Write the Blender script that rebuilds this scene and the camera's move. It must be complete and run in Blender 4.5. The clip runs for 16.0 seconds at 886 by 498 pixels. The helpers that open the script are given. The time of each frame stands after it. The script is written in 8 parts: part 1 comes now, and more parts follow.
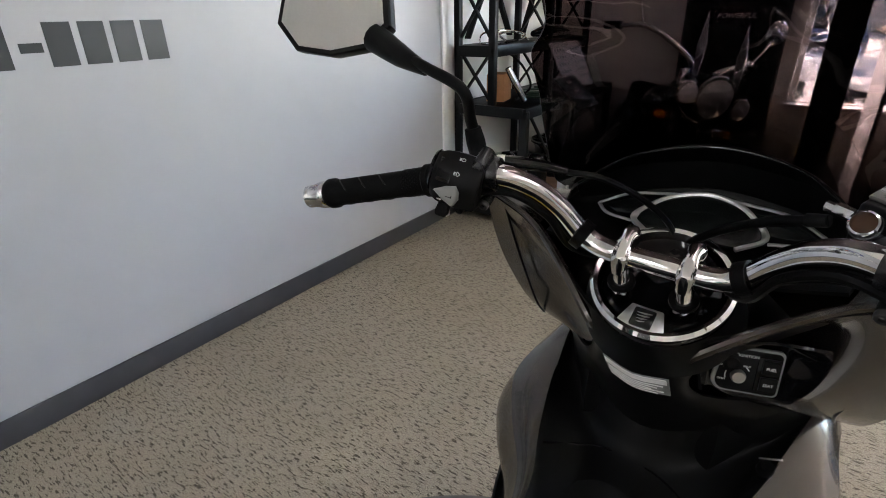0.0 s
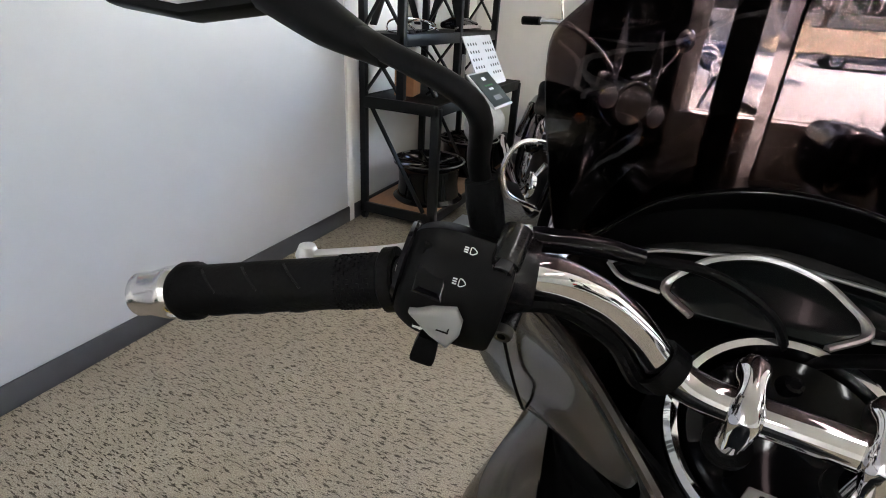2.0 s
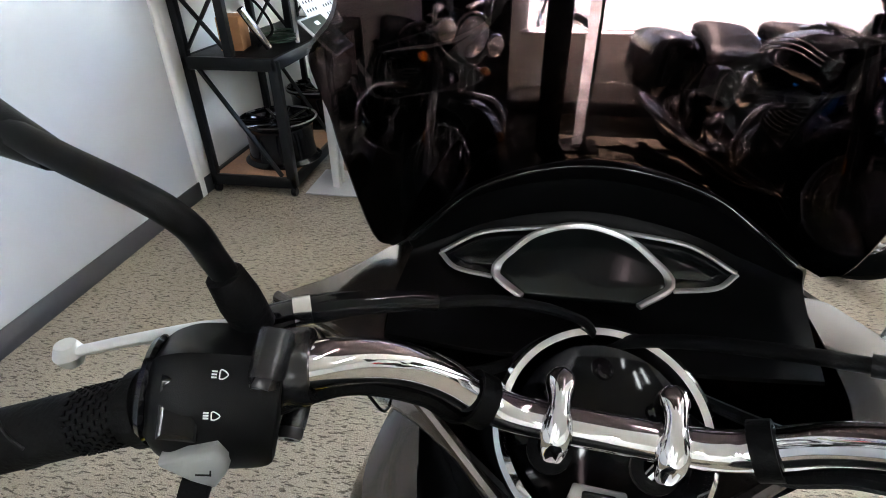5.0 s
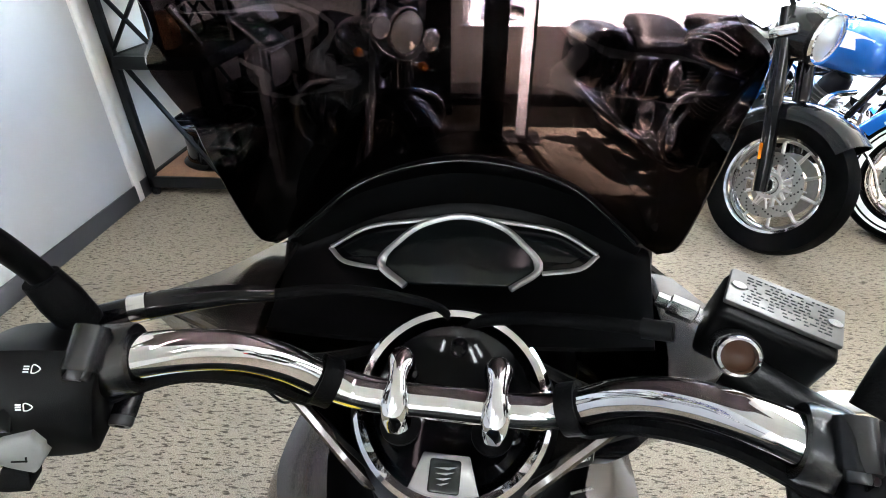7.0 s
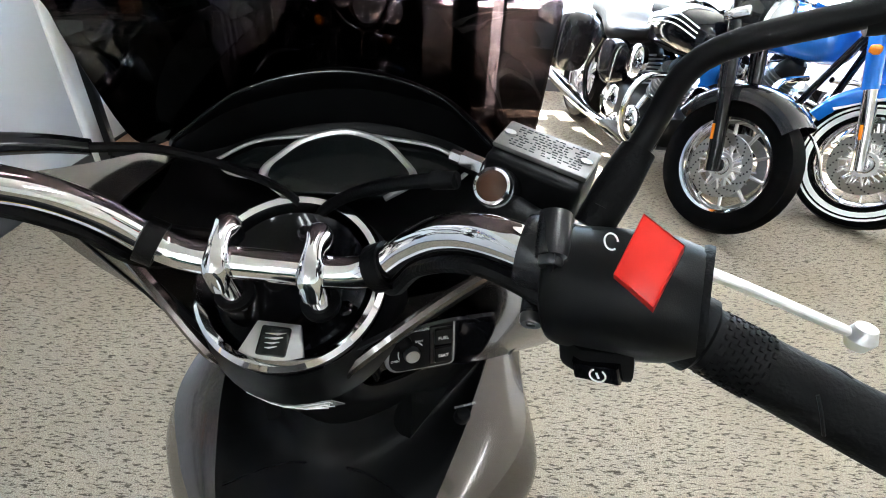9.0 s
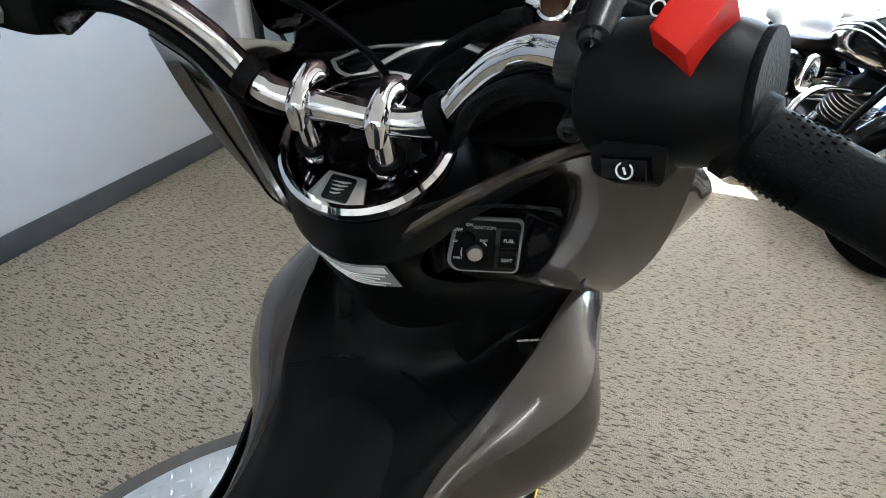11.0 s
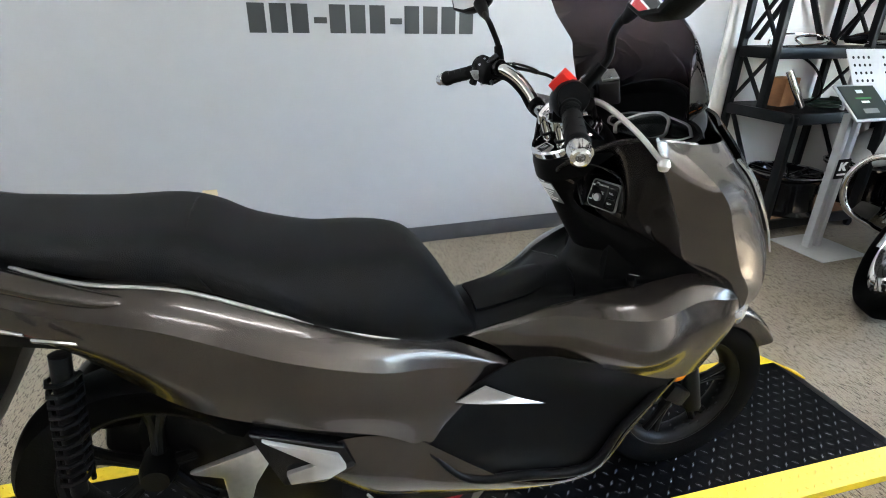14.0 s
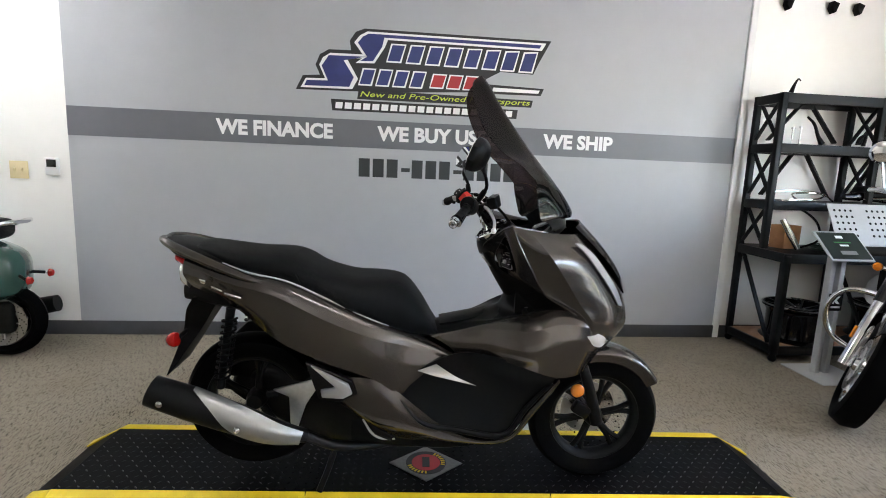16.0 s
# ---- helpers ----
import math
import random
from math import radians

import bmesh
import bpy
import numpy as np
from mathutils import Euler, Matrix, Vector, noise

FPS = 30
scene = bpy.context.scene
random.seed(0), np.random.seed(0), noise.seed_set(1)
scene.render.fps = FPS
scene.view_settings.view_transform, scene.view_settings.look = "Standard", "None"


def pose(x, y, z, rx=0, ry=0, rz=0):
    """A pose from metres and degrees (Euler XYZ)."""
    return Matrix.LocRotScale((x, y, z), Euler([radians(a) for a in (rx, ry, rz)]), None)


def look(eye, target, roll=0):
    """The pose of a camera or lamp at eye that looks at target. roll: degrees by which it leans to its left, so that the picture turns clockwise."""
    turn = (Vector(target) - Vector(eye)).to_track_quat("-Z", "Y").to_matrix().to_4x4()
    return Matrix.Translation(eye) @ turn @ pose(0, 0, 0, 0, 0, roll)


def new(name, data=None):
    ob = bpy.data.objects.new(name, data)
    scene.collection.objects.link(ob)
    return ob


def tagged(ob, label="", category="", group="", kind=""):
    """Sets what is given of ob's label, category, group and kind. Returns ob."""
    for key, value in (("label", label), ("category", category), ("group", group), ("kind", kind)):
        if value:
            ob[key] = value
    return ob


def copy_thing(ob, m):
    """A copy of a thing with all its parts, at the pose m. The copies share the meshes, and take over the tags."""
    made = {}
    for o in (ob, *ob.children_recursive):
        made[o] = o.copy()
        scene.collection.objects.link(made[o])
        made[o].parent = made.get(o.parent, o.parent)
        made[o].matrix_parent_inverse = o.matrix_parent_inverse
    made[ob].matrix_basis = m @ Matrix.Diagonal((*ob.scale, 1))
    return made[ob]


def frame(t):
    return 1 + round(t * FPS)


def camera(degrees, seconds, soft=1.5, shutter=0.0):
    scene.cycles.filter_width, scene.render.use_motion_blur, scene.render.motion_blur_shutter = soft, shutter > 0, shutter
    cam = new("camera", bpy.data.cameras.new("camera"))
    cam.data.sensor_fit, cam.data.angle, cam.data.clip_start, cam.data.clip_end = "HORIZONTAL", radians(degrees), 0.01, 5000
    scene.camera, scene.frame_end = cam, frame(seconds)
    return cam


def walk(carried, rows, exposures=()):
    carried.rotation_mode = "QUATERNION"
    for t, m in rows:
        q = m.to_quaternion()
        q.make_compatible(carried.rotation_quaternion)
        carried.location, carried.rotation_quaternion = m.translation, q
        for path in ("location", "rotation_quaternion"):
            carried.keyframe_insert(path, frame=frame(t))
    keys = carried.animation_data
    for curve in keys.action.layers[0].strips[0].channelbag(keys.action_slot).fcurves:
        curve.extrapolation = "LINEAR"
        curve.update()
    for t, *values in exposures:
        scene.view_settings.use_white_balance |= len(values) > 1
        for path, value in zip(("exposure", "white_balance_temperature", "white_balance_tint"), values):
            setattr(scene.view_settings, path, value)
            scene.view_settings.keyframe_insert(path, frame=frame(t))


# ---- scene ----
cam = camera(81.5, 16.0, 1.0)
PATH = [
    (0, (-0.3113, -0.1291, 1.3131), (1.1596, 0.9384, 0.4784), -1.15),
    (0.5, (-0.2505, -0.0515, 1.3027), (1.2846, 0.9375, 0.4871), 0.11),
    (1, (-0.1795, 0.0213, 1.3015), (1.4020, 0.8999, 0.4489), 0.83),
    (1.5, (-0.1389, 0.0494, 1.2947), (1.4850, 0.8743, 0.4685), 2.03),
    (2, (-0.0997, 0.0721, 1.2840), (1.5573, 0.7950, 0.4285), 3.51),
    (2.5, (-0.0732, 0.0878, 1.2865), (1.5936, 0.7235, 0.3821), 3.52),
    (3, (-0.0550, 0.0913, 1.2854), (1.6036, 0.6172, 0.2991), 2.38),
    (3.5, (-0.0424, 0.0828, 1.2953), (1.6273, 0.5236, 0.2866), 1.53),
    (4, (-0.0318, 0.0654, 1.3086), (1.6420, 0.4346, 0.2780), 0.77),
    (6.5, (-0.0257, -0.0163, 1.3501), (1.6597, 0.1347, 0.2840), -0.47),
    (7, (-0.0433, -0.0441, 1.3462), (1.6394, 0.0671, 0.2710), -0.11),
    (7.5, (-0.0595, -0.0788, 1.3381), (1.6236, -0.0078, 0.2600), 0.55),
    (8, (-0.0743, -0.1051, 1.3205), (1.6036, -0.0706, 0.2326), 1.61),
    (8.5, (-0.0886, -0.1363, 1.3050), (1.5799, -0.1215, 0.2022), 2.16),
    (11, (-0.1401, -0.2098, 1.2050), (1.4582, 0.2769, 0.1056), 3.13),
    (11.5, (-0.1877, -0.2571, 1.1854), (1.3548, 0.4122, 0.1025), 2.98),
    (12, (-0.2622, -0.3198, 1.1837), (1.1967, 0.5334, 0.1142), 3.04),
    (12.5, (-0.3426, -0.4033, 1.1893), (0.9521, 0.6963, 0.1336), 2.64),
    (13, (-0.3776, -0.5240, 1.1909), (0.6235, 0.8698, 0.1637), 2.25),
    (13.5, (-0.3774, -0.7026, 1.2129), (0.4021, 0.9014, 0.3075), 2.52),
    (14, (-0.3436, -0.9360, 1.2579), (0.2372, 0.7932, 0.4377), 0.94),
    (14.5, (-0.2816, -1.1827, 1.2926), (0.0877, 0.6638, 0.6189), 0.38),
    (15, (-0.2196, -1.4354, 1.2988), (-0.0188, 0.4520, 0.6685), 0.99),
    (15.5, (-0.1957, -1.6709, 1.3004), (0.0086, 0.2577, 0.8119), 0.26),
    (16, (-0.1744, -1.8950, 1.2654), (0.0425, 0.0686, 0.9536), 2.32),
]
EXPOSURES = ((0.0, 4.26, 6780, 15), (2.0, 4.51, 6780, 15), (3.5, 4.6, 6630, 12), (7.0, 5.21, 6330, 11), (8.5, 5.2, 6280, 9), (11.0, 4.7, 6230, 10), (13.0, 4.45, 6180, 9), (14.5, 4.75, 6580, 12), (16.0, 4.11, 6630, 14))
walk(cam, [(t, look(eye, target, roll)) for t, eye, target, roll in PATH], EXPOSURES)

# ---- lights ----
world = bpy.data.worlds.new("sky")
scene.world = world
world.use_nodes = True
_n = world.node_tree.nodes
_sky = _n.new("ShaderNodeTexSky")
_sky.sky_type, _sky.sun_disc = "NISHITA", False
_sky.sun_elevation, _sky.sun_rotation = radians(52), radians(79)
_n["Background"].inputs[1].default_value = 0.15
world.node_tree.links.new(_sky.outputs[0], _n["Background"].inputs[0])
_sun = new("sun", bpy.data.lights.new("sun", "SUN"))
_sun.data.energy, _sun.data.angle, _sun.data.color = 5.0, radians(0.5), (1.0, 0.95, 0.86)
_sun.matrix_world = look((0, 0, 0), (-0.60, -0.12, -0.79))


# ---- materials ----
def mat(name, color, rough=0.5, metal=0.0, vary=0.0, scale=40.0, bump=0.0, bump_scale=200.0, coat=0.0, stretch=(1, 1, 1), spec=0.5):
    """A painted, metal, plastic or rubber surface with two scales of variation and a fine relief."""
    m = bpy.data.materials.new(name)
    m.use_nodes = True
    nt, p = m.node_tree, m.node_tree.nodes["Principled BSDF"]
    p.inputs["Base Color"].default_value = (*color, 1)
    p.inputs["Roughness"].default_value, p.inputs["Metallic"].default_value = rough, metal
    p.inputs["Coat Weight"].default_value, p.inputs["Specular IOR Level"].default_value = coat, spec
    p.inputs["Coat Roughness"].default_value = 0.06
    tc = nt.nodes.new("ShaderNodeTexCoord")
    mp = nt.nodes.new("ShaderNodeMapping")
    mp.inputs["Scale"].default_value = stretch
    nt.links.new(tc.outputs["Object"], mp.inputs[0])
    if vary:
        fine, broad = nt.nodes.new("ShaderNodeTexNoise"), nt.nodes.new("ShaderNodeTexNoise")
        fine.inputs["Scale"].default_value, fine.inputs["Detail"].default_value = scale, 6
        broad.inputs["Scale"].default_value, broad.inputs["Detail"].default_value = scale / 14, 3
        mix, ramp = nt.nodes.new("ShaderNodeMath"), nt.nodes.new("ShaderNodeMapRange")
        mix.operation = "ADD"
        for a, b in ((fine, 0), (broad, 1)):
            nt.links.new(mp.outputs[0], a.inputs["Vector"])
            nt.links.new(a.outputs["Fac"], mix.inputs[b])
        ramp.inputs["From Min"].default_value, ramp.inputs["From Max"].default_value = 0.6, 1.4
        ramp.inputs["To Min"].default_value, ramp.inputs["To Max"].default_value = 1 - vary, 1 + vary
        nt.links.new(mix.outputs[0], ramp.inputs[0])
        hsv = nt.nodes.new("ShaderNodeHueSaturation")
        hsv.inputs["Color"].default_value = (*color, 1)
        nt.links.new(ramp.outputs[0], hsv.inputs["Value"])
        nt.links.new(hsv.outputs[0], p.inputs["Base Color"])
        rr = nt.nodes.new("ShaderNodeMapRange")
        rr.inputs["From Min"].default_value, rr.inputs["From Max"].default_value = 0.3, 0.7
        rr.inputs["To Min"].default_value, rr.inputs["To Max"].default_value = rough * (1 - vary), min(1, rough * (1 + vary))
        nt.links.new(broad.outputs["Fac"], rr.inputs[0])
        nt.links.new(rr.outputs[0], p.inputs["Roughness"])
    if bump:
        nz, bp = nt.nodes.new("ShaderNodeTexNoise"), nt.nodes.new("ShaderNodeBump")
        nz.inputs["Scale"].default_value, nz.inputs["Detail"].default_value = bump_scale, 4
        bp.inputs["Strength"].default_value, bp.inputs["Distance"].default_value = bump, 0.002
        nt.links.new(mp.outputs[0], nz.inputs["Vector"])
        nt.links.new(nz.outputs["Fac"], bp.inputs["Height"])
        nt.links.new(bp.outputs[0], p.inputs["Normal"])
    return m


def thin_glass(name, color, foot=None, low=0.0, high=1.0):
    """A thin sheet: light goes straight through it, tinted, and it mirrors a little at its surface. The tint may deepen to foot at the height low."""
    m = bpy.data.materials.new(name)
    m.use_nodes = True
    nt = m.node_tree
    nt.nodes.remove(nt.nodes["Principled BSDF"])
    clear, gloss, mix, lean = (nt.nodes.new("ShaderNode" + k) for k in ("BsdfTransparent", "BsdfGlossy", "MixShader", "LayerWeight"))
    clear.inputs[0].default_value = (*color, 1)
    gloss.inputs["Roughness"].default_value = 0.03
    lean.inputs["Blend"].default_value = 0.5
    power, rise = nt.nodes.new("ShaderNodeMath"), nt.nodes.new("ShaderNodeMath")
    power.operation, power.inputs[1].default_value = "POWER", 5.0
    rise.operation, rise.inputs[1].default_value, rise.inputs[2].default_value = "MULTIPLY_ADD", 0.6, 0.035
    nt.links.new(lean.outputs["Facing"], power.inputs[0])
    nt.links.new(power.outputs[0], rise.inputs[0])
    nt.links.new(rise.outputs[0], mix.inputs[0])
    nt.links.new(clear.outputs[0], mix.inputs[1])
    nt.links.new(gloss.outputs[0], mix.inputs[2])
    nt.links.new(mix.outputs[0], nt.nodes["Material Output"].inputs[0])
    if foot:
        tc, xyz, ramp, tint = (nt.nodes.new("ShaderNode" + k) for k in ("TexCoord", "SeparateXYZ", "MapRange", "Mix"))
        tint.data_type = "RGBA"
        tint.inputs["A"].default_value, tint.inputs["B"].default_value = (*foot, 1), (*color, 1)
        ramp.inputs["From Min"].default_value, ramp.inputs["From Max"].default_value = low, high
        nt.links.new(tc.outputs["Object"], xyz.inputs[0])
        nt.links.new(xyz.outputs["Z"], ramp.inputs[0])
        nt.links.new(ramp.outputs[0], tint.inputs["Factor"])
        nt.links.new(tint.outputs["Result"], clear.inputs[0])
    return m


def frosted(name, color):
    """A thin milky sheet that lets half of the light that falls on it through."""
    m = mat(name, color, 0.35)
    nt = m.node_tree
    soft, mix = nt.nodes.new("ShaderNodeBsdfTranslucent"), nt.nodes.new("ShaderNodeMixShader")
    soft.inputs[0].default_value = (*color, 1)
    mix.inputs[0].default_value = 0.55
    nt.links.new(nt.nodes["Principled BSDF"].outputs[0], mix.inputs[1])
    nt.links.new(soft.outputs[0], mix.inputs[2])
    nt.links.new(mix.outputs[0], nt.nodes["Material Output"].inputs[0])
    return m


def glow(name, color, strength):
    m = bpy.data.materials.new(name)
    m.use_nodes = True
    nt = m.node_tree
    nt.nodes.remove(nt.nodes["Principled BSDF"])
    e = nt.nodes.new("ShaderNodeEmission")
    e.inputs[0].default_value, e.inputs[1].default_value = (*color, 1), strength
    nt.links.new(e.outputs[0], nt.nodes["Material Output"].inputs[0])
    return m


def carpet_material():
    """Loop-pile carpet: short dark flecks woven in two directions over a beige-grey ground."""
    m = mat("carpet", (0.36, 0.325, 0.25), 0.95, spec=0.1)
    nt, p = m.node_tree, m.node_tree.nodes["Principled BSDF"]
    tc = nt.nodes.new("ShaderNodeTexCoord")
    flecks = []
    for turn, scale in ((14, (150, 33, 1)), (-70, (154, 34, 1))):
        mp, nz, rg = nt.nodes.new("ShaderNodeMapping"), nt.nodes.new("ShaderNodeTexNoise"), nt.nodes.new("ShaderNodeMapRange")
        mp.inputs["Rotation"].default_value, mp.inputs["Scale"].default_value = (0, 0, radians(turn)), scale
        nz.inputs["Scale"].default_value, nz.inputs["Detail"].default_value, nz.inputs["Roughness"].default_value = 1.0, 2.2, 0.55
        nz.inputs["Distortion"].default_value = 0.35
        rg.inputs["From Min"].default_value, rg.inputs["From Max"].default_value = 0.592, 0.635
        nt.links.new(tc.outputs["Object"], mp.inputs[0])
        nt.links.new(mp.outputs[0], nz.inputs["Vector"])
        nt.links.new(nz.outputs["Fac"], rg.inputs[0])
        flecks.append(rg)
    top = nt.nodes.new("ShaderNodeMath")
    top.operation = "MAXIMUM"
    nt.links.new(flecks[0].outputs[0], top.inputs[0])
    nt.links.new(flecks[1].outputs[0], top.inputs[1])
    pile, broad = nt.nodes.new("ShaderNodeTexNoise"), nt.nodes.new("ShaderNodeTexNoise")
    pile.inputs["Scale"].default_value, pile.inputs["Detail"].default_value = 260, 3
    broad.inputs["Scale"].default_value, broad.inputs["Detail"].default_value = 2.2, 4
    for nz in (pile, broad):
        nt.links.new(tc.outputs["Object"], nz.inputs["Vector"])
    ground, mix, soil = nt.nodes.new("ShaderNodeMix"), nt.nodes.new("ShaderNodeMix"), nt.nodes.new("ShaderNodeMix")
    for k, a, b in ((ground, (0.180, 0.152, 0.116), (0.425, 0.372, 0.294)), (mix, None, (0.034, 0.028, 0.021)), (soil, None, (0.24, 0.205, 0.15))):
        k.data_type = "RGBA"
        if a:
            k.inputs["A"].default_value = (*a, 1)
        k.inputs["B"].default_value = (*b, 1)
    pr = nt.nodes.new("ShaderNodeMapRange")
    pr.inputs["From Min"].default_value, pr.inputs["From Max"].default_value = 0.3, 0.7
    nt.links.new(pile.outputs["Fac"], pr.inputs[0])
    nt.links.new(pr.outputs[0], ground.inputs["Factor"])
    br = nt.nodes.new("ShaderNodeMapRange")
    br.inputs["From Min"].default_value, br.inputs["From Max"].default_value, br.inputs["To Max"].default_value = 0.45, 0.75, 0.5
    nt.links.new(broad.outputs["Fac"], br.inputs[0])
    nt.links.new(ground.outputs["Result"], soil.inputs["A"])
    nt.links.new(br.outputs[0], soil.inputs["Factor"])
    nt.links.new(soil.outputs["Result"], mix.inputs["A"])
    half = nt.nodes.new("ShaderNodeMath")
    half.operation, half.inputs[1].default_value = "MULTIPLY", 0.78
    nt.links.new(top.outputs[0], half.inputs[0])
    nt.links.new(half.outputs[0], mix.inputs["Factor"])
    nt.links.new(mix.outputs["Result"], p.inputs["Base Color"])
    bp, inv = nt.nodes.new("ShaderNodeBump"), nt.nodes.new("ShaderNodeMath")
    inv.operation = "SUBTRACT"
    nt.links.new(pile.outputs["Fac"], inv.inputs[0])
    nt.links.new(half.outputs[0], inv.inputs[1])
    nt.links.new(inv.outputs[0], bp.inputs["Height"])
    bp.inputs["Strength"].default_value, bp.inputs["Distance"].default_value = 0.8, 0.004
    nt.links.new(bp.outputs[0], p.inputs["Normal"])
    return m


CARPET = carpet_material()
GREY_WALL = mat("grey_wall_paint", (0.41, 0.423, 0.45), 0.42, vary=0.03, scale=9, bump=0.12, bump_scale=260)
WHITE_WALL = mat("white_wall_paint", (0.84, 0.83, 0.805), 0.5, vary=0.03, scale=9, bump=0.12, bump_scale=260)
BAND_PAINT = mat("dark_grey_vinyl", (0.15, 0.155, 0.175), 0.42, vary=0.04, scale=20)
WHITE_VINYL = mat("white_vinyl", (0.85, 0.85, 0.86), 0.4)
DARK_VINYL = mat("charcoal_vinyl", (0.025, 0.03, 0.033), 0.4)
BLACK_VINYL = mat("black_vinyl", (0.012, 0.012, 0.013), 0.35)
NAVY_VINYL = mat("navy_vinyl", (0.022, 0.03, 0.16), 0.35, vary=0.25, scale=12)
RED_VINYL = mat("red_vinyl", (0.45, 0.02, 0.025), 0.35)
LIME_VINYL = mat("lime_vinyl", (0.62, 0.72, 0.06), 0.35)
BASE_RUBBER = mat("baseboard_rubber", (0.055, 0.056, 0.062), 0.5, vary=0.15, scale=16, bump=0.1)
CEIL_TILE = mat("ceiling_tile", (0.72, 0.71, 0.68), 0.9, vary=0.06, scale=60, bump=0.5, bump_scale=120)
BODY_PAINT = mat("bronze_grey_metallic_paint", (0.074, 0.064, 0.058), 0.25, metal=0.85, vary=0.04, scale=40, coat=0.45)
SILVER_PAINT = mat("silver_grey_metallic_paint", (0.48, 0.48, 0.48), 0.33, metal=0.8, vary=0.05, scale=40, coat=0.6)
BLACK_PLASTIC = mat("textured_black_plastic", (0.004, 0.004, 0.0043), 0.42, spec=0.12, vary=0.2, scale=60, bump=0.09, bump_scale=1700)
GLOSS_BLACK = mat("gloss_black_plastic", (0.004, 0.004, 0.005), 0.10, vary=0.2, scale=30, spec=0.35)
DEEP_BLACK = mat("deep_gloss_black", (0.0025, 0.0025, 0.003), 0.07, vary=0.2, scale=30, spec=0.16)
SATIN_BLACK = mat("satin_black_paint", (0.008, 0.008, 0.009), 0.26, spec=0.5, vary=0.15, scale=60, bump=0.1, bump_scale=500)
BOLT_STEEL = mat("blackened_bolt_steel", (0.06, 0.06, 0.062), 0.28, metal=0.8, vary=0.15, scale=60)
SEAT_VINYL = mat("black_seat_vinyl", (0.0045, 0.0045, 0.005), 0.5, spec=0.13, vary=0.15, scale=40, bump=0.6, bump_scale=650)
RUBBER = mat("black_rubber", (0.0035, 0.0035, 0.0038), 0.55, spec=0.09, vary=0.25, scale=60, bump=0.3, bump_scale=400)
TYRE = mat("tyre_rubber", (0.002, 0.002, 0.0022), 0.65, spec=0.05, vary=0.3, scale=40, bump=0.4, bump_scale=300)
CHROME = mat("chrome", (0.74, 0.74, 0.75), 0.05, metal=1.0, vary=0.15, scale=30)
STEEL = mat("brushed_steel", (0.55, 0.55, 0.56), 0.28, metal=1.0, vary=0.15, scale=60)
ALU = mat("cast_aluminium", (0.62, 0.62, 0.62), 0.38, metal=0.9, vary=0.12, scale=80, bump=0.15, bump_scale=300)
DARK_METAL = mat("dark_cast_metal", (0.008, 0.008, 0.0085), 0.42, metal=0.3, spec=0.2, vary=0.25, scale=50, bump=0.3, bump_scale=200)
RED_LENS = mat("red_lens", (0.36, 0.008, 0.006), 0.12, coat=0.5)
AMBER_LENS = mat("amber_lens", (0.75, 0.2, 0.01), 0.14, coat=0.5)
CLEAR_LENS = mat("clear_lens_reflector", (0.62, 0.64, 0.66), 0.1, metal=0.6, coat=0.6)
RED_SWITCH = mat("red_switch_plastic", (0.62, 0.02, 0.012), 0.3)
GREY_SWITCH = mat("grey_switch_plastic", (0.23, 0.235, 0.235), 0.42, bump=0.1, bump_scale=600)
PRINT_WHITE = mat("white_print", (0.8, 0.8, 0.8), 0.5)
# smoked tint; its deeper foot also holds the shade of the floor behind
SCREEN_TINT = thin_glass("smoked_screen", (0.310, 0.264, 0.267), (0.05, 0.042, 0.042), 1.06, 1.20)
PANE_GLASS = thin_glass("window_glass", (0.93, 0.95, 0.94))
GAUGE_GLASS = mat("dark_gauge_lens", (0.008, 0.010, 0.010), 0.2, coat=0.15, spec=0.3)
MIRROR = mat("mirror_glass", (0.9, 0.91, 0.92), 0.02, metal=1.0)
YELLOW = mat("safety_yellow_paint", (0.78, 0.56, 0.015), 0.5, vary=0.10, scale=30, bump=0.2, bump_scale=120)
MAT_BLACK = mat("black_tread_rubber", (0.0025, 0.0026, 0.003), 0.45, spec=0.07, vary=0.25, scale=30, bump=0.2, bump_scale=200)
# black rubber lugs, the window's blue-grey reflection put into their colour
LUG_RUBBER = mat("sheen_tinted_lug", (0.012, 0.0135, 0.016), 0.3, spec=0.4, vary=0.3, scale=40)
TREAD_PLATE = mat("aluminium_tread_plate", (0.72, 0.72, 0.72), 0.3, metal=0.85, vary=0.1, scale=40)
SHELF_STEEL = mat("charcoal_hammered_steel", (0.009, 0.0095, 0.0105), 0.42, spec=0.2, vary=0.2, scale=60, bump=0.3, bump_scale=160)
PARTICLE = mat("particle_board", (0.36, 0.2, 0.12), 0.7, vary=0.25, scale=90, bump=0.2)
LIGHT_GREY = mat("grey_powder_coat", (0.42, 0.43, 0.44), 0.45, vary=0.06, scale=40)
IVORY = mat("ivory_plastic", (0.66, 0.55, 0.33), 0.4)


# ---- mesh helpers ----
def link(name, bm, material, parent=None, label="", smooth=True, angle=40):
    me = bpy.data.meshes.new(name)
    bmesh.ops.recalc_face_normals(bm, faces=bm.faces[:])
    if smooth:
        lim = radians(angle)
        for f in bm.faces:
            f.smooth = True
        for e in bm.edges:
            if len(e.link_faces) == 2 and e.calc_face_angle(0) > lim:
                e.smooth = False
    bm.to_mesh(me)
    bm.free()
    me.materials.append(material)
    ob = new(name, me)
    if parent:
        ob.parent = parent
    if label:
        ob["label"] = label
    return ob


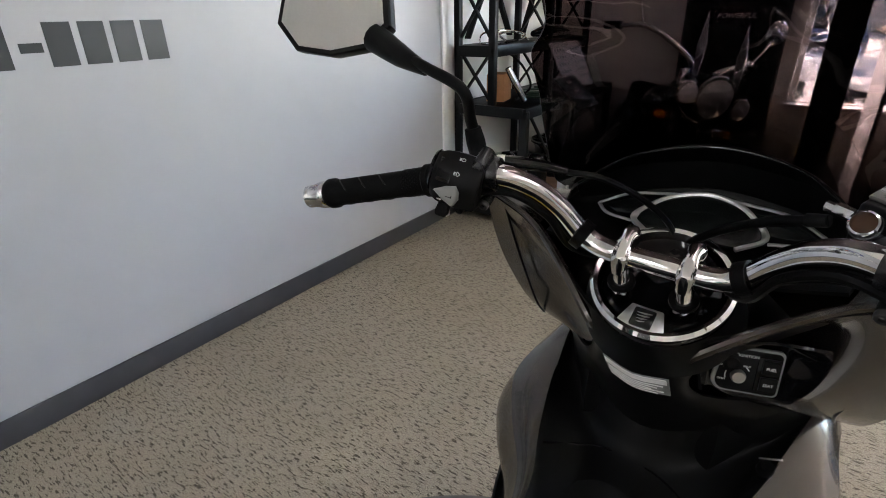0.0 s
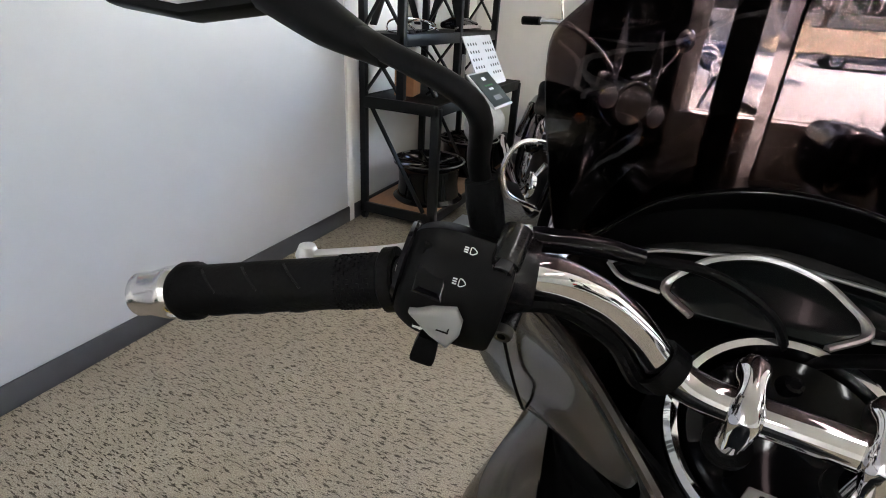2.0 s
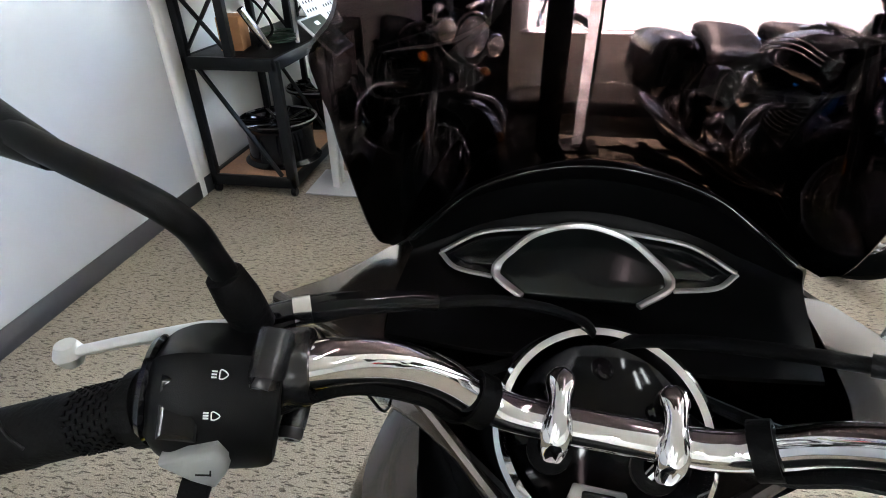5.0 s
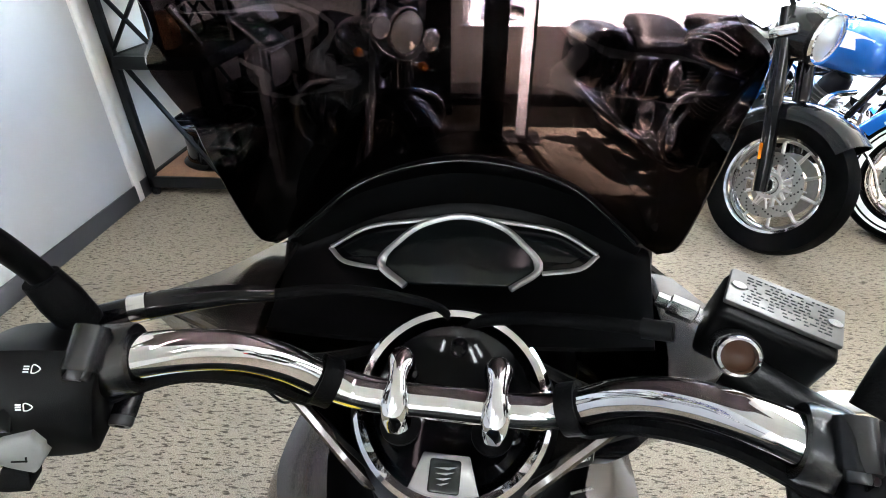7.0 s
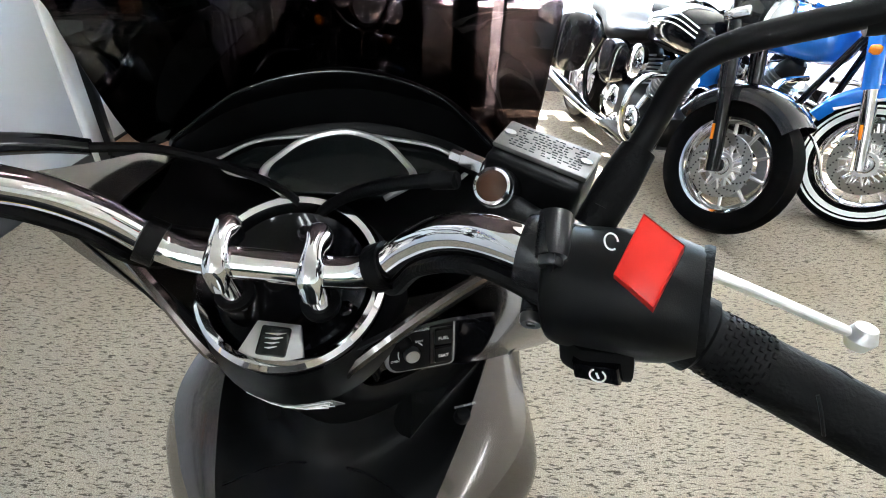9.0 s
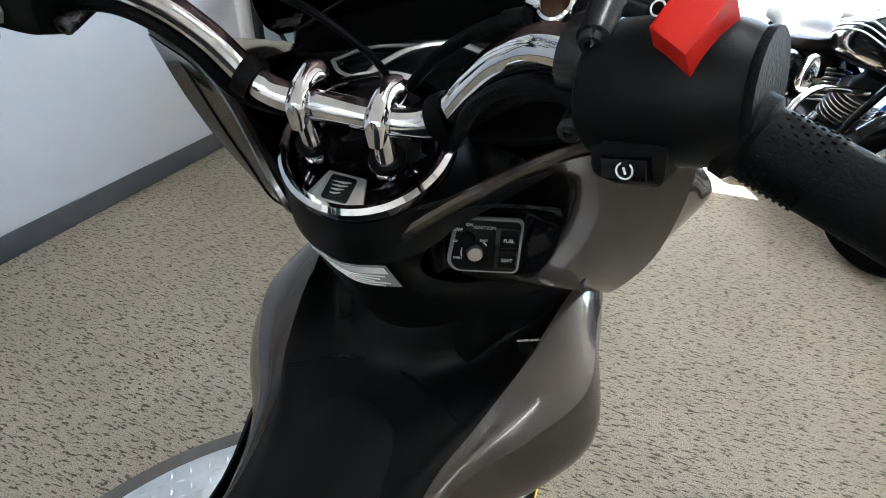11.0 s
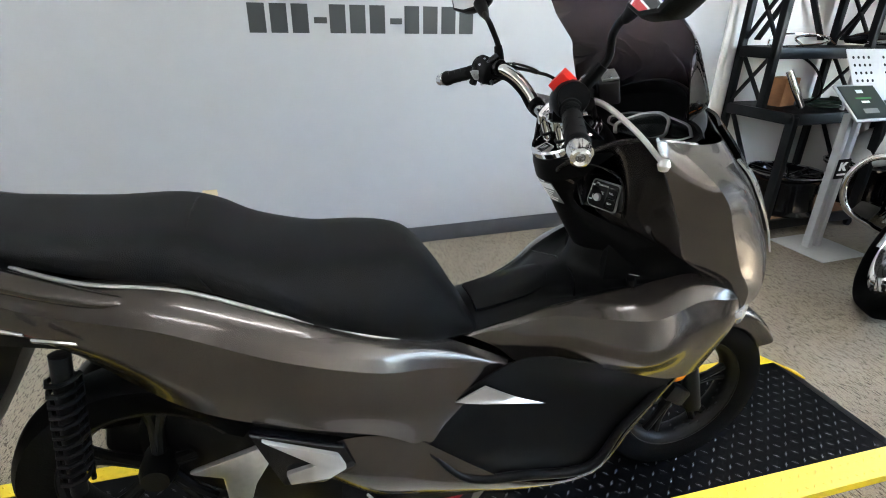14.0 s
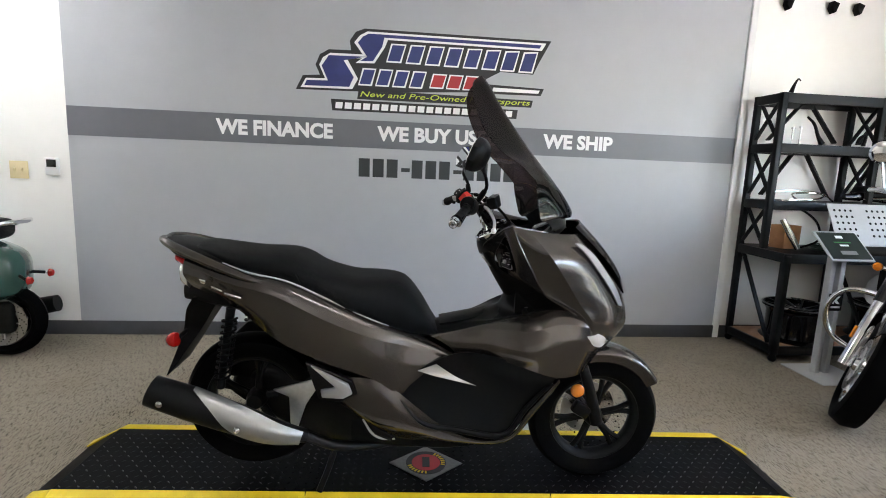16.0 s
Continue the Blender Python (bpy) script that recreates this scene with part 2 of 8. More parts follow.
def part(name, bm, material, parent, label="", smooth=True, angle=40):
    return link(name, bm, material, parent, label, smooth, angle)


def root(name, m=None, label="", category="", group="", kind=""):
    ob = new(name)
    ob.empty_display_size = 0.1
    if m is not None:
        ob.matrix_world = m
    return tagged(ob, label, category, group, kind)


def box(sx, sy, sz, m=None, bevel=0.0, bm=None, seg=2):
    """A box of that size about its middle, its edges rounded, added to bm."""
    out = bm or bmesh.new()
    one = bmesh.new()
    bmesh.ops.create_cube(one, size=1.0, matrix=Matrix.Diagonal((sx, sy, sz, 1)))
    if bevel:
        bmesh.ops.bevel(one, geom=one.edges[:], offset=bevel, segments=seg, affect="EDGES", profile=0.5)
    return merge(out, one, m)


def merge(out, one, m=None):
    if m is not None:
        bmesh.ops.transform(one, matrix=m, verts=one.verts[:])
    me = bpy.data.meshes.new("tmp")
    one.to_mesh(me)
    one.free()
    out.from_mesh(me)
    bpy.data.meshes.remove(me)
    return out


def spline(pts, n):
    """n points per stretch of a Catmull-Rom curve through pts."""
    p = [Vector(q) for q in pts]
    p = [p[0] * 2 - p[1]] + p + [p[-1] * 2 - p[-2]]
    out = []
    for i in range(1, len(p) - 2):
        a, b, c, d = p[i - 1:i + 3]
        for k in range(n):
            t = k / n
            out.append(0.5 * (2 * b + (c - a) * t + (2 * a - 5 * b + 4 * c - d) * t * t + (3 * b - a - 3 * c + d) * t ** 3))
    return out + [p[-2]]


def tube(pts, r, seg=12, n=6, bm=None, cap=True, flat=1.0):
    """A round bar along a smooth curve; r is one radius or one for each point."""
    out = bm or bmesh.new()
    line = spline(pts, n) if n > 1 else [Vector(q) for q in pts]
    rr = r if isinstance(r, (list, tuple)) else [r] * len(pts)
    radii = [float(v) for v in np.interp(np.linspace(0, len(pts) - 1, len(line)), range(len(pts)), rr)]
    side, rings = None, []
    for i, q in enumerate(line):
        way = (line[min(i + 1, len(line) - 1)] - line[max(i - 1, 0)]).normalized()
        if side is None:
            side = way.orthogonal().normalized() if abs(way.z) > 0.95 else way.cross(Vector((0, 0, 1))).normalized()
        side = (side - way * side.dot(way)).normalized()
        up = way.cross(side)
        rings.append([out.verts.new(q + radii[i] * (math.cos(a) * side + flat * math.sin(a) * up)) for a in (2 * math.pi * k / seg for k in range(seg))])
    for a, b in zip(rings, rings[1:]):
        for k in range(seg):
            out.faces.new((a[k], a[(k + 1) % seg], b[(k + 1) % seg], b[k]))
    if cap:
        out.faces.new(rings[0][::-1])
        out.faces.new(rings[-1])
    return out


def lathe(profile, seg=32, m=None, bm=None):
    """A body turned about its local z axis from (radius, height) pairs."""
    out = bm or bmesh.new()
    one = bmesh.new()
    rings = []
    for r, h in profile:
        rings.append([one.verts.new((0, 0, h))] if r < 1e-6 else [one.verts.new((r * math.cos(a), r * math.sin(a), h)) for a in (2 * math.pi * k / seg for k in range(seg))])
    for a, b in zip(rings, rings[1:]):
        for k in range(seg):
            j = (k + 1) % seg
            if len(a) == 1 and len(b) == 1:
                continue
            if len(a) == 1:
                one.faces.new((a[0], b[k], b[j]))
            elif len(b) == 1:
                one.faces.new((a[k], b[0], a[j]))
            else:
                one.faces.new((a[k], b[k], b[j], a[j]))
    return merge(out, one, m)


def prism(outline, depth, m=None, bevel=0.0, bm=None):
    """A flat plate: an outline in x, y, drawn out to depth along z."""
    out = bm or bmesh.new()
    one = bmesh.new()
    f = one.faces.new([one.verts.new((x, y, 0)) for x, y in outline])
    ext = bmesh.ops.extrude_face_region(one, geom=[f])
    bmesh.ops.translate(one, vec=(0, 0, depth), verts=[v for v in ext["geom"] if isinstance(v, bmesh.types.BMVert)])
    if bevel:
        bmesh.ops.bevel(one, geom=one.edges[:], offset=bevel, segments=2, affect="EDGES", profile=0.5)
    return merge(out, one, m)


def surface(rows, nu=5, nv=5, thick=0.004, mirror=False, bm=None, both=False):
    """A smooth panel through rows of points, given a thickness; mirrored in y, or built on both sides of y = 0."""
    out = bm or bmesh.new()
    across = [spline(r, nv) for r in rows]
    cols = [spline(c, nu) for c in zip(*across)]
    grid = list(zip(*cols))
    for sign in ((1, -1) if both else ((-1,) if mirror else (1,))):
        one = bmesh.new()
        vs = [[one.verts.new((q.x, q.y * sign, q.z)) for q in r] for r in grid]
        for a, b in zip(vs, vs[1:]):
            for k in range(len(a) - 1):
                one.faces.new((a[k], a[k + 1], b[k + 1], b[k]))
        bmesh.ops.remove_doubles(one, verts=one.verts[:], dist=1e-5)
        bmesh.ops.recalc_face_normals(one, faces=one.faces[:])
        if thick:
            bmesh.ops.solidify(one, geom=one.faces[:], thickness=thick)
        merge(out, one)
    return out


def loft(rings, bm=None, cap=True, n=4):
    """A closed body through rings of points (all of one length), smooth along its length."""
    out = bm or bmesh.new()
    cols = [spline(c, n) for c in zip(*rings)]
    grid = [[out.verts.new(q) for q in r] for r in zip(*cols)]
    m = len(grid[0])
    for a, b in zip(grid, grid[1:]):
        for k in range(m):
            out.faces.new((a[k], a[(k + 1) % m], b[(k + 1) % m], b[k]))
    if cap:
        out.faces.new(grid[0][::-1])
        out.faces.new(grid[-1])
    return out


def ring(x, half, top, bottom, square=3.0, seg=20, y=0.0):
    """A rounded cross-section at x."""
    out = []
    for k in range(seg):
        a = 2 * math.pi * k / seg
        c, s = math.cos(a), math.sin(a)
        out.append((x, y + half * math.copysign(abs(c) ** (2 / square), c), (top + bottom) / 2 + (top - bottom) / 2 * math.copysign(abs(s) ** (2 / square), s)))
    return out


def words(text, size, m, material, name="lettering", parent=None, depth=0.001, bold=0.0, squeeze=1.0, shear=0.0, spacing=1.0):
    """Raised letters in the built-in font, standing on the local x axis."""
    cu = bpy.data.curves.new(name, "FONT")
    cu.body, cu.size, cu.extrude, cu.offset, cu.shear, cu.resolution_u = text, size, depth / 2, bold, shear, 3
    cu.space_character = spacing
    tmp = bpy.data.objects.new("tmp", cu)
    scene.collection.objects.link(tmp)
    me = bpy.data.meshes.new_from_object(tmp.evaluated_get(bpy.context.evaluated_depsgraph_get()))
    bpy.data.objects.remove(tmp)
    bpy.data.curves.remove(cu)
    me.transform(m @ Matrix.Diagonal((squeeze, 1, 1, 1)))
    me.materials.clear()
    me.materials.append(material)
    ob = new(name, me)
    if parent:
        ob.parent = parent
    return ob


# ---- the room ----
WALL_Y, FRONT_X, CEIL = 1.86, 4.40, 2.70
BACK_X, SOUTH_Y = -5.0, -6.0
floor = tagged(link("floor", box(FRONT_X - BACK_X + 0.3, WALL_Y - SOUTH_Y + 0.3, 0.1, pose((FRONT_X + BACK_X) / 2, (WALL_Y + SOUTH_Y) / 2, -0.05)), CARPET), "beige-grey loop-pile carpet with dark woven flecks", "floor", kind="structure")
ceiling = tagged(link("ceiling", box(FRONT_X - BACK_X + 0.3, WALL_Y - SOUTH_Y + 0.3, 0.08, pose((FRONT_X + BACK_X) / 2, (WALL_Y + SOUTH_Y) / 2, CEIL + 0.04)), CEIL_TILE), "off-white suspended ceiling", "ceiling", kind="structure")
wall_north = tagged(link("wall_north", box(FRONT_X - BACK_X + 0.3, 0.15, CEIL, pose((FRONT_X + BACK_X) / 2, WALL_Y + 0.079, CEIL / 2)), WHITE_WALL), "white painted showroom wall", "wall", kind="structure")
wall_back = tagged(link("wall_west", box(0.15, WALL_Y - SOUTH_Y, CEIL, pose(BACK_X - 0.075, (WALL_Y + SOUTH_Y) / 2, CEIL / 2)), WHITE_WALL), "white painted wall", "wall", kind="structure")
wall_south = tagged(link("wall_south", box(FRONT_X - BACK_X + 0.3, 0.15, CEIL, pose((FRONT_X + BACK_X) / 2, SOUTH_Y - 0.075, CEIL / 2)), WHITE_WALL), "white painted wall", "wall", kind="structure")
GX0, GX1 = -2.31, 2.45
grey_panel = tagged(link("wall_paint", box(GX1 - GX0, 0.004, CEIL, pose((GX0 + GX1) / 2, WALL_Y + 0.002, CEIL / 2)), GREY_WALL), "light grey painted stretch of wall", "wall", kind="structure")
band = tagged(link("wall_band", box(GX1 - GX0, 0.002, 0.192, pose((GX0 + GX1) / 2, WALL_Y - 0.001, 1.479)), BAND_PAINT), "dark grey stripe across the wall", "wall stripe", kind="structure")
trim = tagged(link("trim", box(0.05, 0.02, CEIL, pose(GX1 + 0.025, WALL_Y - 0.006, CEIL / 2), 0.004), mat("white_trim_paint", (0.82, 0.82, 0.82), 0.35)), "white vertical corner trim on the wall", "trim", kind="structure")
bb = bmesh.new()
box(FRONT_X - BACK_X, 0.012, 0.10, pose((FRONT_X + BACK_X) / 2, WALL_Y - 0.008, 0.05), 0.004, bb)
baseboard = tagged(link("baseboard", bb, BASE_RUBBER), "dark grey rubber baseboard", "baseboard", kind="structure")

# front wall: a low wall, piers and tall windows
PIERS = ((WALL_Y, 0.085), (-2.75, -2.90), (-4.9, SOUTH_Y))
front = bmesh.new()
box(0.2, WALL_Y - SOUTH_Y, 0.62, pose(FRONT_X + 0.1, (WALL_Y + SOUTH_Y) / 2, 0.31), 0, front)
box(0.2, WALL_Y - SOUTH_Y, 0.22, pose(FRONT_X + 0.1, (WALL_Y + SOUTH_Y) / 2, CEIL - 0.11), 0, front)
for a, b in PIERS:
    box(0.2, a - b, CEIL - 0.84, pose(FRONT_X + 0.1, (a + b) / 2, 0.62 + (CEIL - 0.84) / 2), 0, front)
wall_front = tagged(link("wall_east", front, WHITE_WALL, smooth=False), "off-white front wall with window openings", "wall", kind="structure")
bb = box(0.012, WALL_Y - SOUTH_Y, 0.10, pose(FRONT_X - 0.006, (WALL_Y + SOUTH_Y) / 2, 0.05), 0.004)
tagged(link("baseboard", bb, BASE_RUBBER), "dark grey rubber baseboard", "baseboard", kind="structure")
FRAME_ALU = mat("white_window_frame", (0.75, 0.75, 0.75), 0.35, metal=0.2)
for i, (y1, y0) in enumerate(((0.085, -2.75), (-2.90, -4.9))):
    win = root(f"window_{i + 1}", pose(FRONT_X + 0.1, (y0 + y1) / 2, 0), "tall clear shop window in a white metal frame", "window", kind="structure")
    w, z0, z1 = y1 - y0, 0.62, CEIL - 0.22
    fr = bmesh.new()
    for s in (-1, 1):
        box(0.06, 0.04, z1 - z0, pose(0, s * (w / 2 - 0.02), (z0 + z1) / 2), 0.004, fr)
        box(0.06, w - 0.08, 0.04, pose(0, 0, (z0 + z1) / 2 + s * ((z1 - z0) / 2 - 0.02)), 0.004, fr)
    part("window_frame", fr, FRAME_ALU, win)
    pane = part("pane", box(0.008, w - 0.08, z1 - z0 - 0.08, pose(0.0, 0, (z0 + z1) / 2)), PANE_GLASS, win)
    pane.visible_shadow = False
    part("window_sill", box(0.16, w + 0.04, 0.03, pose(-0.07, 0, z0 + 0.016), 0.006), FRAME_ALU, win)

# ceiling lights; the four western ones are unseen, added to brighten the white wall
LAMP = glow("fluorescent_diffuser", (0.93, 0.985, 1.0), 2.5)
light = root("ceiling_light", pose(0, 0, CEIL - 0.03), "unseen recessed fluorescent ceiling light", "ceiling light", "ceiling lights")
part("frame", box(1.28, 0.22, 0.03, pose(0, 0, 0.015), 0.004), FRAME_ALU, light)
part("diffuser", box(1.2, 0.08, 0.012, pose(0, 0, -0.004), 0.003), LAMP, light)
for x, y in ((0.4, -0.6), (-2.65, 0.85), (-0.6, -2.4), (-3.1, 1.25), (-3.4, -0.5), (-4.2, 0.4)):
    if (x, y) == (0.4, -0.6):
        light.matrix_world = pose(x, y, CEIL - 0.03)
    else:
        copy_thing(light, pose(x, y, CEIL - 0.03))
# daylight of the sky in the windows' openings
for y1, y0 in ((0.085, -2.75), (-2.90, -4.9)):
    lamp = bpy.data.lights.new("window_daylight", "AREA")
    lamp.shape, lamp.size, lamp.size_y, lamp.energy, lamp.color = "RECTANGLE", y1 - y0 - 0.1, 1.7, 0.6 * (y1 - y0), (0.83, 0.955, 1.0)
    new("window_daylight", lamp).matrix_world = look((FRONT_X + 0.25, (y0 + y1) / 2, 1.5), (FRONT_X - 2, (y0 + y1) / 2, 1.3))

# outdoors
ASPHALT = mat("sunlit_pavement", (0.60, 0.575, 0.56), 0.9, vary=0.15, scale=6)
tagged(link("ground", box(300, 300, 0.1, pose(FRONT_X + 150.21, 0, -0.17)), ASPHALT), "sunlit pale asphalt lot outside", "ground", kind="structure")

# ---- the turntable under the scooter ----
P = 0.06
stand = root("display_turntable", pose(0.02, 0.095, 0, 0, 0, -3.4), "display turntable with tread-plate disc and black yellow-edged deck", "turntable")
part("disc", lathe([(0, 0.0), (0.632, 0.0), (0.632, 0.026), (0.626, 0.03), (0, 0.03)], 96), TREAD_PLATE, stand, "silver aluminium tread-plate disc")
part("disc_rim", lathe([(0.634, 0.0), (0.69, 0.0), (0.685, 0.008), (0.645, 0.016), (0.634, 0.016)], 96), mat("dark_ring_grey", (0.10, 0.092, 0.08), 0.8, vary=0.2, scale=30), stand, "dark ring round the disc")


def lugs(x0, x1, y0, y1, step, size, z, slope=None, skip=None):
    """Raised diamonds of a tread plate, each lying across the last."""
    vs, fs = [], []
    for i in range(int((x1 - x0) / step)):
        for j in range(int((y1 - y0) / step)):
            x, y = x0 + (i + 0.5) * step, y0 + (j + 0.5) * step
            if skip and skip(x, y):
                continue
            a = radians(45 if (i + j) % 2 else -45)
            u, w = (math.cos(a) * size, math.sin(a) * size), (-math.sin(a) * size * 0.28, math.cos(a) * size * 0.28)
            h, k = z + (slope(x, y) if slope else 0), len(vs)
            vs += [(x + u[0], y + u[1], h), (x + w[0], y + w[1], h), (x - u[0], y - u[1], h), (x - w[0], y - w[1], h), (x, y, h + 0.0022)]
            fs += [(k, k + 1, k + 4), (k + 1, k + 2, k + 4), (k + 2, k + 3, k + 4), (k + 3, k, k + 4)]
    me = bpy.data.meshes.new("lugs")
    me.from_pydata(vs, [], fs)
    return me


def lug_part(me, material, parent):
    me.materials.append(material)
    ob = new("tread_relief", me)
    ob.parent = parent
    return tagged(ob, kind="stuff")


lug_part(lugs(-0.66, 0.66, -0.66, 0.66, 0.03, 0.0125, 0.03, skip=lambda x, y: math.hypot(x, y) > 0.615 or abs(y) < 0.30), TREAD_PLATE, stand)
deck = bmesh.new()
HALF0, HALF1, RUN, OUT = -0.238, 0.2, 1.37, 1.475
prof = [(-OUT, 0.004), (-RUN, P), (RUN, P), (OUT, 0.004), (RUN, 0.003), (-RUN, 0.003)]
fr_ = [deck.verts.new((x, HALF0, z)) for x, z in prof]
bk_ = [deck.verts.new((x, HALF1, z)) for x, z in prof]
for k in range(6):
    j = (k + 1) % 6
    deck.faces.new((fr_[k], fr_[j], bk_[j], bk_[k]))
deck.faces.new(fr_[::-1])
deck.faces.new(bk_)
part("deck", deck, MAT_BLACK, stand, "black tread-rubber deck", smooth=False)
lug_part(lugs(-RUN, RUN, HALF0, HALF1, 0.034, 0.0115, P), LUG_RUBBER, stand)


def strip(pts, parent):
    """A yellow edge piece: a top of any outline with straight sides down to the floor."""
    e = bmesh.new()
    top, low = [e.verts.new(v) for v in pts], [e.verts.new((v[0], v[1], 0.003)) for v in pts]
    e.faces.new(top)
    e.faces.new(low[::-1])
    for k in range(len(pts)):
        j = (k + 1) % len(pts)
        e.faces.new((top[k], top[j], low[j], low[k]))
    part("edge_strip", e, YELLOW, parent, "yellow bevelled edge strip", smooth=False)


for inner, outer in ((HALF0 - 0.001, HALF0 - 0.068), (HALF1 + 0.001, HALF1 + 0.068)):
    drop = 0.014 if inner > 0 else 0.03
    for a, b in ((-RUN, -0.462), (-0.458, 0.456), (0.46, RUN)):
        strip([(a, inner, P + 0.002), (b, inner, P + 0.002), (b, outer, P - drop), (a, outer, P - drop)], stand)
    for d in (-1, 1):
        strip([(d * (RUN + 0.002), inner, P + 0.001), (d * (RUN + 0.002), outer, P - drop), (d * (OUT + 0.01), outer * 0.72, 0.007), (d * (OUT + 0.01), inner * 0.72, 0.007)], stand)
lug_part(lugs(-RUN, RUN, HALF0 - 0.066, HALF0 - 0.002, 0.031, 0.0105, P + 0.002, lambda x, y: 0.032 * (y - HALF0) / 0.067), YELLOW, stand)
lug_part(lugs(-RUN, RUN, HALF1 + 0.002, HALF1 + 0.066, 0.031, 0.0105, P + 0.002, lambda x, y: -0.016 * (y - HALF1) / 0.067), YELLOW, stand)
# the maker's plate lying on the deck
plate = root("maker_plate", pose(0.005, 0.045, P + 0.004, 0, 0, -3.4), "diamond-shaped metal maker's plate with a red round emblem", "sign plate")
part("plate", prism([(-0.15, 0), (0, -0.125), (0.15, 0), (0, 0.125)], 0.004, None, 0.001), mat("worn_steel_plate", (0.20, 0.20, 0.195), 0.42, metal=0.8, vary=0.3, scale=60), plate)
part("emblem_black", lathe([(0, 0.004), (0.082, 0.004), (0.082, 0.0055), (0, 0.0055)], 40), BLACK_VINYL, plate)
part("emblem_red", lathe([(0, 0.0055), (0.058, 0.0055), (0.058, 0.0068), (0, 0.0068)], 40), RED_VINYL, plate)
bars_ = bmesh.new()
for k in range(14):
    a = radians(200 + k * 11.5 if k < 7 else k * 11.5 - 92)
    box(0.007, 0.016, 0.001, pose(0.07 * math.cos(a), 0.07 * math.sin(a), 0.0062, 0, 0, math.degrees(a) + 90), 0, bars_)
tagged(part("lettering", bars_, YELLOW, plate, "unreadable yellow lettering round the emblem", smooth=False), kind="stuff")
part("mark", box(0.03, 0.07, 0.001, pose(0, 0, 0.0075), 0), BLACK_VINYL, plate)

# ---- the scooter ----
scooter = root("scooter", pose(0.0, 0.006, P, 1.4, 0, -3.4), "bronze-grey maxi scooter with black seat and smoked touring screen", "scooter")
S = scooter


def wheel(name, r, width, axle, spokes, disc, parent):
    """A cast wheel on a tyre, about the y axis."""
    w = root(name, None)
    w.parent = parent
    w.location = axle
    turn = pose(0, 0, 0, 90, 0, 0)
    h, rim = width / 2, r * 0.69
    part("tyre", lathe([(rim, -h * 0.72), (rim + (r - rim) * 0.35, -h * 0.98), (r - 0.022, -h * 0.9), (r - 0.006, -h * 0.5), (r, 0), (r - 0.006, h * 0.5), (r - 0.022, h * 0.9), (rim + (r - rim) * 0.35, h * 0.98), (rim, h * 0.72), (rim - 0.004, h * 0.5), (rim - 0.004, -h * 0.5), (rim, -h * 0.72)], 64, turn), TYRE, w)
    part("rim", lathe([(rim - 0.002, -h * 0.72), (rim + 0.004, -h * 0.70), (rim - 0.012, -h * 0.62), (rim - 0.024, -h * 0.3), (rim - 0.024, h * 0.3), (rim - 0.012, h * 0.62), (rim + 0.004, h * 0.70), (rim - 0.002, h * 0.72), (rim - 0.008, h * 0.4), (rim - 0.008, -h * 0.4), (rim - 0.002, -h * 0.72)], 64, turn), DARK_METAL, w, "black cast alloy rim")
    part("hub", lathe([(0, -0.05), (0.028, -0.05), (0.036, -0.03), (0.04, 0), (0.036, 0.03), (0.028, 0.05), (0, 0.05)], 24, turn), DARK_METAL, w)
    for k in range(spokes):
        a = 2 * math.pi * k / spokes + 0.2
        for d in (-0.13, 0.13):
            p0 = (0.034 * math.cos(a), 0, 0.034 * math.sin(a))
            p1 = (0.6 * rim * math.cos(a + d * 0.5), 0, 0.6 * rim * math.sin(a + d * 0.5))
            p2 = ((rim - 0.014) * math.cos(a + d), 0, (rim - 0.014) * math.sin(a + d))
            part("spoke", tube([p0, p1, p2], [0.015, 0.010, 0.012], 8, 3), DARK_METAL, w)
    if disc:
        part("brake_disc", lathe([(0.055, -0.055), (0.11, -0.055), (0.11, -0.059), (0.055, -0.059), (0.055, -0.055)], 48, turn), STEEL, w, "drilled steel brake disc")
        holes = bmesh.new()
        for k in range(24):
            a = 2 * math.pi * k / 24
            rr = 0.075 + 0.01 * (k % 3)
            lathe([(0, 0), (0.0035, 0), (0.0035, 0.0006), (0, 0.0006)], 8, Matrix.Translation((rr * math.cos(a), -0.0, rr * math.sin(a))) @ pose(0, -0.0597, 0, 90, 0, 0), holes)
        tagged(part("disc_holes", holes, BLACK_PLASTIC, w), kind="stuff")
    part("axle_nut", lathe([(0, -0.078), (0.008, -0.078), (0.011, -0.072), (0.011, -0.06), (0, -0.06)], 6, turn @ pose(0, 0, 0.0)), STEEL, w)
    return w


wheel("front_wheel", 0.258, 0.10, (0.6565, 0, 0.258), 6, True, S)
wheel("rear_wheel", 0.262, 0.12, (-0.6565, 0, 0.305), 5, False, S)

# bodywork
SIDE = [
    [(-0.86, -0.085, 0.862), (-0.86, -0.117, 0.85), (-0.86, -0.122, 0.81), (-0.84, -0.10, 0.765)],
    [(-0.70, -0.125, 0.835), (-0.70, -0.168, 0.80), (-0.70, -0.162, 0.75), (-0.70, -0.125, 0.71)],
    [(-0.53, -0.140, 0.818), (-0.53, -0.202, 0.765), (-0.52, -0.204, 0.68), (-0.52, -0.186, 0.60)],
    [(-0.36, -0.150, 0.752), (-0.36, -0.216, 0.690), (-0.36, -0.217, 0.61), (-0.36, -0.202, 0.535)],
    [(-0.20, -0.145, 0.680), (-0.20, -0.201, 0.625), (-0.20, -0.212, 0.55), (-0.20, -0.202, 0.478)],
    [(-0.08, -0.118, 0.632), (-0.08, -0.162, 0.585), (-0.10, -0.184, 0.515), (-0.11, -0.190, 0.42)],
]
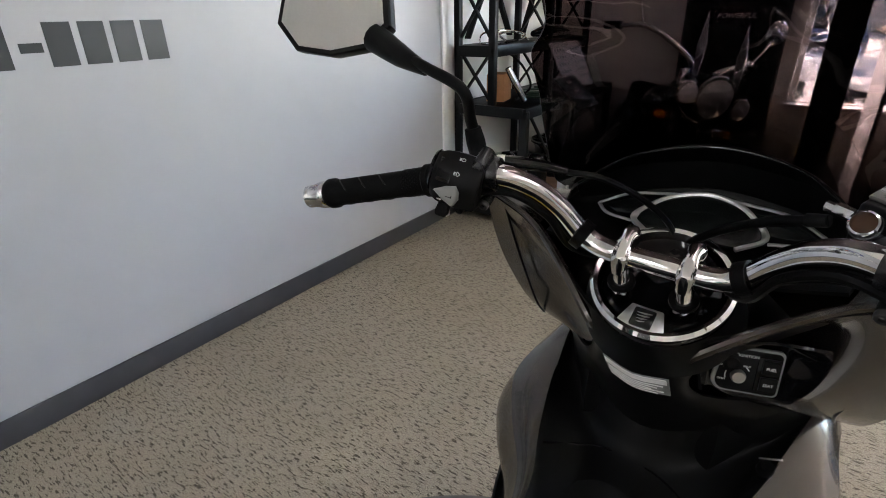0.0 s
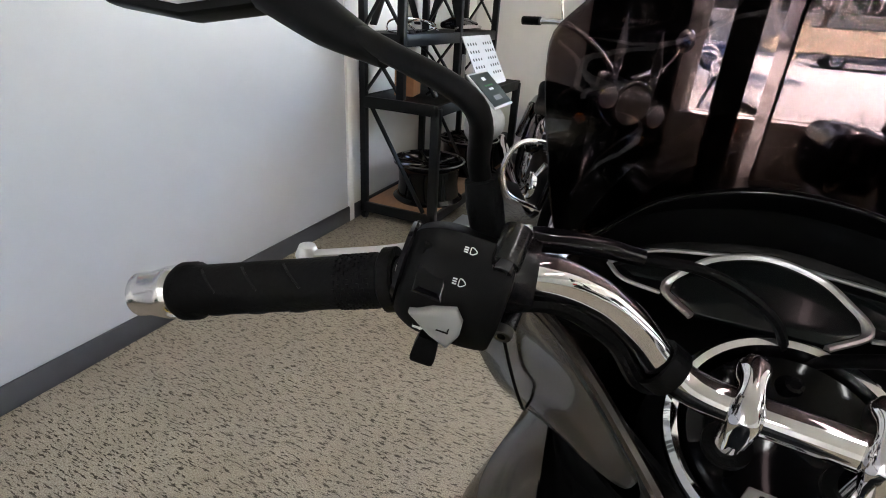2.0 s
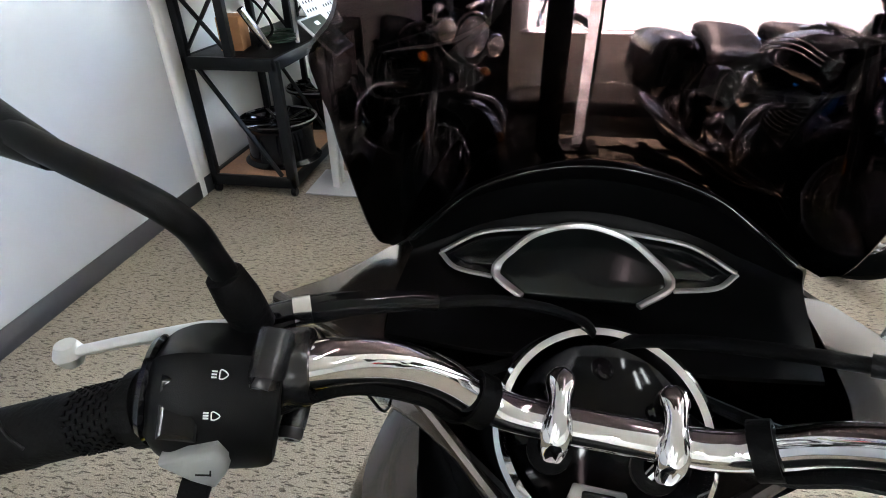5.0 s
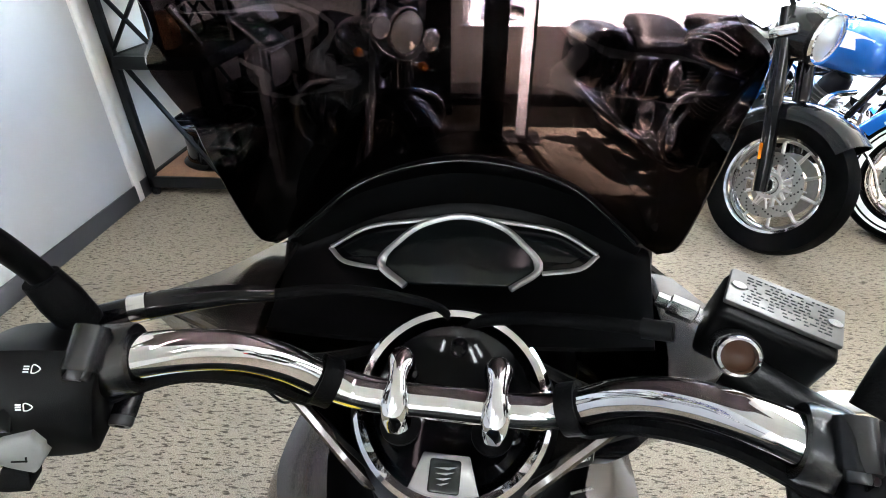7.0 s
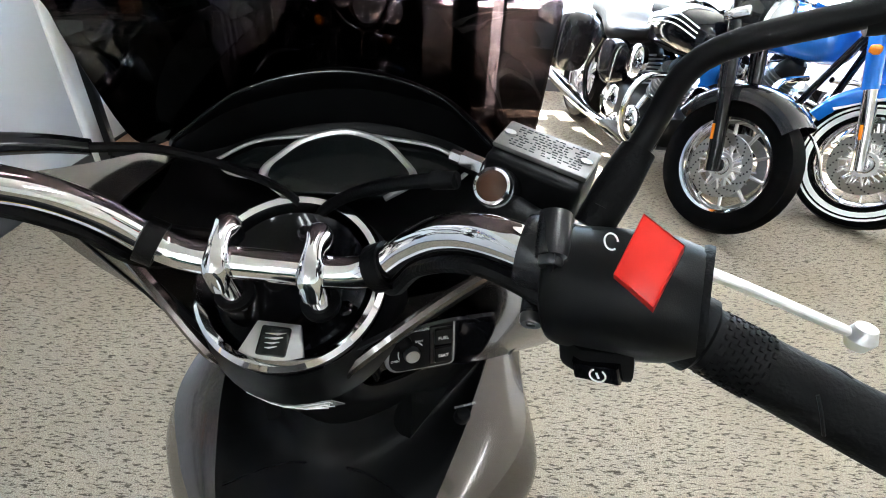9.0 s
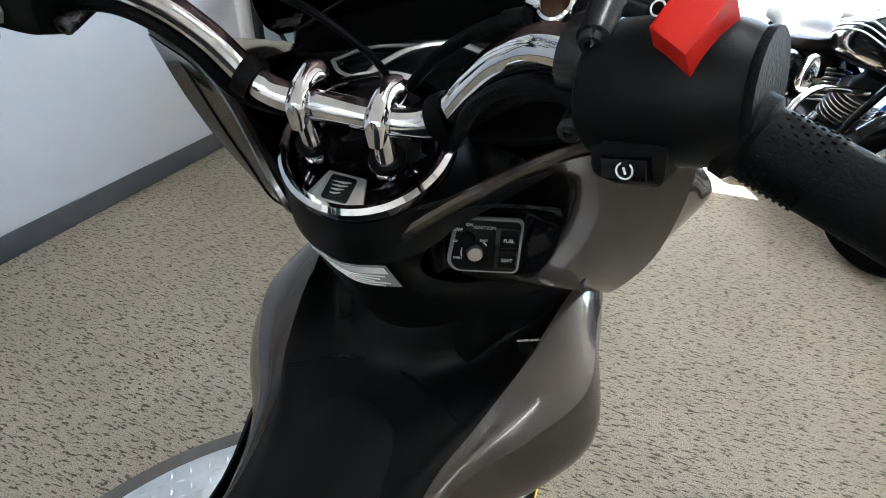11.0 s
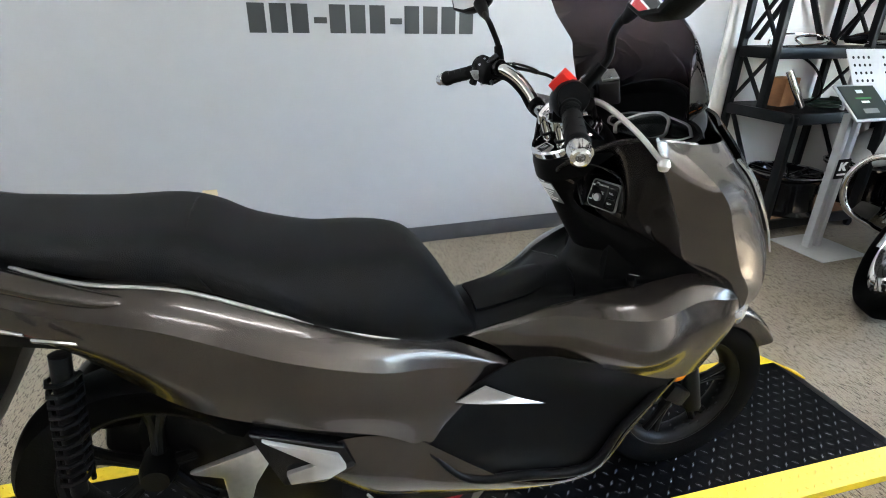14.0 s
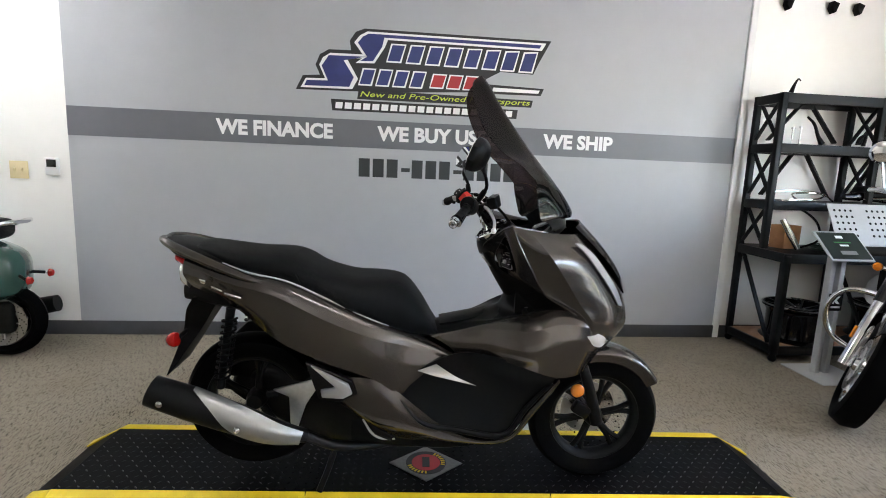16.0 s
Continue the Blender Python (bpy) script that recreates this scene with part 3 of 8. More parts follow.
SIDE_END = [(0.095, -0.105, 0.535), (0.06, -0.13, 0.53), (0.01, -0.152, 0.51), (-0.07, -0.178, 0.45)]
COWL = [
    [(-0.02, -0.090, 0.603), (0.02, -0.098, 0.592), (0.06, -0.104, 0.57), (0.10, -0.112, 0.535)],
    [(0.10, -0.088, 0.627), (0.10, -0.104, 0.618), (0.11, -0.116, 0.585), (0.12, -0.122, 0.54)],
    [(0.18, -0.098, 0.655), (0.18, -0.128, 0.645), (0.185, -0.150, 0.60), (0.18, -0.145, 0.555)],
    [(0.25, -0.128, 0.685), (0.255, -0.185, 0.662), (0.26, -0.214, 0.60), (0.25, -0.188, 0.55)],
    [(0.34, -0.157, 0.715), (0.34, -0.230, 0.676), (0.34, -0.256, 0.60), (0.32, -0.210, 0.535)],
]
COWL_FRONT = [
    [(0.44, -0.180, 0.742), (0.44, -0.222, 0.700), (0.44, -0.238, 0.62), (0.43, -0.212, 0.503)],
    [(0.53, -0.196, 0.722), (0.53, -0.218, 0.690), (0.53, -0.222, 0.62), (0.52, -0.19, 0.505)],
    [(0.60, -0.150, 0.70), (0.60, -0.172, 0.67), (0.60, -0.165, 0.60), (0.585, -0.13, 0.53)],
]
NOSE_REAR = [
    [(0.181, -0.055, 0.937), (0.228, -0.153, 1.004), (0.248, -0.243, 1.032)],
    [(0.232, -0.062, 0.905), (0.286, -0.144, 0.935), (0.285, -0.250, 0.958)],
    [(0.260, -0.076, 0.853), (0.314, -0.146, 0.868), (0.325, -0.243, 0.882)],
    [(0.325, -0.140, 0.820), (0.345, -0.172, 0.812), (0.378, -0.220, 0.800)],
    [(0.455, -0.185, 0.745), (0.475, -0.198, 0.735), (0.500, -0.211, 0.722)],
    [(0.525, -0.165, 0.600), (0.540, -0.172, 0.595), (0.555, -0.177, 0.590)],
]
NOSE_POCKET = [
    [(0.181, -0.055, 0.937), (0.206, -0.100, 0.975), (0.224, -0.143, 0.999), (0.234, -0.180, 1.014), (0.248, -0.243, 1.032)],
    [(0.274, -0.056, 0.922), (0.283, -0.095, 0.930), (0.290, -0.138, 0.934), (0.258, -0.168, 0.945), (0.280, -0.248, 0.962)],
    [(0.266, -0.064, 0.858), (0.276, -0.098, 0.860), (0.287, -0.134, 0.860), (0.293, -0.163, 0.862), (0.325, -0.243, 0.882)],
    [(0.318, -0.135, 0.822), (0.330, -0.150, 0.818), (0.340, -0.165, 0.814), (0.358, -0.190, 0.807), (0.378, -0.220, 0.800)],
    [(0.455, -0.185, 0.745), (0.465, -0.192, 0.740), (0.475, -0.198, 0.735), (0.488, -0.205, 0.728), (0.500, -0.211, 0.722)],
    [(0.525, -0.165, 0.600), (0.532, -0.168, 0.598), (0.540, -0.172, 0.595), (0.548, -0.175, 0.592), (0.555, -0.177, 0.590)],
]
NOSE_EDGE = [(0.300, -0.214, 1.021), (0.365, -0.280, 0.948), (0.430, -0.260, 0.862), (0.490, -0.238, 0.778), (0.550, -0.222, 0.700), (0.580, -0.176, 0.584)]
NOSE_FRONT = [
    [(0.372, -0.192, 1.008), (0.455, -0.15, 1.000), (0.525, -0.07, 0.992), (0.550, 0, 0.988)],
    [(0.460, -0.224, 0.934), (0.560, -0.14, 0.912), (0.608, -0.065, 0.898), (0.625, 0, 0.893)],
    [(0.550, -0.200, 0.836), (0.642, -0.125, 0.810), (0.688, -0.06, 0.798), (0.700, 0, 0.793)],
    [(0.605, -0.190, 0.745), (0.688, -0.115, 0.725), (0.722, -0.06, 0.715), (0.732, 0, 0.710)],
    [(0.625, -0.180, 0.665), (0.688, -0.11, 0.652), (0.722, -0.055, 0.643), (0.734, 0, 0.640)],
    [(0.612, -0.135, 0.572), (0.645, -0.08, 0.562), (0.660, -0.04, 0.557), (0.665, 0, 0.555)],
]
for flip, side in ((False, "right"), (True, "left")):
    flank = surface([[r[0], r[0] * 0.5 + r[1] * 0.5 + Vector((0, -0.008, 0.006)), r[1]] for r in ([Vector(p) for p in q] for q in SIDE + [SIDE_END])], 6, 4, 0.004, flip)
    part("side_panel", surface([r[1:] for r in SIDE + [SIDE_END]], 6, 6, 0.004, flip, flank), BODY_PAINT, S, "bronze-grey metallic rear side panel", angle=36)
    top_face = surface([[r[0], r[0] * 0.5 + r[1] * 0.5 + Vector((0, -0.002, 0.004)), r[1]] for r in ([Vector(p) for p in q] for q in COWL + COWL_FRONT)], 6, 4, 0.004, flip)
    part("tunnel_cowl", surface([r[1:] for r in COWL + COWL_FRONT], 6, 6, 0.004, flip, top_face), BODY_PAINT, S, "bronze-grey metallic step-through cowl", angle=36)
    shape = NOSE_REAR if flip else NOSE_POCKET
    rear = surface(shape, 6, 6, 0.004, flip)
    part("leg_shield", surface([[r[-1], (Vector(r[-1]) * 0.5 + Vector(e) * 0.5 + Vector((0, -0.003, 0)))[:], e] for r, e in zip(shape, NOSE_EDGE)], 6, 3, 0.004, flip, rear), BODY_PAINT, S, "bronze-grey metallic leg shield", angle=36)
    part("shield_top", surface([[(0.230, -0.155, 1.007), (0.238, -0.198, 1.022), (0.248, -0.242, 1.034)], [(0.285, -0.166, 1.008), (0.293, -0.190, 1.018), (0.300, -0.212, 1.024)], [(0.385, -0.172, 1.005), (0.380, -0.182, 1.008), (0.372, -0.190, 1.011)]], 4, 4, 0.004, flip), BODY_PAINT, S, "bronze-grey top edge of the leg shield")
    part("nose_panel", surface([[e] + r for e, r in zip(NOSE_EDGE, NOSE_FRONT)], 6, 6, 0.004, flip), BODY_PAINT, S, "bronze-grey metallic nose panel")
INNER = [
    [(0.24, -0.158, 0.998), (0.184, -0.058, 0.958), (0.164, 0, 0.945), (0.184, 0.058, 0.958), (0.24, 0.158, 0.998)],
    [(0.222, -0.057, 0.903), (0.197, -0.040, 0.903), (0.187, 0, 0.90), (0.197, 0.040, 0.903), (0.226, 0.066, 0.903)],
    [(0.248, -0.064, 0.848), (0.232, -0.048, 0.840), (0.222, 0, 0.830), (0.232, 0.050, 0.840), (0.252, 0.079, 0.850)],
    [(0.376, -0.167, 0.808), (0.315, -0.090, 0.765), (0.275, 0, 0.745), (0.315, 0.090, 0.765), (0.376, 0.167, 0.808)],
]
TUNNEL = [
    [(0.376, -0.167, 0.808), (0.315, -0.090, 0.765), (0.275, 0, 0.745), (0.315, 0.090, 0.765), (0.376, 0.167, 0.808)],
    [(0.462, -0.187, 0.738), (0.36, -0.120, 0.705), (0.245, 0, 0.695), (0.36, 0.120, 0.705), (0.462, 0.187, 0.738)],
    [(0.34, -0.160, 0.712), (0.25, -0.105, 0.682), (0.17, 0, 0.672), (0.25, 0.105, 0.682), (0.34, 0.160, 0.712)],
    [(0.25, -0.131, 0.683), (0.185, -0.08, 0.662), (0.125, 0, 0.657), (0.185, 0.08, 0.662), (0.25, 0.131, 0.683)],
    [(0.18, -0.101, 0.653), (0.115, -0.06, 0.645), (0.07, 0, 0.642), (0.115, 0.06, 0.645), (0.18, 0.101, 0.653)],
    [(0.10, -0.091, 0.625), (0.05, -0.055, 0.628), (0.01, 0, 0.628), (0.05, 0.055, 0.628), (0.10, 0.091, 0.625)],
    [(-0.03, -0.093, 0.598), (-0.05, -0.055, 0.598), (-0.06, 0, 0.598), (-0.05, 0.055, 0.598), (-0.03, 0.093, 0.598)],
]
part("inner_shield", surface(INNER, 5, 6, 0.004), BLACK_PLASTIC, S, "black inner leg shield")
part("centre_tunnel", surface(TUNNEL, 5, 6, 0.004), BLACK_PLASTIC, S, "black centre tunnel cover")

# seat
def crown(x, half, top, bottom, seg=32):
    """A seat's cross-section: a domed cushion over upright skirts."""
    out = []
    for k in range(seg):
        a = 2 * math.pi * k / seg
        c, s = math.cos(a), math.sin(a)
        y = half * math.copysign(abs(c) ** 0.62, c)
        waist = bottom + 0.42 * (top - bottom)
        z = waist + (top - waist) * s ** 0.85 if s > 0 else waist + (waist - bottom) * -abs(s) ** 0.55
        out.append((x, y, z))
    return out


SEAT = ((-0.835, 0.912, 0.885, 0.07), (-0.80, 0.912, 0.87, 0.10), (-0.65, 0.895, 0.825, 0.135), (-0.53, 0.893, 0.80, 0.148), (-0.465, 0.875, 0.78, 0.155), (-0.40, 0.838, 0.752, 0.16), (-0.30, 0.813, 0.694, 0.170), (-0.20, 0.811, 0.650, 0.168), (-0.135, 0.806, 0.618, 0.156), (-0.09, 0.784, 0.604, 0.146), (-0.04, 0.722, 0.600, 0.122), (0.0, 0.655, 0.598, 0.10), (0.022, 0.622, 0.596, 0.085))
part("seat", loft([crown(x, h, t, b) for x, t, b, h in SEAT], n=5), SEAT_VINYL, S, "black textured vinyl two-step seat")
piping = bmesh.new()
for s in (-1, 1):
    tube([(-0.83, s * 0.075, 0.883), (-0.65, s * 0.143, 0.835), (-0.50, s * 0.152, 0.805), (-0.36, s * 0.162, 0.748), (-0.2, s * 0.158, 0.676), (-0.1, s * 0.135, 0.642)], 0.0034, 6, 6, piping)
part("seat_seam", tube([(-0.455, -0.158, 0.80), (-0.475, -0.150, 0.835), (-0.487, -0.115, 0.868), (-0.49, -0.05, 0.886), (-0.49, 0, 0.889), (-0.49, 0.05, 0.886), (-0.487, 0.115, 0.868), (-0.475, 0.150, 0.835), (-0.455, 0.158, 0.80)], 0.0022, 6, 5), SEAT_VINYL, S, "raised seam between the two seat steps")
part("seat_trim", piping, SILVER_PAINT, S, "bright trim strip under the seat")

# front end
BEZEL = mat("satin_silver_bezel", (0.66, 0.66, 0.66), 0.3, metal=0.7)
STEEL_POLISHED = mat("polished_steel", (0.66, 0.66, 0.67), 0.16, metal=1.0, vary=0.1, scale=60)


def cyl(p, q, r, seg=16, bm=None, r2=None):
    return tube([p, q], [r, r if r2 is None else r2], seg, 1, bm)


# the instruments and the screen sit a little askew on the turned front end
LEAN = Matrix.Translation((0.4, 0.007, 1.005)) @ pose(0, 0, 0, -3.8, 0, 0) @ Matrix.Translation((-0.4, 0, -1.0))


def askew(bm):
    bmesh.ops.transform(bm, matrix=LEAN, verts=bm.verts[:])
    return bm


SCREEN = []
for xe, ye, ze, xm, zm in ((0.360, 0.178, 1.026, 0.505, 1.042), (0.347, 0.190, 1.045, 0.503, 1.066), (0.328, 0.199, 1.126, 0.466, 1.120), (0.324, 0.202, 1.158, 0.440, 1.150), (0.302, 0.197, 1.184, 0.420, 1.176), (0.270, 0.184, 1.215, 0.393, 1.208), (0.240, 0.152, 1.239, 0.366, 1.242), (0.205, 0.134, 1.268, 0.335, 1.280), (0.152, 0.128, 1.334, 0.286, 1.344), (0.116, 0.120, 1.422, 0.229, 1.420), (0.112, 0.093, 1.488, 0.185, 1.490), (0.136, 0.050, 1.520, 0.157, 1.526)):
    q = (xm * 0.74 + xe * 0.26, zm * 0.74 + ze * 0.26)
    SCREEN.append([(xe, ye, ze), (q[0], ye * 0.52, q[1]), (xm, 0, zm), (q[0], -ye * 0.52, q[1]), (xe, -ye, ze)])
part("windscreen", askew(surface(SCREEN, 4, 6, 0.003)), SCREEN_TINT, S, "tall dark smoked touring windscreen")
HOOD = [
    [(0.285, 0.165, 0.985), (0.30, 0.09, 0.965), (0.305, 0, 0.96), (0.30, -0.09, 0.965), (0.285, -0.165, 0.985)],
    [(0.345, 0.175, 0.988), (0.375, 0.10, 0.958), (0.38, 0, 0.952), (0.375, -0.10, 0.958), (0.345, -0.175, 0.988)],
    [(0.385, 0.180, 0.998), (0.445, 0.10, 0.992), (0.462, 0, 0.994), (0.445, -0.10, 0.992), (0.385, -0.180, 0.998)],
    [(0.382, 0.174, 1.016), (0.448, 0.108, 1.030), (0.472, 0, 1.040), (0.448, -0.108, 1.030), (0.382, -0.174, 1.016)],
    [(0.366, 0.158, 1.030), (0.408, 0.100, 1.066), (0.428, 0, 1.083), (0.408, -0.100, 1.066), (0.366, -0.158, 1.030)],
    [(0.378, 0.168, 1.026), (0.430, 0.103, 1.060), (0.452, 0, 1.078), (0.430, -0.103, 1.060), (0.378, -0.168, 1.026)],
    [(0.405, 0.172, 0.995), (0.452, 0.10, 1.010), (0.470, 0, 1.020), (0.452, -0.10, 1.010), (0.405, -0.172, 0.995)],
]
part("dash_hood", askew(surface(HOOD, 6, 6, 0.004)), BLACK_PLASTIC, S, "black instrument hood")
part("hood_piping", askew(tube([(0.366, 0.160, 1.031), (0.388, 0.133, 1.049), (0.408, 0.101, 1.0675), (0.422, 0.052, 1.080), (0.427, 0, 1.0845), (0.422, -0.052, 1.080), (0.408, -0.101, 1.0675), (0.388, -0.133, 1.049), (0.366, -0.160, 1.031)], 0.0008, 6, 5)), GAUGE_GLASS, S)
# instrument cluster, in its own tilted plane: x to the rider's right, y up the dial
GAUGE = LEAN @ Matrix.Translation((0.408, 0.004, 0.986)) @ Matrix(((0, 0.83, -0.56), (-1, 0, 0), (0, 0.56, 0.83))).to_4x4() @ Matrix.Diagonal((1.12, 0.70, 1, 1))
gauge = part("instrument_panel", prism([(-0.124, 0.004), (-0.108, -0.018), (-0.074, -0.028), (-0.05, -0.05), (0.045, -0.05), (0.074, -0.028), (0.108, -0.018), (0.124, 0.004), (0.09, 0.040), (0.036, 0.055), (0, 0.06), (-0.036, 0.055), (-0.09, 0.040)], 0.004, GAUGE, 0.001), GLOSS_BLACK, S, "dark unlit instrument panel with silver bezel")
part("dial_lens", prism([(0.070 * math.cos(a) * 0.98, 0.082 * math.sin(a) - 0.024) for a in (math.pi * k / 16 for k in range(17))] + [(-0.046, -0.052), (0.046, -0.052)], 0.010, GAUGE @ pose(0, 0, 0.001), 0.003), GAUGE_GLASS, gauge)


def flat_rail(pts, w, m, h=0.004):
    """A thin flat bead laid along a line in the plane of m."""
    return tube([m @ Vector((x, y, h)) for x, y in pts], w, 8, 5, flat=0.6)


part("bezel", flat_rail([(-0.047, -0.054), (-0.072, -0.022), (-0.058, 0.012), (-0.036, 0.042), (0, 0.057), (0.036, 0.042), (0.058, 0.012), (0.072, -0.022), (0.047, -0.054)], 0.0054, GAUGE, 0.009), BEZEL, gauge, "satin silver bezel")
for s in (-1, 1):
    part("bezel", flat_rail([(s * 0.004, 0.061), (s * 0.045, 0.053), (s * 0.09, 0.04), (s * 0.124, 0.005)], 0.0034, GAUGE, 0.006), BEZEL, gauge)
    part("bezel", flat_rail([(s * 0.124, 0.004), (s * 0.108, -0.018), (s * 0.075, -0.027)], 0.0030, GAUGE, 0.006), BEZEL, gauge)
    part("pod_lens", prism([(s * 0.062, -0.008), (s * 0.10, -0.010), (s * 0.113, 0.004), (s * 0.088, 0.030), (s * 0.05, 0.036)][::int(s)], 0.006, GAUGE, 0.001), GAUGE_GLASS, gauge)

# steering cover with its chrome ring
RING = Matrix.Translation((0.214, -0.003, 0.992)) @ Matrix(((0, 0.86, -0.51), (-1, 0, 0), (0, 0.51, 0.86))).to_4x4() @ Matrix.Diagonal((0.91, 0.91, 0.91, 1))
collar = part("steering_cover", lathe([(0, -0.03), (0.066, -0.03), (0.068, -0.012), (0.064, -0.004), (0.04, -0.020), (0, -0.024)], 48, RING), DEEP_BLACK, S, "glossy black steering cover")
part("ring", lathe([(0.068, -0.016), (0.079, -0.014), (0.080, 0.0), (0.076, 0.004), (0.071, 0.002), (0.068, -0.006), (0.068, -0.016)], 64, RING), CHROME, collar, "polished chrome ring")
part("skirt", lathe([(0.080, -0.012), (0.088, -0.03), (0.094, -0.06)], 48, RING), BLACK_PLASTIC, collar)
part("badge", prism([(-0.029, -0.072), (0.029, -0.072), (0.018, -0.039), (-0.018, -0.039)], 0.004, RING @ pose(0, 0, -0.006), 0.0012), SILVER_PAINT, collar, "satin silver badge plate")
part("badge_inset", box(0.024, 0.024, 0.002, RING @ pose(0, -0.055, -0.001), 0.002), GAUGE_GLASS, collar)
wing = bmesh.new()
for k in range(4):
    prism([(-0.010 + k * 0.001, 0.007 - k * 0.0042), (0.011 - k * 0.002, 0.009 - k * 0.0042), (0.003 - k * 0.0018, 0.0062 - k * 0.0042)], 0.0012, RING @ pose(0, -0.056, 0) @ Matrix.Diagonal((0.8, 0.9, 1, 1)), 0, wing)
part("badge_mark", wing, SILVER_PAINT, collar, "plain wing-shaped mark", smooth=False)
for x, y in ((-0.038, 0.02), (0.038, 0.02), (0.0, 0.045), (0.05, -0.02)):
    part("bolt", lathe([(0, 0), (0.007, 0), (0.0065, 0.006), (0.004, 0.007), (0.004, 0.004), (0, 0.004)], 12, RING @ pose(x, y, -0.01)), GLOSS_BLACK, collar)

# handlebar
BAR = [(0.187, 0.0, 1.021), (0.187, 0.05, 1.022), (0.184, 0.078, 1.033), (0.170, 0.102, 1.062), (0.151, 0.126, 1.085), (0.126, 0.157, 1.098), (0.101, 0.211, 1.088), (0.057, 0.352, 1.051)]
bar = part("handlebar", tube([(x, y - 0.001, z) for x, y, z in BAR[::-1]] + [(x, -y - 0.001, z) for x, y, z in BAR[1:]], 0.0116, 20, 8), CHROME, S, "polished chrome tube handlebar")
for y in (0.031, -0.033):
    holder = part("bar_clamp", loft([[(0.188 + dx * 0.80 - 0.2 * dz, y + w * c, 1.0235 + dx * 0.50 + dz * 0.9 + 0.011 * (1 - (dx / 0.028) ** 2)) for c, dz in ((-0.8, -0.012), (-1, -0.003), (-0.98, 0.004), (-0.60, 0.0108), (0, 0.0114), (0.60, 0.0108), (0.98, 0.004), (1, -0.003), (0.8, -0.012))] for dx, w in ((-0.0235, 0.003), (-0.023, 0.0056), (-0.021, 0.0078), (-0.0165, 0.0090), (-0.010, 0.0086), (-0.003, 0.0070), (0.005, 0.0070), (0.012, 0.0086), (0.019, 0.0090), (0.024, 0.0078), (0.0262, 0.0056), (0.0268, 0.003))], n=3), CHROME, S, "chrome handlebar clamp", angle=70)
    part("clamp_base", lathe([(0.0125, -0.040), (0.0105, -0.024), (0.0088, -0.020), (0.0088, 0.010), (0, 0.012)], 20, Matrix.Translation((0.184, y, 1.010)) @ pose(0, 0, 0, 0, -20, 0)), CHROME, holder)
    part("rubber_washer", lathe([(0.0, -0.002), (0.0145, -0.002), (0.0145, 0.003), (0.0, 0.003)], 20, Matrix.Translation((0.1925, y, 0.988)) @ pose(0, 0, 0, 0, -25, 0)), RUBBER, holder)
for y, x, z in ((0.078, 0.184, 1.033), (-0.080, 0.184, 1.033)):
    part("cable_tie", lathe([(0.0135, -0.006), (0.0165, -0.006), (0.0165, 0.006), (0.0135, 0.006), (0.0135, -0.006)], 16, look((x, y, z), (x - 0.01, y + (0.05 if y > 0 else -0.05), z + 0.03))), RUBBER, bar)


def hand_control(side, p_out, p_in, housing, red):
    """Grip, bar end and switch housing along one end of the bar; side is 1 for the rider's left."""
    a, b = Vector(p_out), Vector(p_in)
    way = (a - b).normalized()
    m = Matrix.Translation(b) @ way.to_track_quat("Z", "Y").to_matrix().to_4x4()
    n = (a - b).length
    grip = part("grip", lathe([(0.0125, 0), (0.0175, 0.0), (0.0175, 0.006), (0.0148, 0.008), (0.0145, 0.03), (0.0150, n - 0.015), (0.0172, n - 0.012), (0.0174, n - 0.004), (0.015, n), (0.012, n)], 28, m), RUBBER, S, "black ribbed rubber grip")
    for k in range(3):
        t = 0.05 + k * 0.026
        for turn in (0, 120, 240):
            spin = m @ pose(0, 0, 0, 0, 0, turn + 20)
            part("groove", tube([spin @ Vector((0.0147 * math.cos(a), 0.0147 * math.sin(a), t + a * 0.012)) for a in (0.0, 0.35, 0.7, 1.0)], 0.0008, 6, 3), DARK_METAL, grip)
    knurl = bmesh.new()
    for i in range(20):
        for j in range(8):
            w = 2 * math.pi * (i + 0.5 * (j % 2)) / 20
            box(0.0008, 0.0022, 0.0014, m @ Matrix.Rotation(w, 4, "Z") @ Matrix.Translation((0.0148, 0, 0.012 + j * 0.0027)), 0, knurl)
    tagged(part("knurling", knurl, RUBBER, grip, smooth=False), kind="stuff")
    part("bar_end", lathe([(0, n), (0.0150, n), (0.0160, n + 0.003), (0.0158, n + 0.008), (0.0130, n + 0.022), (0.0134, n + 0.024), (0.0134, n + 0.028), (0.0105, n + 0.030), (0.0062, n + 0.028), (0.0050, n + 0.014), (0, n + 0.014)], 28, m), STEEL_POLISHED, S, "brushed metal bar end weight")
    return m, n


ML, NL = hand_control(1, (0.060, 0.341, 1.054), (0.099, 0.215, 1.087), None, False)
MR, NR = hand_control(-1, (0.051, -0.345, 1.057), (0.093, -0.234, 1.085), None, True)

# left switch housing
LH = Matrix.Translation((0.110, 0.188, 1.092)) @ pose(0, 0, 0, 0, 0, 22) @ pose(0, 0, 0, 12, 10, 0) @ Matrix.Diagonal((0.92, 0.86, 0.92, 1))
house = part("switch_housing", loft([[(p[0] * k, y, p[1] * k) for p in ((0.020, 0.026), (-0.014, 0.030), (-0.028, 0.014), (-0.031, -0.012), (-0.020, -0.030), (0.008, -0.030), (0.024, -0.014), (0.027, 0.008))] for y, k in ((-0.032, 0.80), (-0.029, 0.95), (-0.012, 1.0), (0.012, 0.98), (0.024, 0.86), (0.029, 0.74))], n=3), BLACK_PLASTIC, S, "black left switch housing")
house.matrix_basis = LH
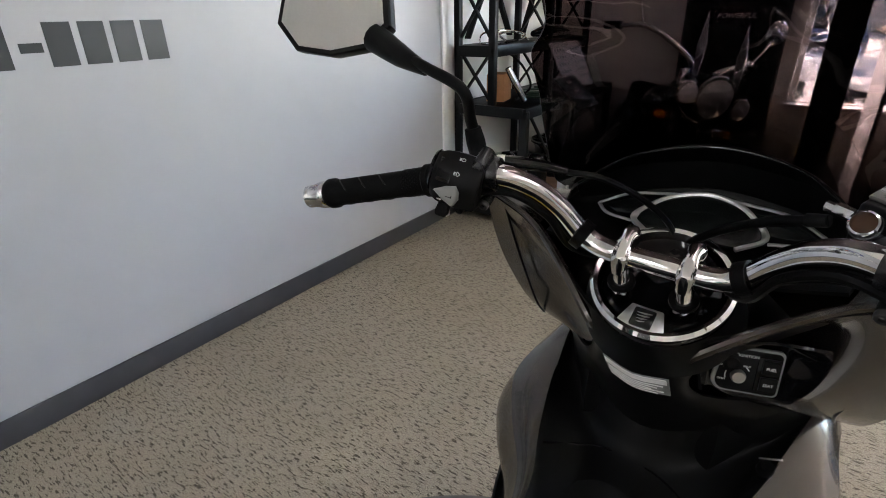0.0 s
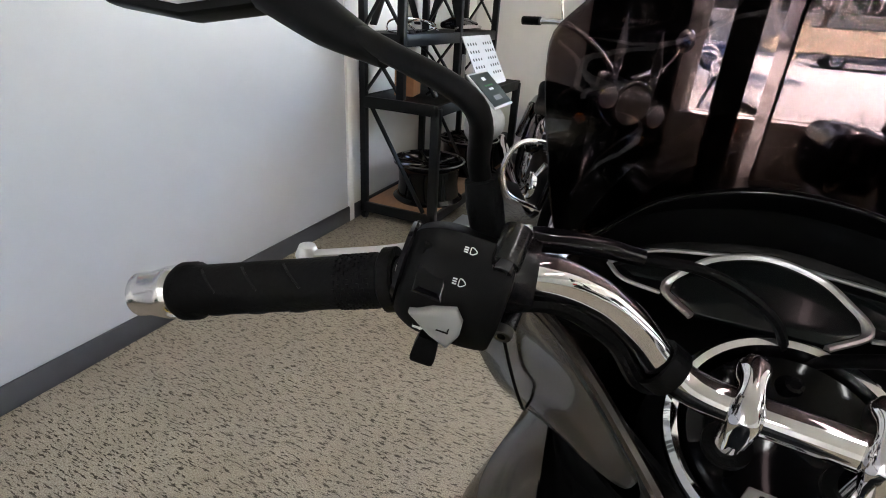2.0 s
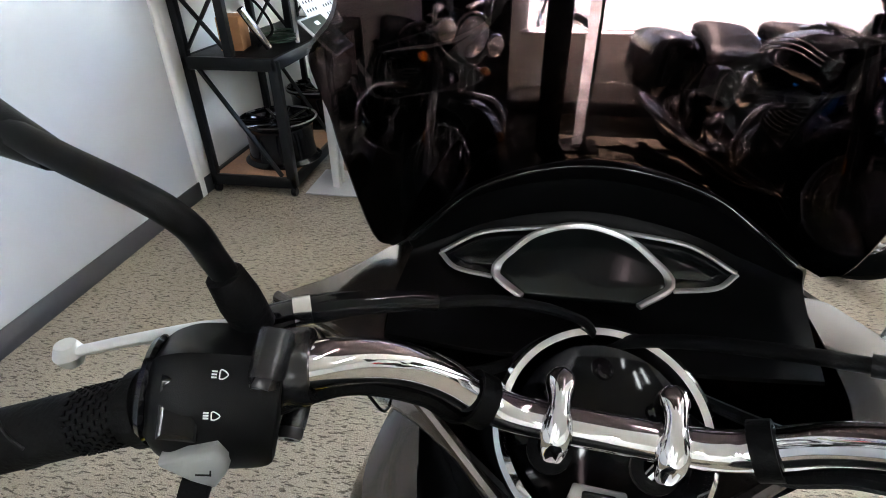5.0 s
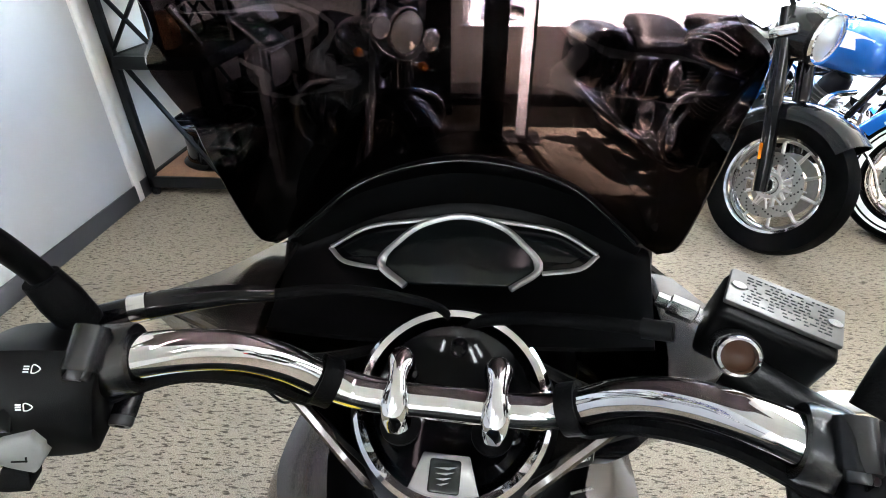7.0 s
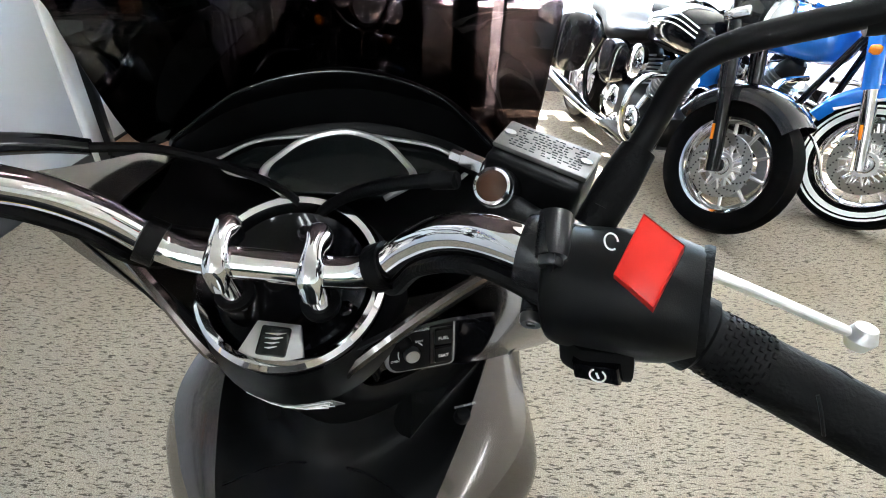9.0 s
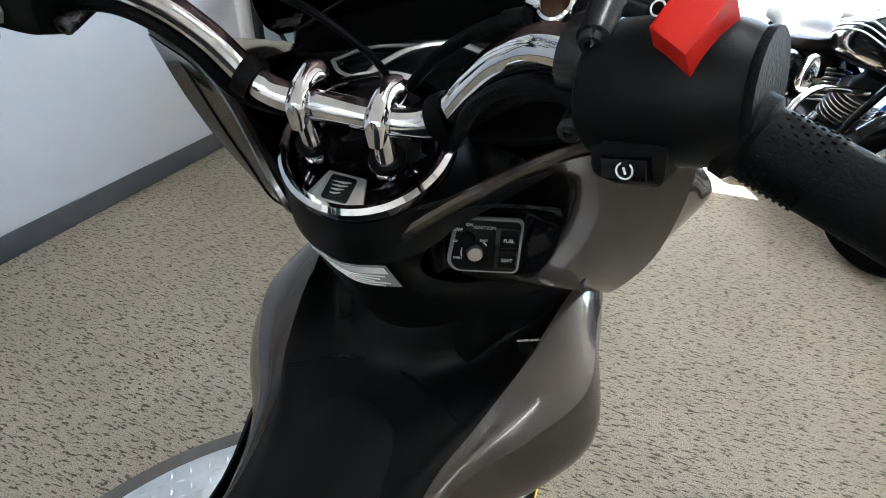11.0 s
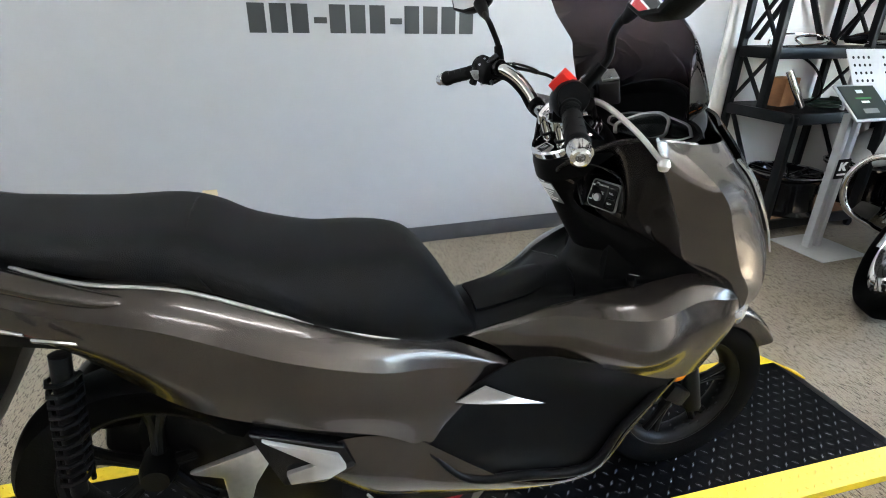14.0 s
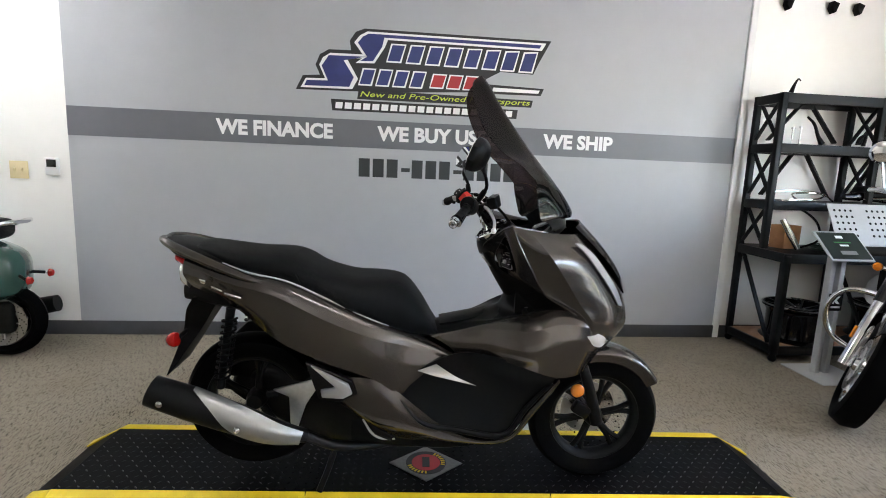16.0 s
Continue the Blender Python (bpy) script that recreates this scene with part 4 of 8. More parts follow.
part("flange", lathe([(0.012, 0), (0.0235, 0), (0.025, 0.002), (0.0235, 0.0045), (0.012, 0.0045)], 28, pose(0, 0.0285, 0.0, -90, 0, 0)), GLOSS_BLACK, house)
part("horn_button", loft([[(-0.0215 - d, 0.001 + (y - 0.001) * w, -0.015 + (z + 0.015) * w) for y, z in ((0.019, -0.014), (0.007, -0.0075), (-0.006, -0.004), (-0.0115, -0.010), (-0.0120, -0.018), (-0.0075, -0.0265), (0.004, -0.0225))] for d, w in ((-0.004, 1.0), (0.0105, 1.0), (0.0145, 0.88), (0.016, 0.55))], n=2), GREY_SWITCH, house, "grey horn button", angle=60)
horn = bmesh.new()
for y0, z0, w, h in ((-0.002, -0.0165, 0.007, 0.0007), (-0.005, -0.0155, 0.0007, 0.003)):
    box(0.0004, w, h, pose(-0.0378, y0, z0), 0, horn)
part("horn_mark", horn, BLACK_PLASTIC, house, smooth=False)
part("beam_switch", loft([[(-0.018 - d * 0.86 + z * 0.42, y * w + 0.0125, 0.0105 + z * 0.90 * w - d * 0.2) for y, z in ((-0.0095, -0.0145), (0.0085, -0.0135), (0.0095, 0.0125), (-0.0085, 0.0145))] for d, w in ((-0.004, 1.0), (0.0075, 1.0), (0.010, 0.9), (0.0108, 0.6))], n=2), GLOSS_BLACK, house, "gloss black light switch", angle=25)
part("turn_switch", loft([[(-0.0265 + x * w, 0.0035 + y * w, z) for x, y in ((-0.007, -0.007), (0.006, -0.007), (0.006, 0.007), (-0.007, 0.007))] for z, w in ((-0.026, 0.8), (-0.034, 1.0), (-0.039, 0.95), (-0.041, 0.7))], n=2), RUBBER, house)
icons = bmesh.new()
for x, y, z, a in ((-0.0203, -0.004, 0.0235, -48.6), (-0.0292, -0.003, 0.0085, -83.4)):
    face = pose(x, y, z, 0, a, 0)
    tube([face @ Vector((u, v, 0.0004)) for u, v in ((-0.0018, 0.0005), (0.0018, 0.0005), (0.0018, -0.0012), (0.0, -0.0032), (-0.0018, -0.0012), (-0.0018, 0.0005))], 0.0003, 6, 3, icons)
    for k in range(3):
        box(0.0007, 0.0024, 0.0004, face @ pose(-0.0013 + k * 0.0013, 0.0030, 0.0003), 0, icons)
for y in (0.0115, -0.0005):
    prism([(-0.0032, 0), (-0.0012, 0.0018), (-0.0012, 0.0008), (0.003, 0.0008), (0.003, -0.0008), (-0.0012, -0.0008), (-0.0012, -0.0018)], 0.0004, Matrix(((0, -0.50, -0.85, -0.0252), (1, 0, 0, y), (0, 0.85, -0.5, -0.0243), (0, 0, 0, 1))), 0, icons)
tagged(part("icons", icons, PRINT_WHITE, house, "small white printed symbols", smooth=False), kind="stuff")
# right switch housing
RH = Matrix.Translation((0.107, -0.206, 1.093)) @ pose(0, 0, 0, 0, 0, -21) @ pose(0, 0, 0, -13, 0, 0)
house_r = part("switch_housing", loft([[(-0.002 + 0.029 * k * math.cos(b) * (1.0 if math.cos(b) < 0 else 0.9), y, -0.001 + 0.0295 * k * math.sin(b)) for b in (2 * math.pi * q / 20 for q in range(20))] for y, k in ((0.031, 0.74), (0.028, 0.92), (0.018, 1.0), (-0.010, 1.0), (-0.022, 0.95), (-0.030, 0.86), (-0.034, 0.80))], n=3), BLACK_PLASTIC, S, "black right switch housing")
house_r.matrix_basis = RH
part("flange", lathe([(0, 0), (0.0225, 0), (0.0232, 0.002), (0.0225, 0.0045), (0, 0.0045)], 28, pose(0, -0.0325, 0.0, 90, 0, 0)), RUBBER, house_r)
u_, v_ = Vector((-0.0120, -0.0140, -0.0054)), Vector((-0.0148, 0.0095, -0.0198))
n_ = v_.cross(u_).normalized() * (1 if v_.cross(u_).x < 0 else -1)
KS = RH.inverted() @ Matrix(((u_.x, v_.x, n_.x, 0.0810), (u_.y, v_.y, n_.y, -0.2040), (u_.z, v_.z, n_.z, 1.1262), (0, 0, 0, 1)))
part("kill_switch", loft([[KS @ Vector((x * w, y * w, z)) for x, y in ((-0.5, -0.5), (0.5, -0.5), (0.5, 0.5), (-0.5, 0.5))] for z, w in ((-0.024, 1.06), (-0.0015, 1.0), (-0.0004, 0.97), (0.0, 0.90))], n=2), RED_SWITCH, house_r, "red engine stop switch", angle=50)
part("start_switch", loft([[(-0.013 + x * w, 0.006 + y * w, z) for x, y in ((-0.013, -0.017), (0.010, -0.015), (0.010, 0.014), (-0.010, 0.016), (-0.016, 0.004))] for z, w in ((-0.016, 1.0), (-0.028, 1.0), (-0.0335, 0.86), (-0.035, 0.6))], n=2), BLACK_PLASTIC, house_r, "black starter switch", angle=50)
part("start_button", loft([[(-0.0215 - d, 0.004 + y * w, -0.0265 + z * w) for y, z in ((-0.011, -0.004), (0.010, -0.0045), (0.011, 0.0045), (-0.010, 0.0055))] for d, w in ((0.0, 1.0), (0.0085, 0.95), (0.0095, 0.8))], n=2), GLOSS_BLACK, house_r)
icons = bmesh.new()
ST = pose(-0.0311, 0.003, -0.0265, 0, -90, 0)
tube([ST @ Vector((0.0034 * math.cos(b), 0.0034 * math.sin(b), 0.0003)) for b in (0.5 + 0.27 * q for q in range(20))], 0.0004, 6, 1, icons)
box(0.0030, 0.0009, 0.0004, ST @ pose(0, 0, 0.0003, 0, 0, 20), 0, icons)
MARK = Matrix(((u_.x * 54, v_.x * 38, n_.x, 0), (u_.y * 54, v_.y * 38, n_.y, 0), (u_.z * 54, v_.z * 38, n_.z, 0), (0, 0, 0, 1)))
MARK = RH.inverted() @ Matrix.Translation(Vector((0.0810, -0.2040, 1.1262)) - u_ * 0.9 + v_ * 0.1 - n_ * 0.0085) @ MARK
tube([MARK @ Vector((0.0030 * math.cos(b), 0.0030 * math.sin(b), 0)) for b in (0.4 + 0.25 * q for q in range(22))], 0.0004, 6, 1, icons)
tagged(part("icons", icons, PRINT_WHITE, house_r, "small white printed symbols", smooth=False), kind="stuff")

# mirror mounts, mirrors, levers
for s, base, knee, elbow, ball, headc in ((1, (0.124, 0.160, 1.099), (0.131, 0.190, 1.147), (0.113, 0.188, 1.180), (0.128, 0.285, 1.206), (0.140, 0.377, 1.240)), (-1, (0.120, -0.172, 1.098), (0.155, -0.214, 1.150), (0.150, -0.226, 1.186), (0.125, -0.312, 1.224), (0.104, -0.400, 1.250))):
    bx, by, bz = base
    mount = part("bar_mount", lathe([(0.0125, -0.011), (0.0170, -0.011), (0.0180, -0.008), (0.0180, 0.008), (0.0170, 0.011), (0.0125, 0.011), (0.0125, -0.011)], 24, look(base, (bx - 0.03, by + s * 0.1, bz))), SATIN_BLACK, S, "black mirror and lever clamp")
    for p, q, r in (((bx - 0.002, by + s * 0.001, bz + 0.023), (bx - 0.019, by, bz + 0.011), 0.0076), ((bx + 0.010, by, bz - 0.020), (bx - 0.011, by - s * 0.002, bz - 0.030), 0.0060)):
        boss = part("clamp_boss", tube([p, tuple(Vector(p) * 0.1 + Vector(q) * 0.9), q], [r, r, r * 0.9], 18, 2), SATIN_BLACK, mount)
        way = Vector(q) - Vector(p)
        head = Matrix.Translation(q) @ way.to_track_quat("Z", "Y").to_matrix().to_4x4()
        part("clamp_bolt", lathe([(0, 0.0012), (0.0026, 0.0012), (0.0026, 0.0042), (0.0050, 0.0042), (0.0058, 0.0030), (0.0058, -0.001), (0, -0.001)], 18, head), BOLT_STEEL, boss)
    mirror = part("mirror_stem", tube([(bx + 0.014, by + s * 0.024, bz + 0.020), knee, elbow, tuple((Vector(elbow) * 0.5 + Vector(ball) * 0.5) + Vector((-0.002, 0, 0.003))), ball], [0.006, 0.006, 0.0058, 0.0058, 0.007], 12, 8), BLACK_PLASTIC, S, "black mirror stem")
    part("rubber_boot", tube([(bx + 0.013, by + s * 0.022, bz + 0.010), tuple(Vector((bx + 0.013, by + s * 0.022, bz + 0.010)) * 0.55 + Vector(knee) * 0.45), tuple(Vector((bx + 0.013, by + s * 0.022, bz + 0.010)) * 0.18 + Vector(knee) * 0.82)], [0.0095, 0.0100, 0.0085], 14, 3), RUBBER, mirror, "black rubber boot")
    part("neck", tube([tuple(Vector(ball) * 0.55 + Vector(elbow) * 0.45), ball, tuple(Vector(ball) * 0.55 + Vector(headc) * 0.45)], [0.0064, 0.0125, 0.016], 14, 4), BLACK_PLASTIC, mirror)
    H = Matrix.Translation(headc) @ pose(0, 0, 0, 0, 0, s * 14) @ pose(0, 0, 0, 0, 22, 0)
    outline = [(s * -0.066, -0.012), (s * -0.045, -0.036), (s * 0.005, -0.046), (s * 0.055, -0.042), (s * 0.088, -0.012), (s * 0.086, 0.026), (s * 0.058, 0.050), (s * -0.02, 0.052), (s * -0.056, 0.030)]
    shell = loft([[(x, y * k, z * k) for y, z in outline] for x, k in ((-0.016, 1.0), (-0.012, 1.03), (0.004, 0.97), (0.02, 0.72), (0.028, 0.35))], n=3)
    bmesh.ops.transform(shell, matrix=H, verts=shell.verts[:])
    part("mirror_housing", shell, BLACK_PLASTIC, mirror, "black mirror housing")
    g = bmesh.new()
    vs = [g.verts.new((-0.0185, y * 0.92, z * 0.92)) for y, z in outline] + [g.verts.new((-0.0155, y * 0.92, z * 0.92)) for y, z in outline]
    k = len(outline)
    g.faces.new(vs[:k])
    g.faces.new(vs[k:][::-1])
    for i in range(k):
        g.faces.new((vs[i], vs[(i + 1) % k], vs[k + (i + 1) % k], vs[k + i]))
    bmesh.ops.transform(g, matrix=H, verts=g.verts[:])
    part("mirror_glass", g, MIRROR, mirror, "silvered mirror glass", smooth=False)
part("brake_lever", tube([(0.136, 0.168, 1.094), (0.154, 0.212, 1.086), (0.162, 0.27, 1.062), (0.152, 0.318, 1.049)], [0.008, 0.0065, 0.0052, 0.0045], 12, 6, flat=0.7), ALU, S, "silver left brake lever")
part("lever_tip", lathe([(0, -0.009), (0.006, -0.0075), (0.009, 0), (0.006, 0.0075), (0, 0.009)], 16, Matrix.Translation((0.150, 0.325, 1.047))), ALU, S)
part("brake_lever", tube([(0.140, -0.165, 1.090), (0.164, -0.212, 1.084), (0.175, -0.29, 1.058), (0.166, -0.364, 1.037)], [0.008, 0.0065, 0.0052, 0.0045], 12, 6, flat=0.7), ALU, S, "silver right brake lever")
part("lever_tip", lathe([(0, -0.009), (0.006, -0.0075), (0.009, 0), (0.006, 0.0075), (0, 0.009)], 16, Matrix.Translation((0.164, -0.372, 1.035))), ALU, S)
lv = part("cable_holder", tube([(0.150, 0.190, 1.099), (0.166, 0.160, 1.101), (0.182, 0.128, 1.099), (0.192, 0.106, 1.095)], [0.0075, 0.0078, 0.0062, 0.005], 12, 5), GLOSS_BLACK, S, "black cable adjuster")
part("sleeve", tube([(0.159, 0.174, 1.1008), (0.163, 0.166, 1.1012)], 0.0082, 14, 1), STEEL_POLISHED, lv, "bright metal sleeve")
part("cable", tube([(0.190, 0.110, 1.095), (0.208, 0.072, 1.090), (0.236, 0.035, 1.066), (0.268, 0.010, 1.030), (0.285, 0.0, 0.985)], 0.0035, 8, 8), RUBBER, S)
part("cable", tube([(0.114, 0.168, 1.081), (0.138, 0.138, 1.078), (0.160, 0.108, 1.054), (0.186, 0.086, 1.014), (0.25, 0.055, 0.985)], 0.005, 8, 8), RUBBER, S)
part("cable", tube([(0.124, 0.164, 1.084), (0.160, 0.128, 1.070), (0.205, 0.090, 1.030), (0.27, 0.06, 0.985)], 0.0045, 8, 8), RUBBER, S)
part("cable", tube([(0.106, -0.180, 1.080), (0.132, -0.142, 1.078), (0.158, -0.108, 1.054), (0.186, -0.086, 1.014), (0.25, -0.055, 0.985)], 0.005, 8, 8), RUBBER, S)
part("cable", tube([(0.118, -0.178, 1.080), (0.150, -0.140, 1.068), (0.200, -0.098, 1.030), (0.27, -0.06, 0.985)], 0.0045, 8, 8), RUBBER, S)
hose = part("brake_hose", tube([(0.186, -0.124, 1.100), (0.194, -0.108, 1.094), (0.212, -0.082, 1.080), (0.243, -0.045, 1.052), (0.272, -0.012, 1.018), (0.285, 0.01, 0.985)], [0.0044, 0.0044, 0.0048, 0.0048, 0.0048, 0.0048], 10, 7), RUBBER, S, "black brake hose")
part("crimp", tube([(0.186, -0.124, 1.100), (0.193, -0.110, 1.095)], [0.0055, 0.0060], 12, 1), DARK_METAL, hose, "dark hose crimp")
# brake fluid reservoir
MC = Matrix.Translation((0.190, -0.172, 1.109)) @ pose(0, 0, 0, 0, 0, -24) @ pose(0, 0, 0, 8, -12, 0) @ Matrix.Diagonal((0.54, 0.84, 0.74, 1))
tank = part("fluid_reservoir", box(0.062, 0.068, 0.052, MC @ pose(-0.006, 0, -0.008), 0.006, seg=3), BLACK_PLASTIC, S, "black brake fluid reservoir")
part("lid", box(0.047, 0.066, 0.005, MC @ pose(0, 0, 0.0205), 0.002), mat("engraved_lid", (0.19, 0.187, 0.18), 0.42, metal=0.7, vary=0.15, scale=200), tank, "engraved aluminium lid")
rows_ = bmesh.new()
rnd = random.Random(4)
for i in range(9):
    y = -0.026
    while y < 0.024:
        w = rnd.uniform(0.0012, 0.0042)
        box(0.0012, w, 0.0006, MC @ pose(0.0165 - i * 0.0041, y + w / 2, 0.0232), 0, rows_)
        y += w + rnd.choice((0.0012, 0.0014, 0.005))
tagged(part("lid_print", rows_, DARK_VINYL, tank, "rows of unreadable small print", smooth=False), kind="stuff")
for y in (-0.027, 0.027):
    part("lid_screw", lathe([(0, 0.0228), (0.0045, 0.0228), (0.0042, 0.0246), (0, 0.0246)], 12, MC @ pose(0, y, 0)), STEEL, tank)
SG_ = Matrix.Translation((0.160, -0.145, 1.111)) @ Vector((-0.80, 0.22, 0.50)).to_track_quat("Z", "Y").to_matrix().to_4x4() @ Matrix.Diagonal((0.72, 0.72, 0.72, 1))
part("sight_boss", cyl((0.182, -0.153, 1.100), (0.1605, -0.1452, 1.1105), 0.0112, 24), SATIN_BLACK, tank)
part("sight_glass", lathe([(0.0105, 0.0), (0.0105, 0.006), (0.0115, 0.0075), (0.0135, 0.0065), (0.0145, 0.004), (0.0145, -0.004), (0.0105, 0.0)], 28, SG_), CHROME, tank, "bright sight glass ring")
part("sight_lens", lathe([(0, 0.0045), (0.006, 0.004), (0.0104, 0.002), (0.0104, 0.0), (0, 0.0)], 24, SG_), mat("amber_fluid_glass", (0.05, 0.022, 0.012), 0.25, spec=0.2), tank, "round amber sight glass")
part("banjo_bolt", lathe([(0, 0.034), (0.0065, 0.034), (0.0065, 0.026), (0.0095, 0.025), (0.0095, 0.008), (0.007, 0.007), (0.007, 0.0), (0, 0.0)], 6, MC @ pose(-0.010, 0.032, -0.014, -90, 0, 0) @ pose(0, 0, 0, 0, 0, 0)), STEEL_POLISHED, tank)
part("master_cylinder", tube([(0.172, -0.150, 1.092), (0.156, -0.172, 1.088), (0.142, -0.195, 1.084)], 0.012, 14, 3), DARK_METAL, tank)

# ignition panel in the leg shield
e1, e2 = Vector((0.026, -0.063, 0.0)).normalized(), Vector((0.007, 0.007, 0.054)).normalized()
nrm = e1.cross(e2).normalized()
e2 = nrm.cross(e1).normalized()
IG = Matrix.Translation((0.2625, -0.0985, 0.891)) @ Matrix((e1, e2, nrm)).transposed().to_4x4()
recess = part("ignition_recess", surface([
    [(0.180, -0.060, 0.940), (0.199, -0.080, 0.954), (0.220, -0.117, 0.960), (0.242, -0.161, 0.957)],
    [(0.222, -0.055, 0.920), (0.264, -0.061, 0.926), (0.282, -0.112, 0.930), (0.256, -0.166, 0.932)],
    [(0.228, -0.056, 0.892), (0.262, -0.062, 0.892), (0.281, -0.112, 0.893), (0.268, -0.160, 0.892)],
    [(0.238, -0.061, 0.860), (0.258, -0.066, 0.858), (0.274, -0.110, 0.858), (0.278, -0.145, 0.860)]], 5, 5, 0.003), GLOSS_BLACK, S, "black ignition recess")


def plate(w, h, r, cut_=0.0):
    """A rounded plate's outline, about its middle; one corner may be cut off."""
    out_ = []
    for cx, cy, a0, k in ((w - r, h - r, 0, 1), (cut_ - w + r, h - r, 90, 1), (r - w, r - h, 180, 2.2), (w - r, r - h, 270, 1)):
        q = r * k
        sx, sy = (1 if cx > 0 else -1), (1 if cy > 0 else -1)
        ox, oy = cx - sx * (q - r), cy - sy * (q - r)
        out_ += [(ox + q * math.cos(radians(a0 + d)), oy + q * math.sin(radians(a0 + d))) for d in (0, 22, 45, 68, 90)]
    return out_


part("frame", prism(plate(0.034, 0.0275, 0.006, 0.004), 0.006, IG @ pose(0, 0, -0.003), 0.0015), GREY_SWITCH, recess, "grey panel frame")
part("face", prism(plate(0.0310, 0.0250, 0.005, 0.004), 0.002, IG @ pose(0.0004, 0, 0.0025), 0.0008), BLACK_PLASTIC, recess)
part("knob", lathe([(0, 0.011), (0.0065, 0.011), (0.0076, 0.0085), (0.0076, 0.003), (0, 0.003)], 24, IG @ pose(-0.0092, -0.006, 0)), STEEL, recess, "round metal ignition knob")
part("key_slot", lathe([(0.0045, 0.0052), (0.0085, 0.0062), (0.0088, 0.003), (0.0045, 0.003)], 24, IG @ pose(-0.0172, 0.006, 0)), RUBBER, recess)
part("rocker_bay", box(0.023, 0.041, 0.002, IG @ pose(0.0195, -0.001, 0.0045), 0.001), GLOSS_BLACK, recess)
for y in (0.009, -0.011):
    part("rocker", box(0.017, 0.0165, 0.004, IG @ pose(0.021, y, 0.0065), 0.0015), BLACK_PLASTIC, recess)
TXT = IG @ Matrix.Translation((0, 0, 0.0048))
for txt, x, y, size in (("IGNITION", -0.0125, 0.0170, 0.0046), ("OFF", -0.0300, 0.0140, 0.0046), ("ON", -0.0195, 0.0195, 0.0042), ("LOCK", -0.0300, 0.0035, 0.0030), ("OPEN", -0.0290, -0.0135, 0.0032), ("SHUT", -0.0055, 0.0050, 0.0030), ("SEAT", 0.0155, -0.0125, 0.0046), ("FUEL", 0.0155, 0.0070, 0.0046)):
    words(txt, size, TXT @ pose(x, y, 0.0042 if txt in ("SEAT", "FUEL") else 0.0), PRINT_WHITE, "lettering", recess, 0.0004)
marks = bmesh.new()
for a in (40, 52, 160, 172, 184, 196):
    box(0.0009, 0.0026, 0.0005, TXT @ pose(-0.0092 + 0.0125 * math.cos(radians(a)), -0.006 + 0.0125 * math.sin(radians(a)), 0, 0, 0, a), 0, marks)
tagged(part("marks", marks, PRINT_WHITE, recess, smooth=False), kind="stuff")
part("shield_lip", tube([(0.214, -0.063, 0.908), (0.181, -0.056, 0.937), (0.228, -0.153, 1.006), (0.248, -0.242, 1.034)], [0.004, 0.0055, 0.005, 0.004], 8, 8), BODY_PAINT, S)
part("shield_lip", tube([(0.214, 0.063, 0.908), (0.181, 0.056, 0.937), (0.228, 0.153, 1.006), (0.248, 0.242, 1.034)], [0.004, 0.0055, 0.005, 0.004], 8, 8), BODY_PAINT, S)
for s in (-1, 1):
    part("panel_seam", tube([(0.352, s * 0.194, 0.806), (0.318, s * 0.190, 0.840), (0.304, s * 0.200, 0.880), (0.272, s * 0.208, 0.952), (0.242, s * 0.214, 1.024)], 0.0018, 6, 6), BLACK_PLASTIC, S)
# warning label and brake lock
def sticker(u0, u1, v0, v1, lift):
    """A piece of the curved warning sticker, from u0 to u1 across and v0 to v1 down."""
    rows = []
    for v in (v0, (v0 + v1) / 2, v1):
        row = []
        for u in (u0, (u0 + u1) / 2, u1):
            bow = (u / 0.036) ** 2
            row.append((0.170 + 0.034 * v + 0.0085 * bow - 0.8 * lift, -u - 0.003, 0.898 - 0.045 * v + 0.003 * bow - 0.5 * lift))
        rows.append(row)
    return surface(rows, 3, 3, 0.0008)


label_ = part("warning_label", sticker(-0.036, 0.036, 0.0, 1.0, 0.0), GREY_SWITCH, S, "grey and white warning sticker")
part("label_head", sticker(-0.034, 0.034, 0.04, 0.30, 0.001), PRINT_WHITE, label_)
for k in range(5):
    part("label_print", sticker(-0.032, 0.030 - 0.006 * (k % 3), 0.40 + k * 0.115, 0.44 + k * 0.115, 0.001), PRINT_WHITE, label_)
lock = part("brake_lock_knob", lathe([(0, 0.016), (0.008, 0.015), (0.010, 0.010), (0.010, 0.0), (0, 0.0)], 20, Matrix.Translation((0.327, -0.147, 0.713)) @ pose(0, 0, 0, 8, -20, 0)), RUBBER, S, "black brake lock knob")
words("BRAKE LOCK", 0.0045, Matrix.Translation((0.3235, -0.1375, 0.7305)) @ pose(0, 0, 0, 0, -18, -78), PRINT_WHITE, "lettering", lock, 0.0005)
# fuel lid on the tunnel
lid = part("fuel_lid", surface([[(0.190, 0.046, 0.677), (0.200, 0.022, 0.688), (0.202, 0, 0.690), (0.200, -0.022, 0.688), (0.190, -0.046, 0.677)], [(0.150, 0.058, 0.664), (0.155, 0.03, 0.672), (0.157, 0, 0.674), (0.155, -0.03, 0.672), (0.150, -0.058, 0.664)], [(0.09, 0.060, 0.650), (0.09, 0.03, 0.655), (0.09, 0, 0.656), (0.09, -0.03, 0.655), (0.09, -0.060, 0.650)], [(0.03, 0.056, 0.638), (0.03, 0.03, 0.640), (0.03, 0, 0.641), (0.03, -0.03, 0.640), (0.03, -0.056, 0.638)]], 4, 4, 0.008), BLACK_PLASTIC, S, "black fuel filler lid")
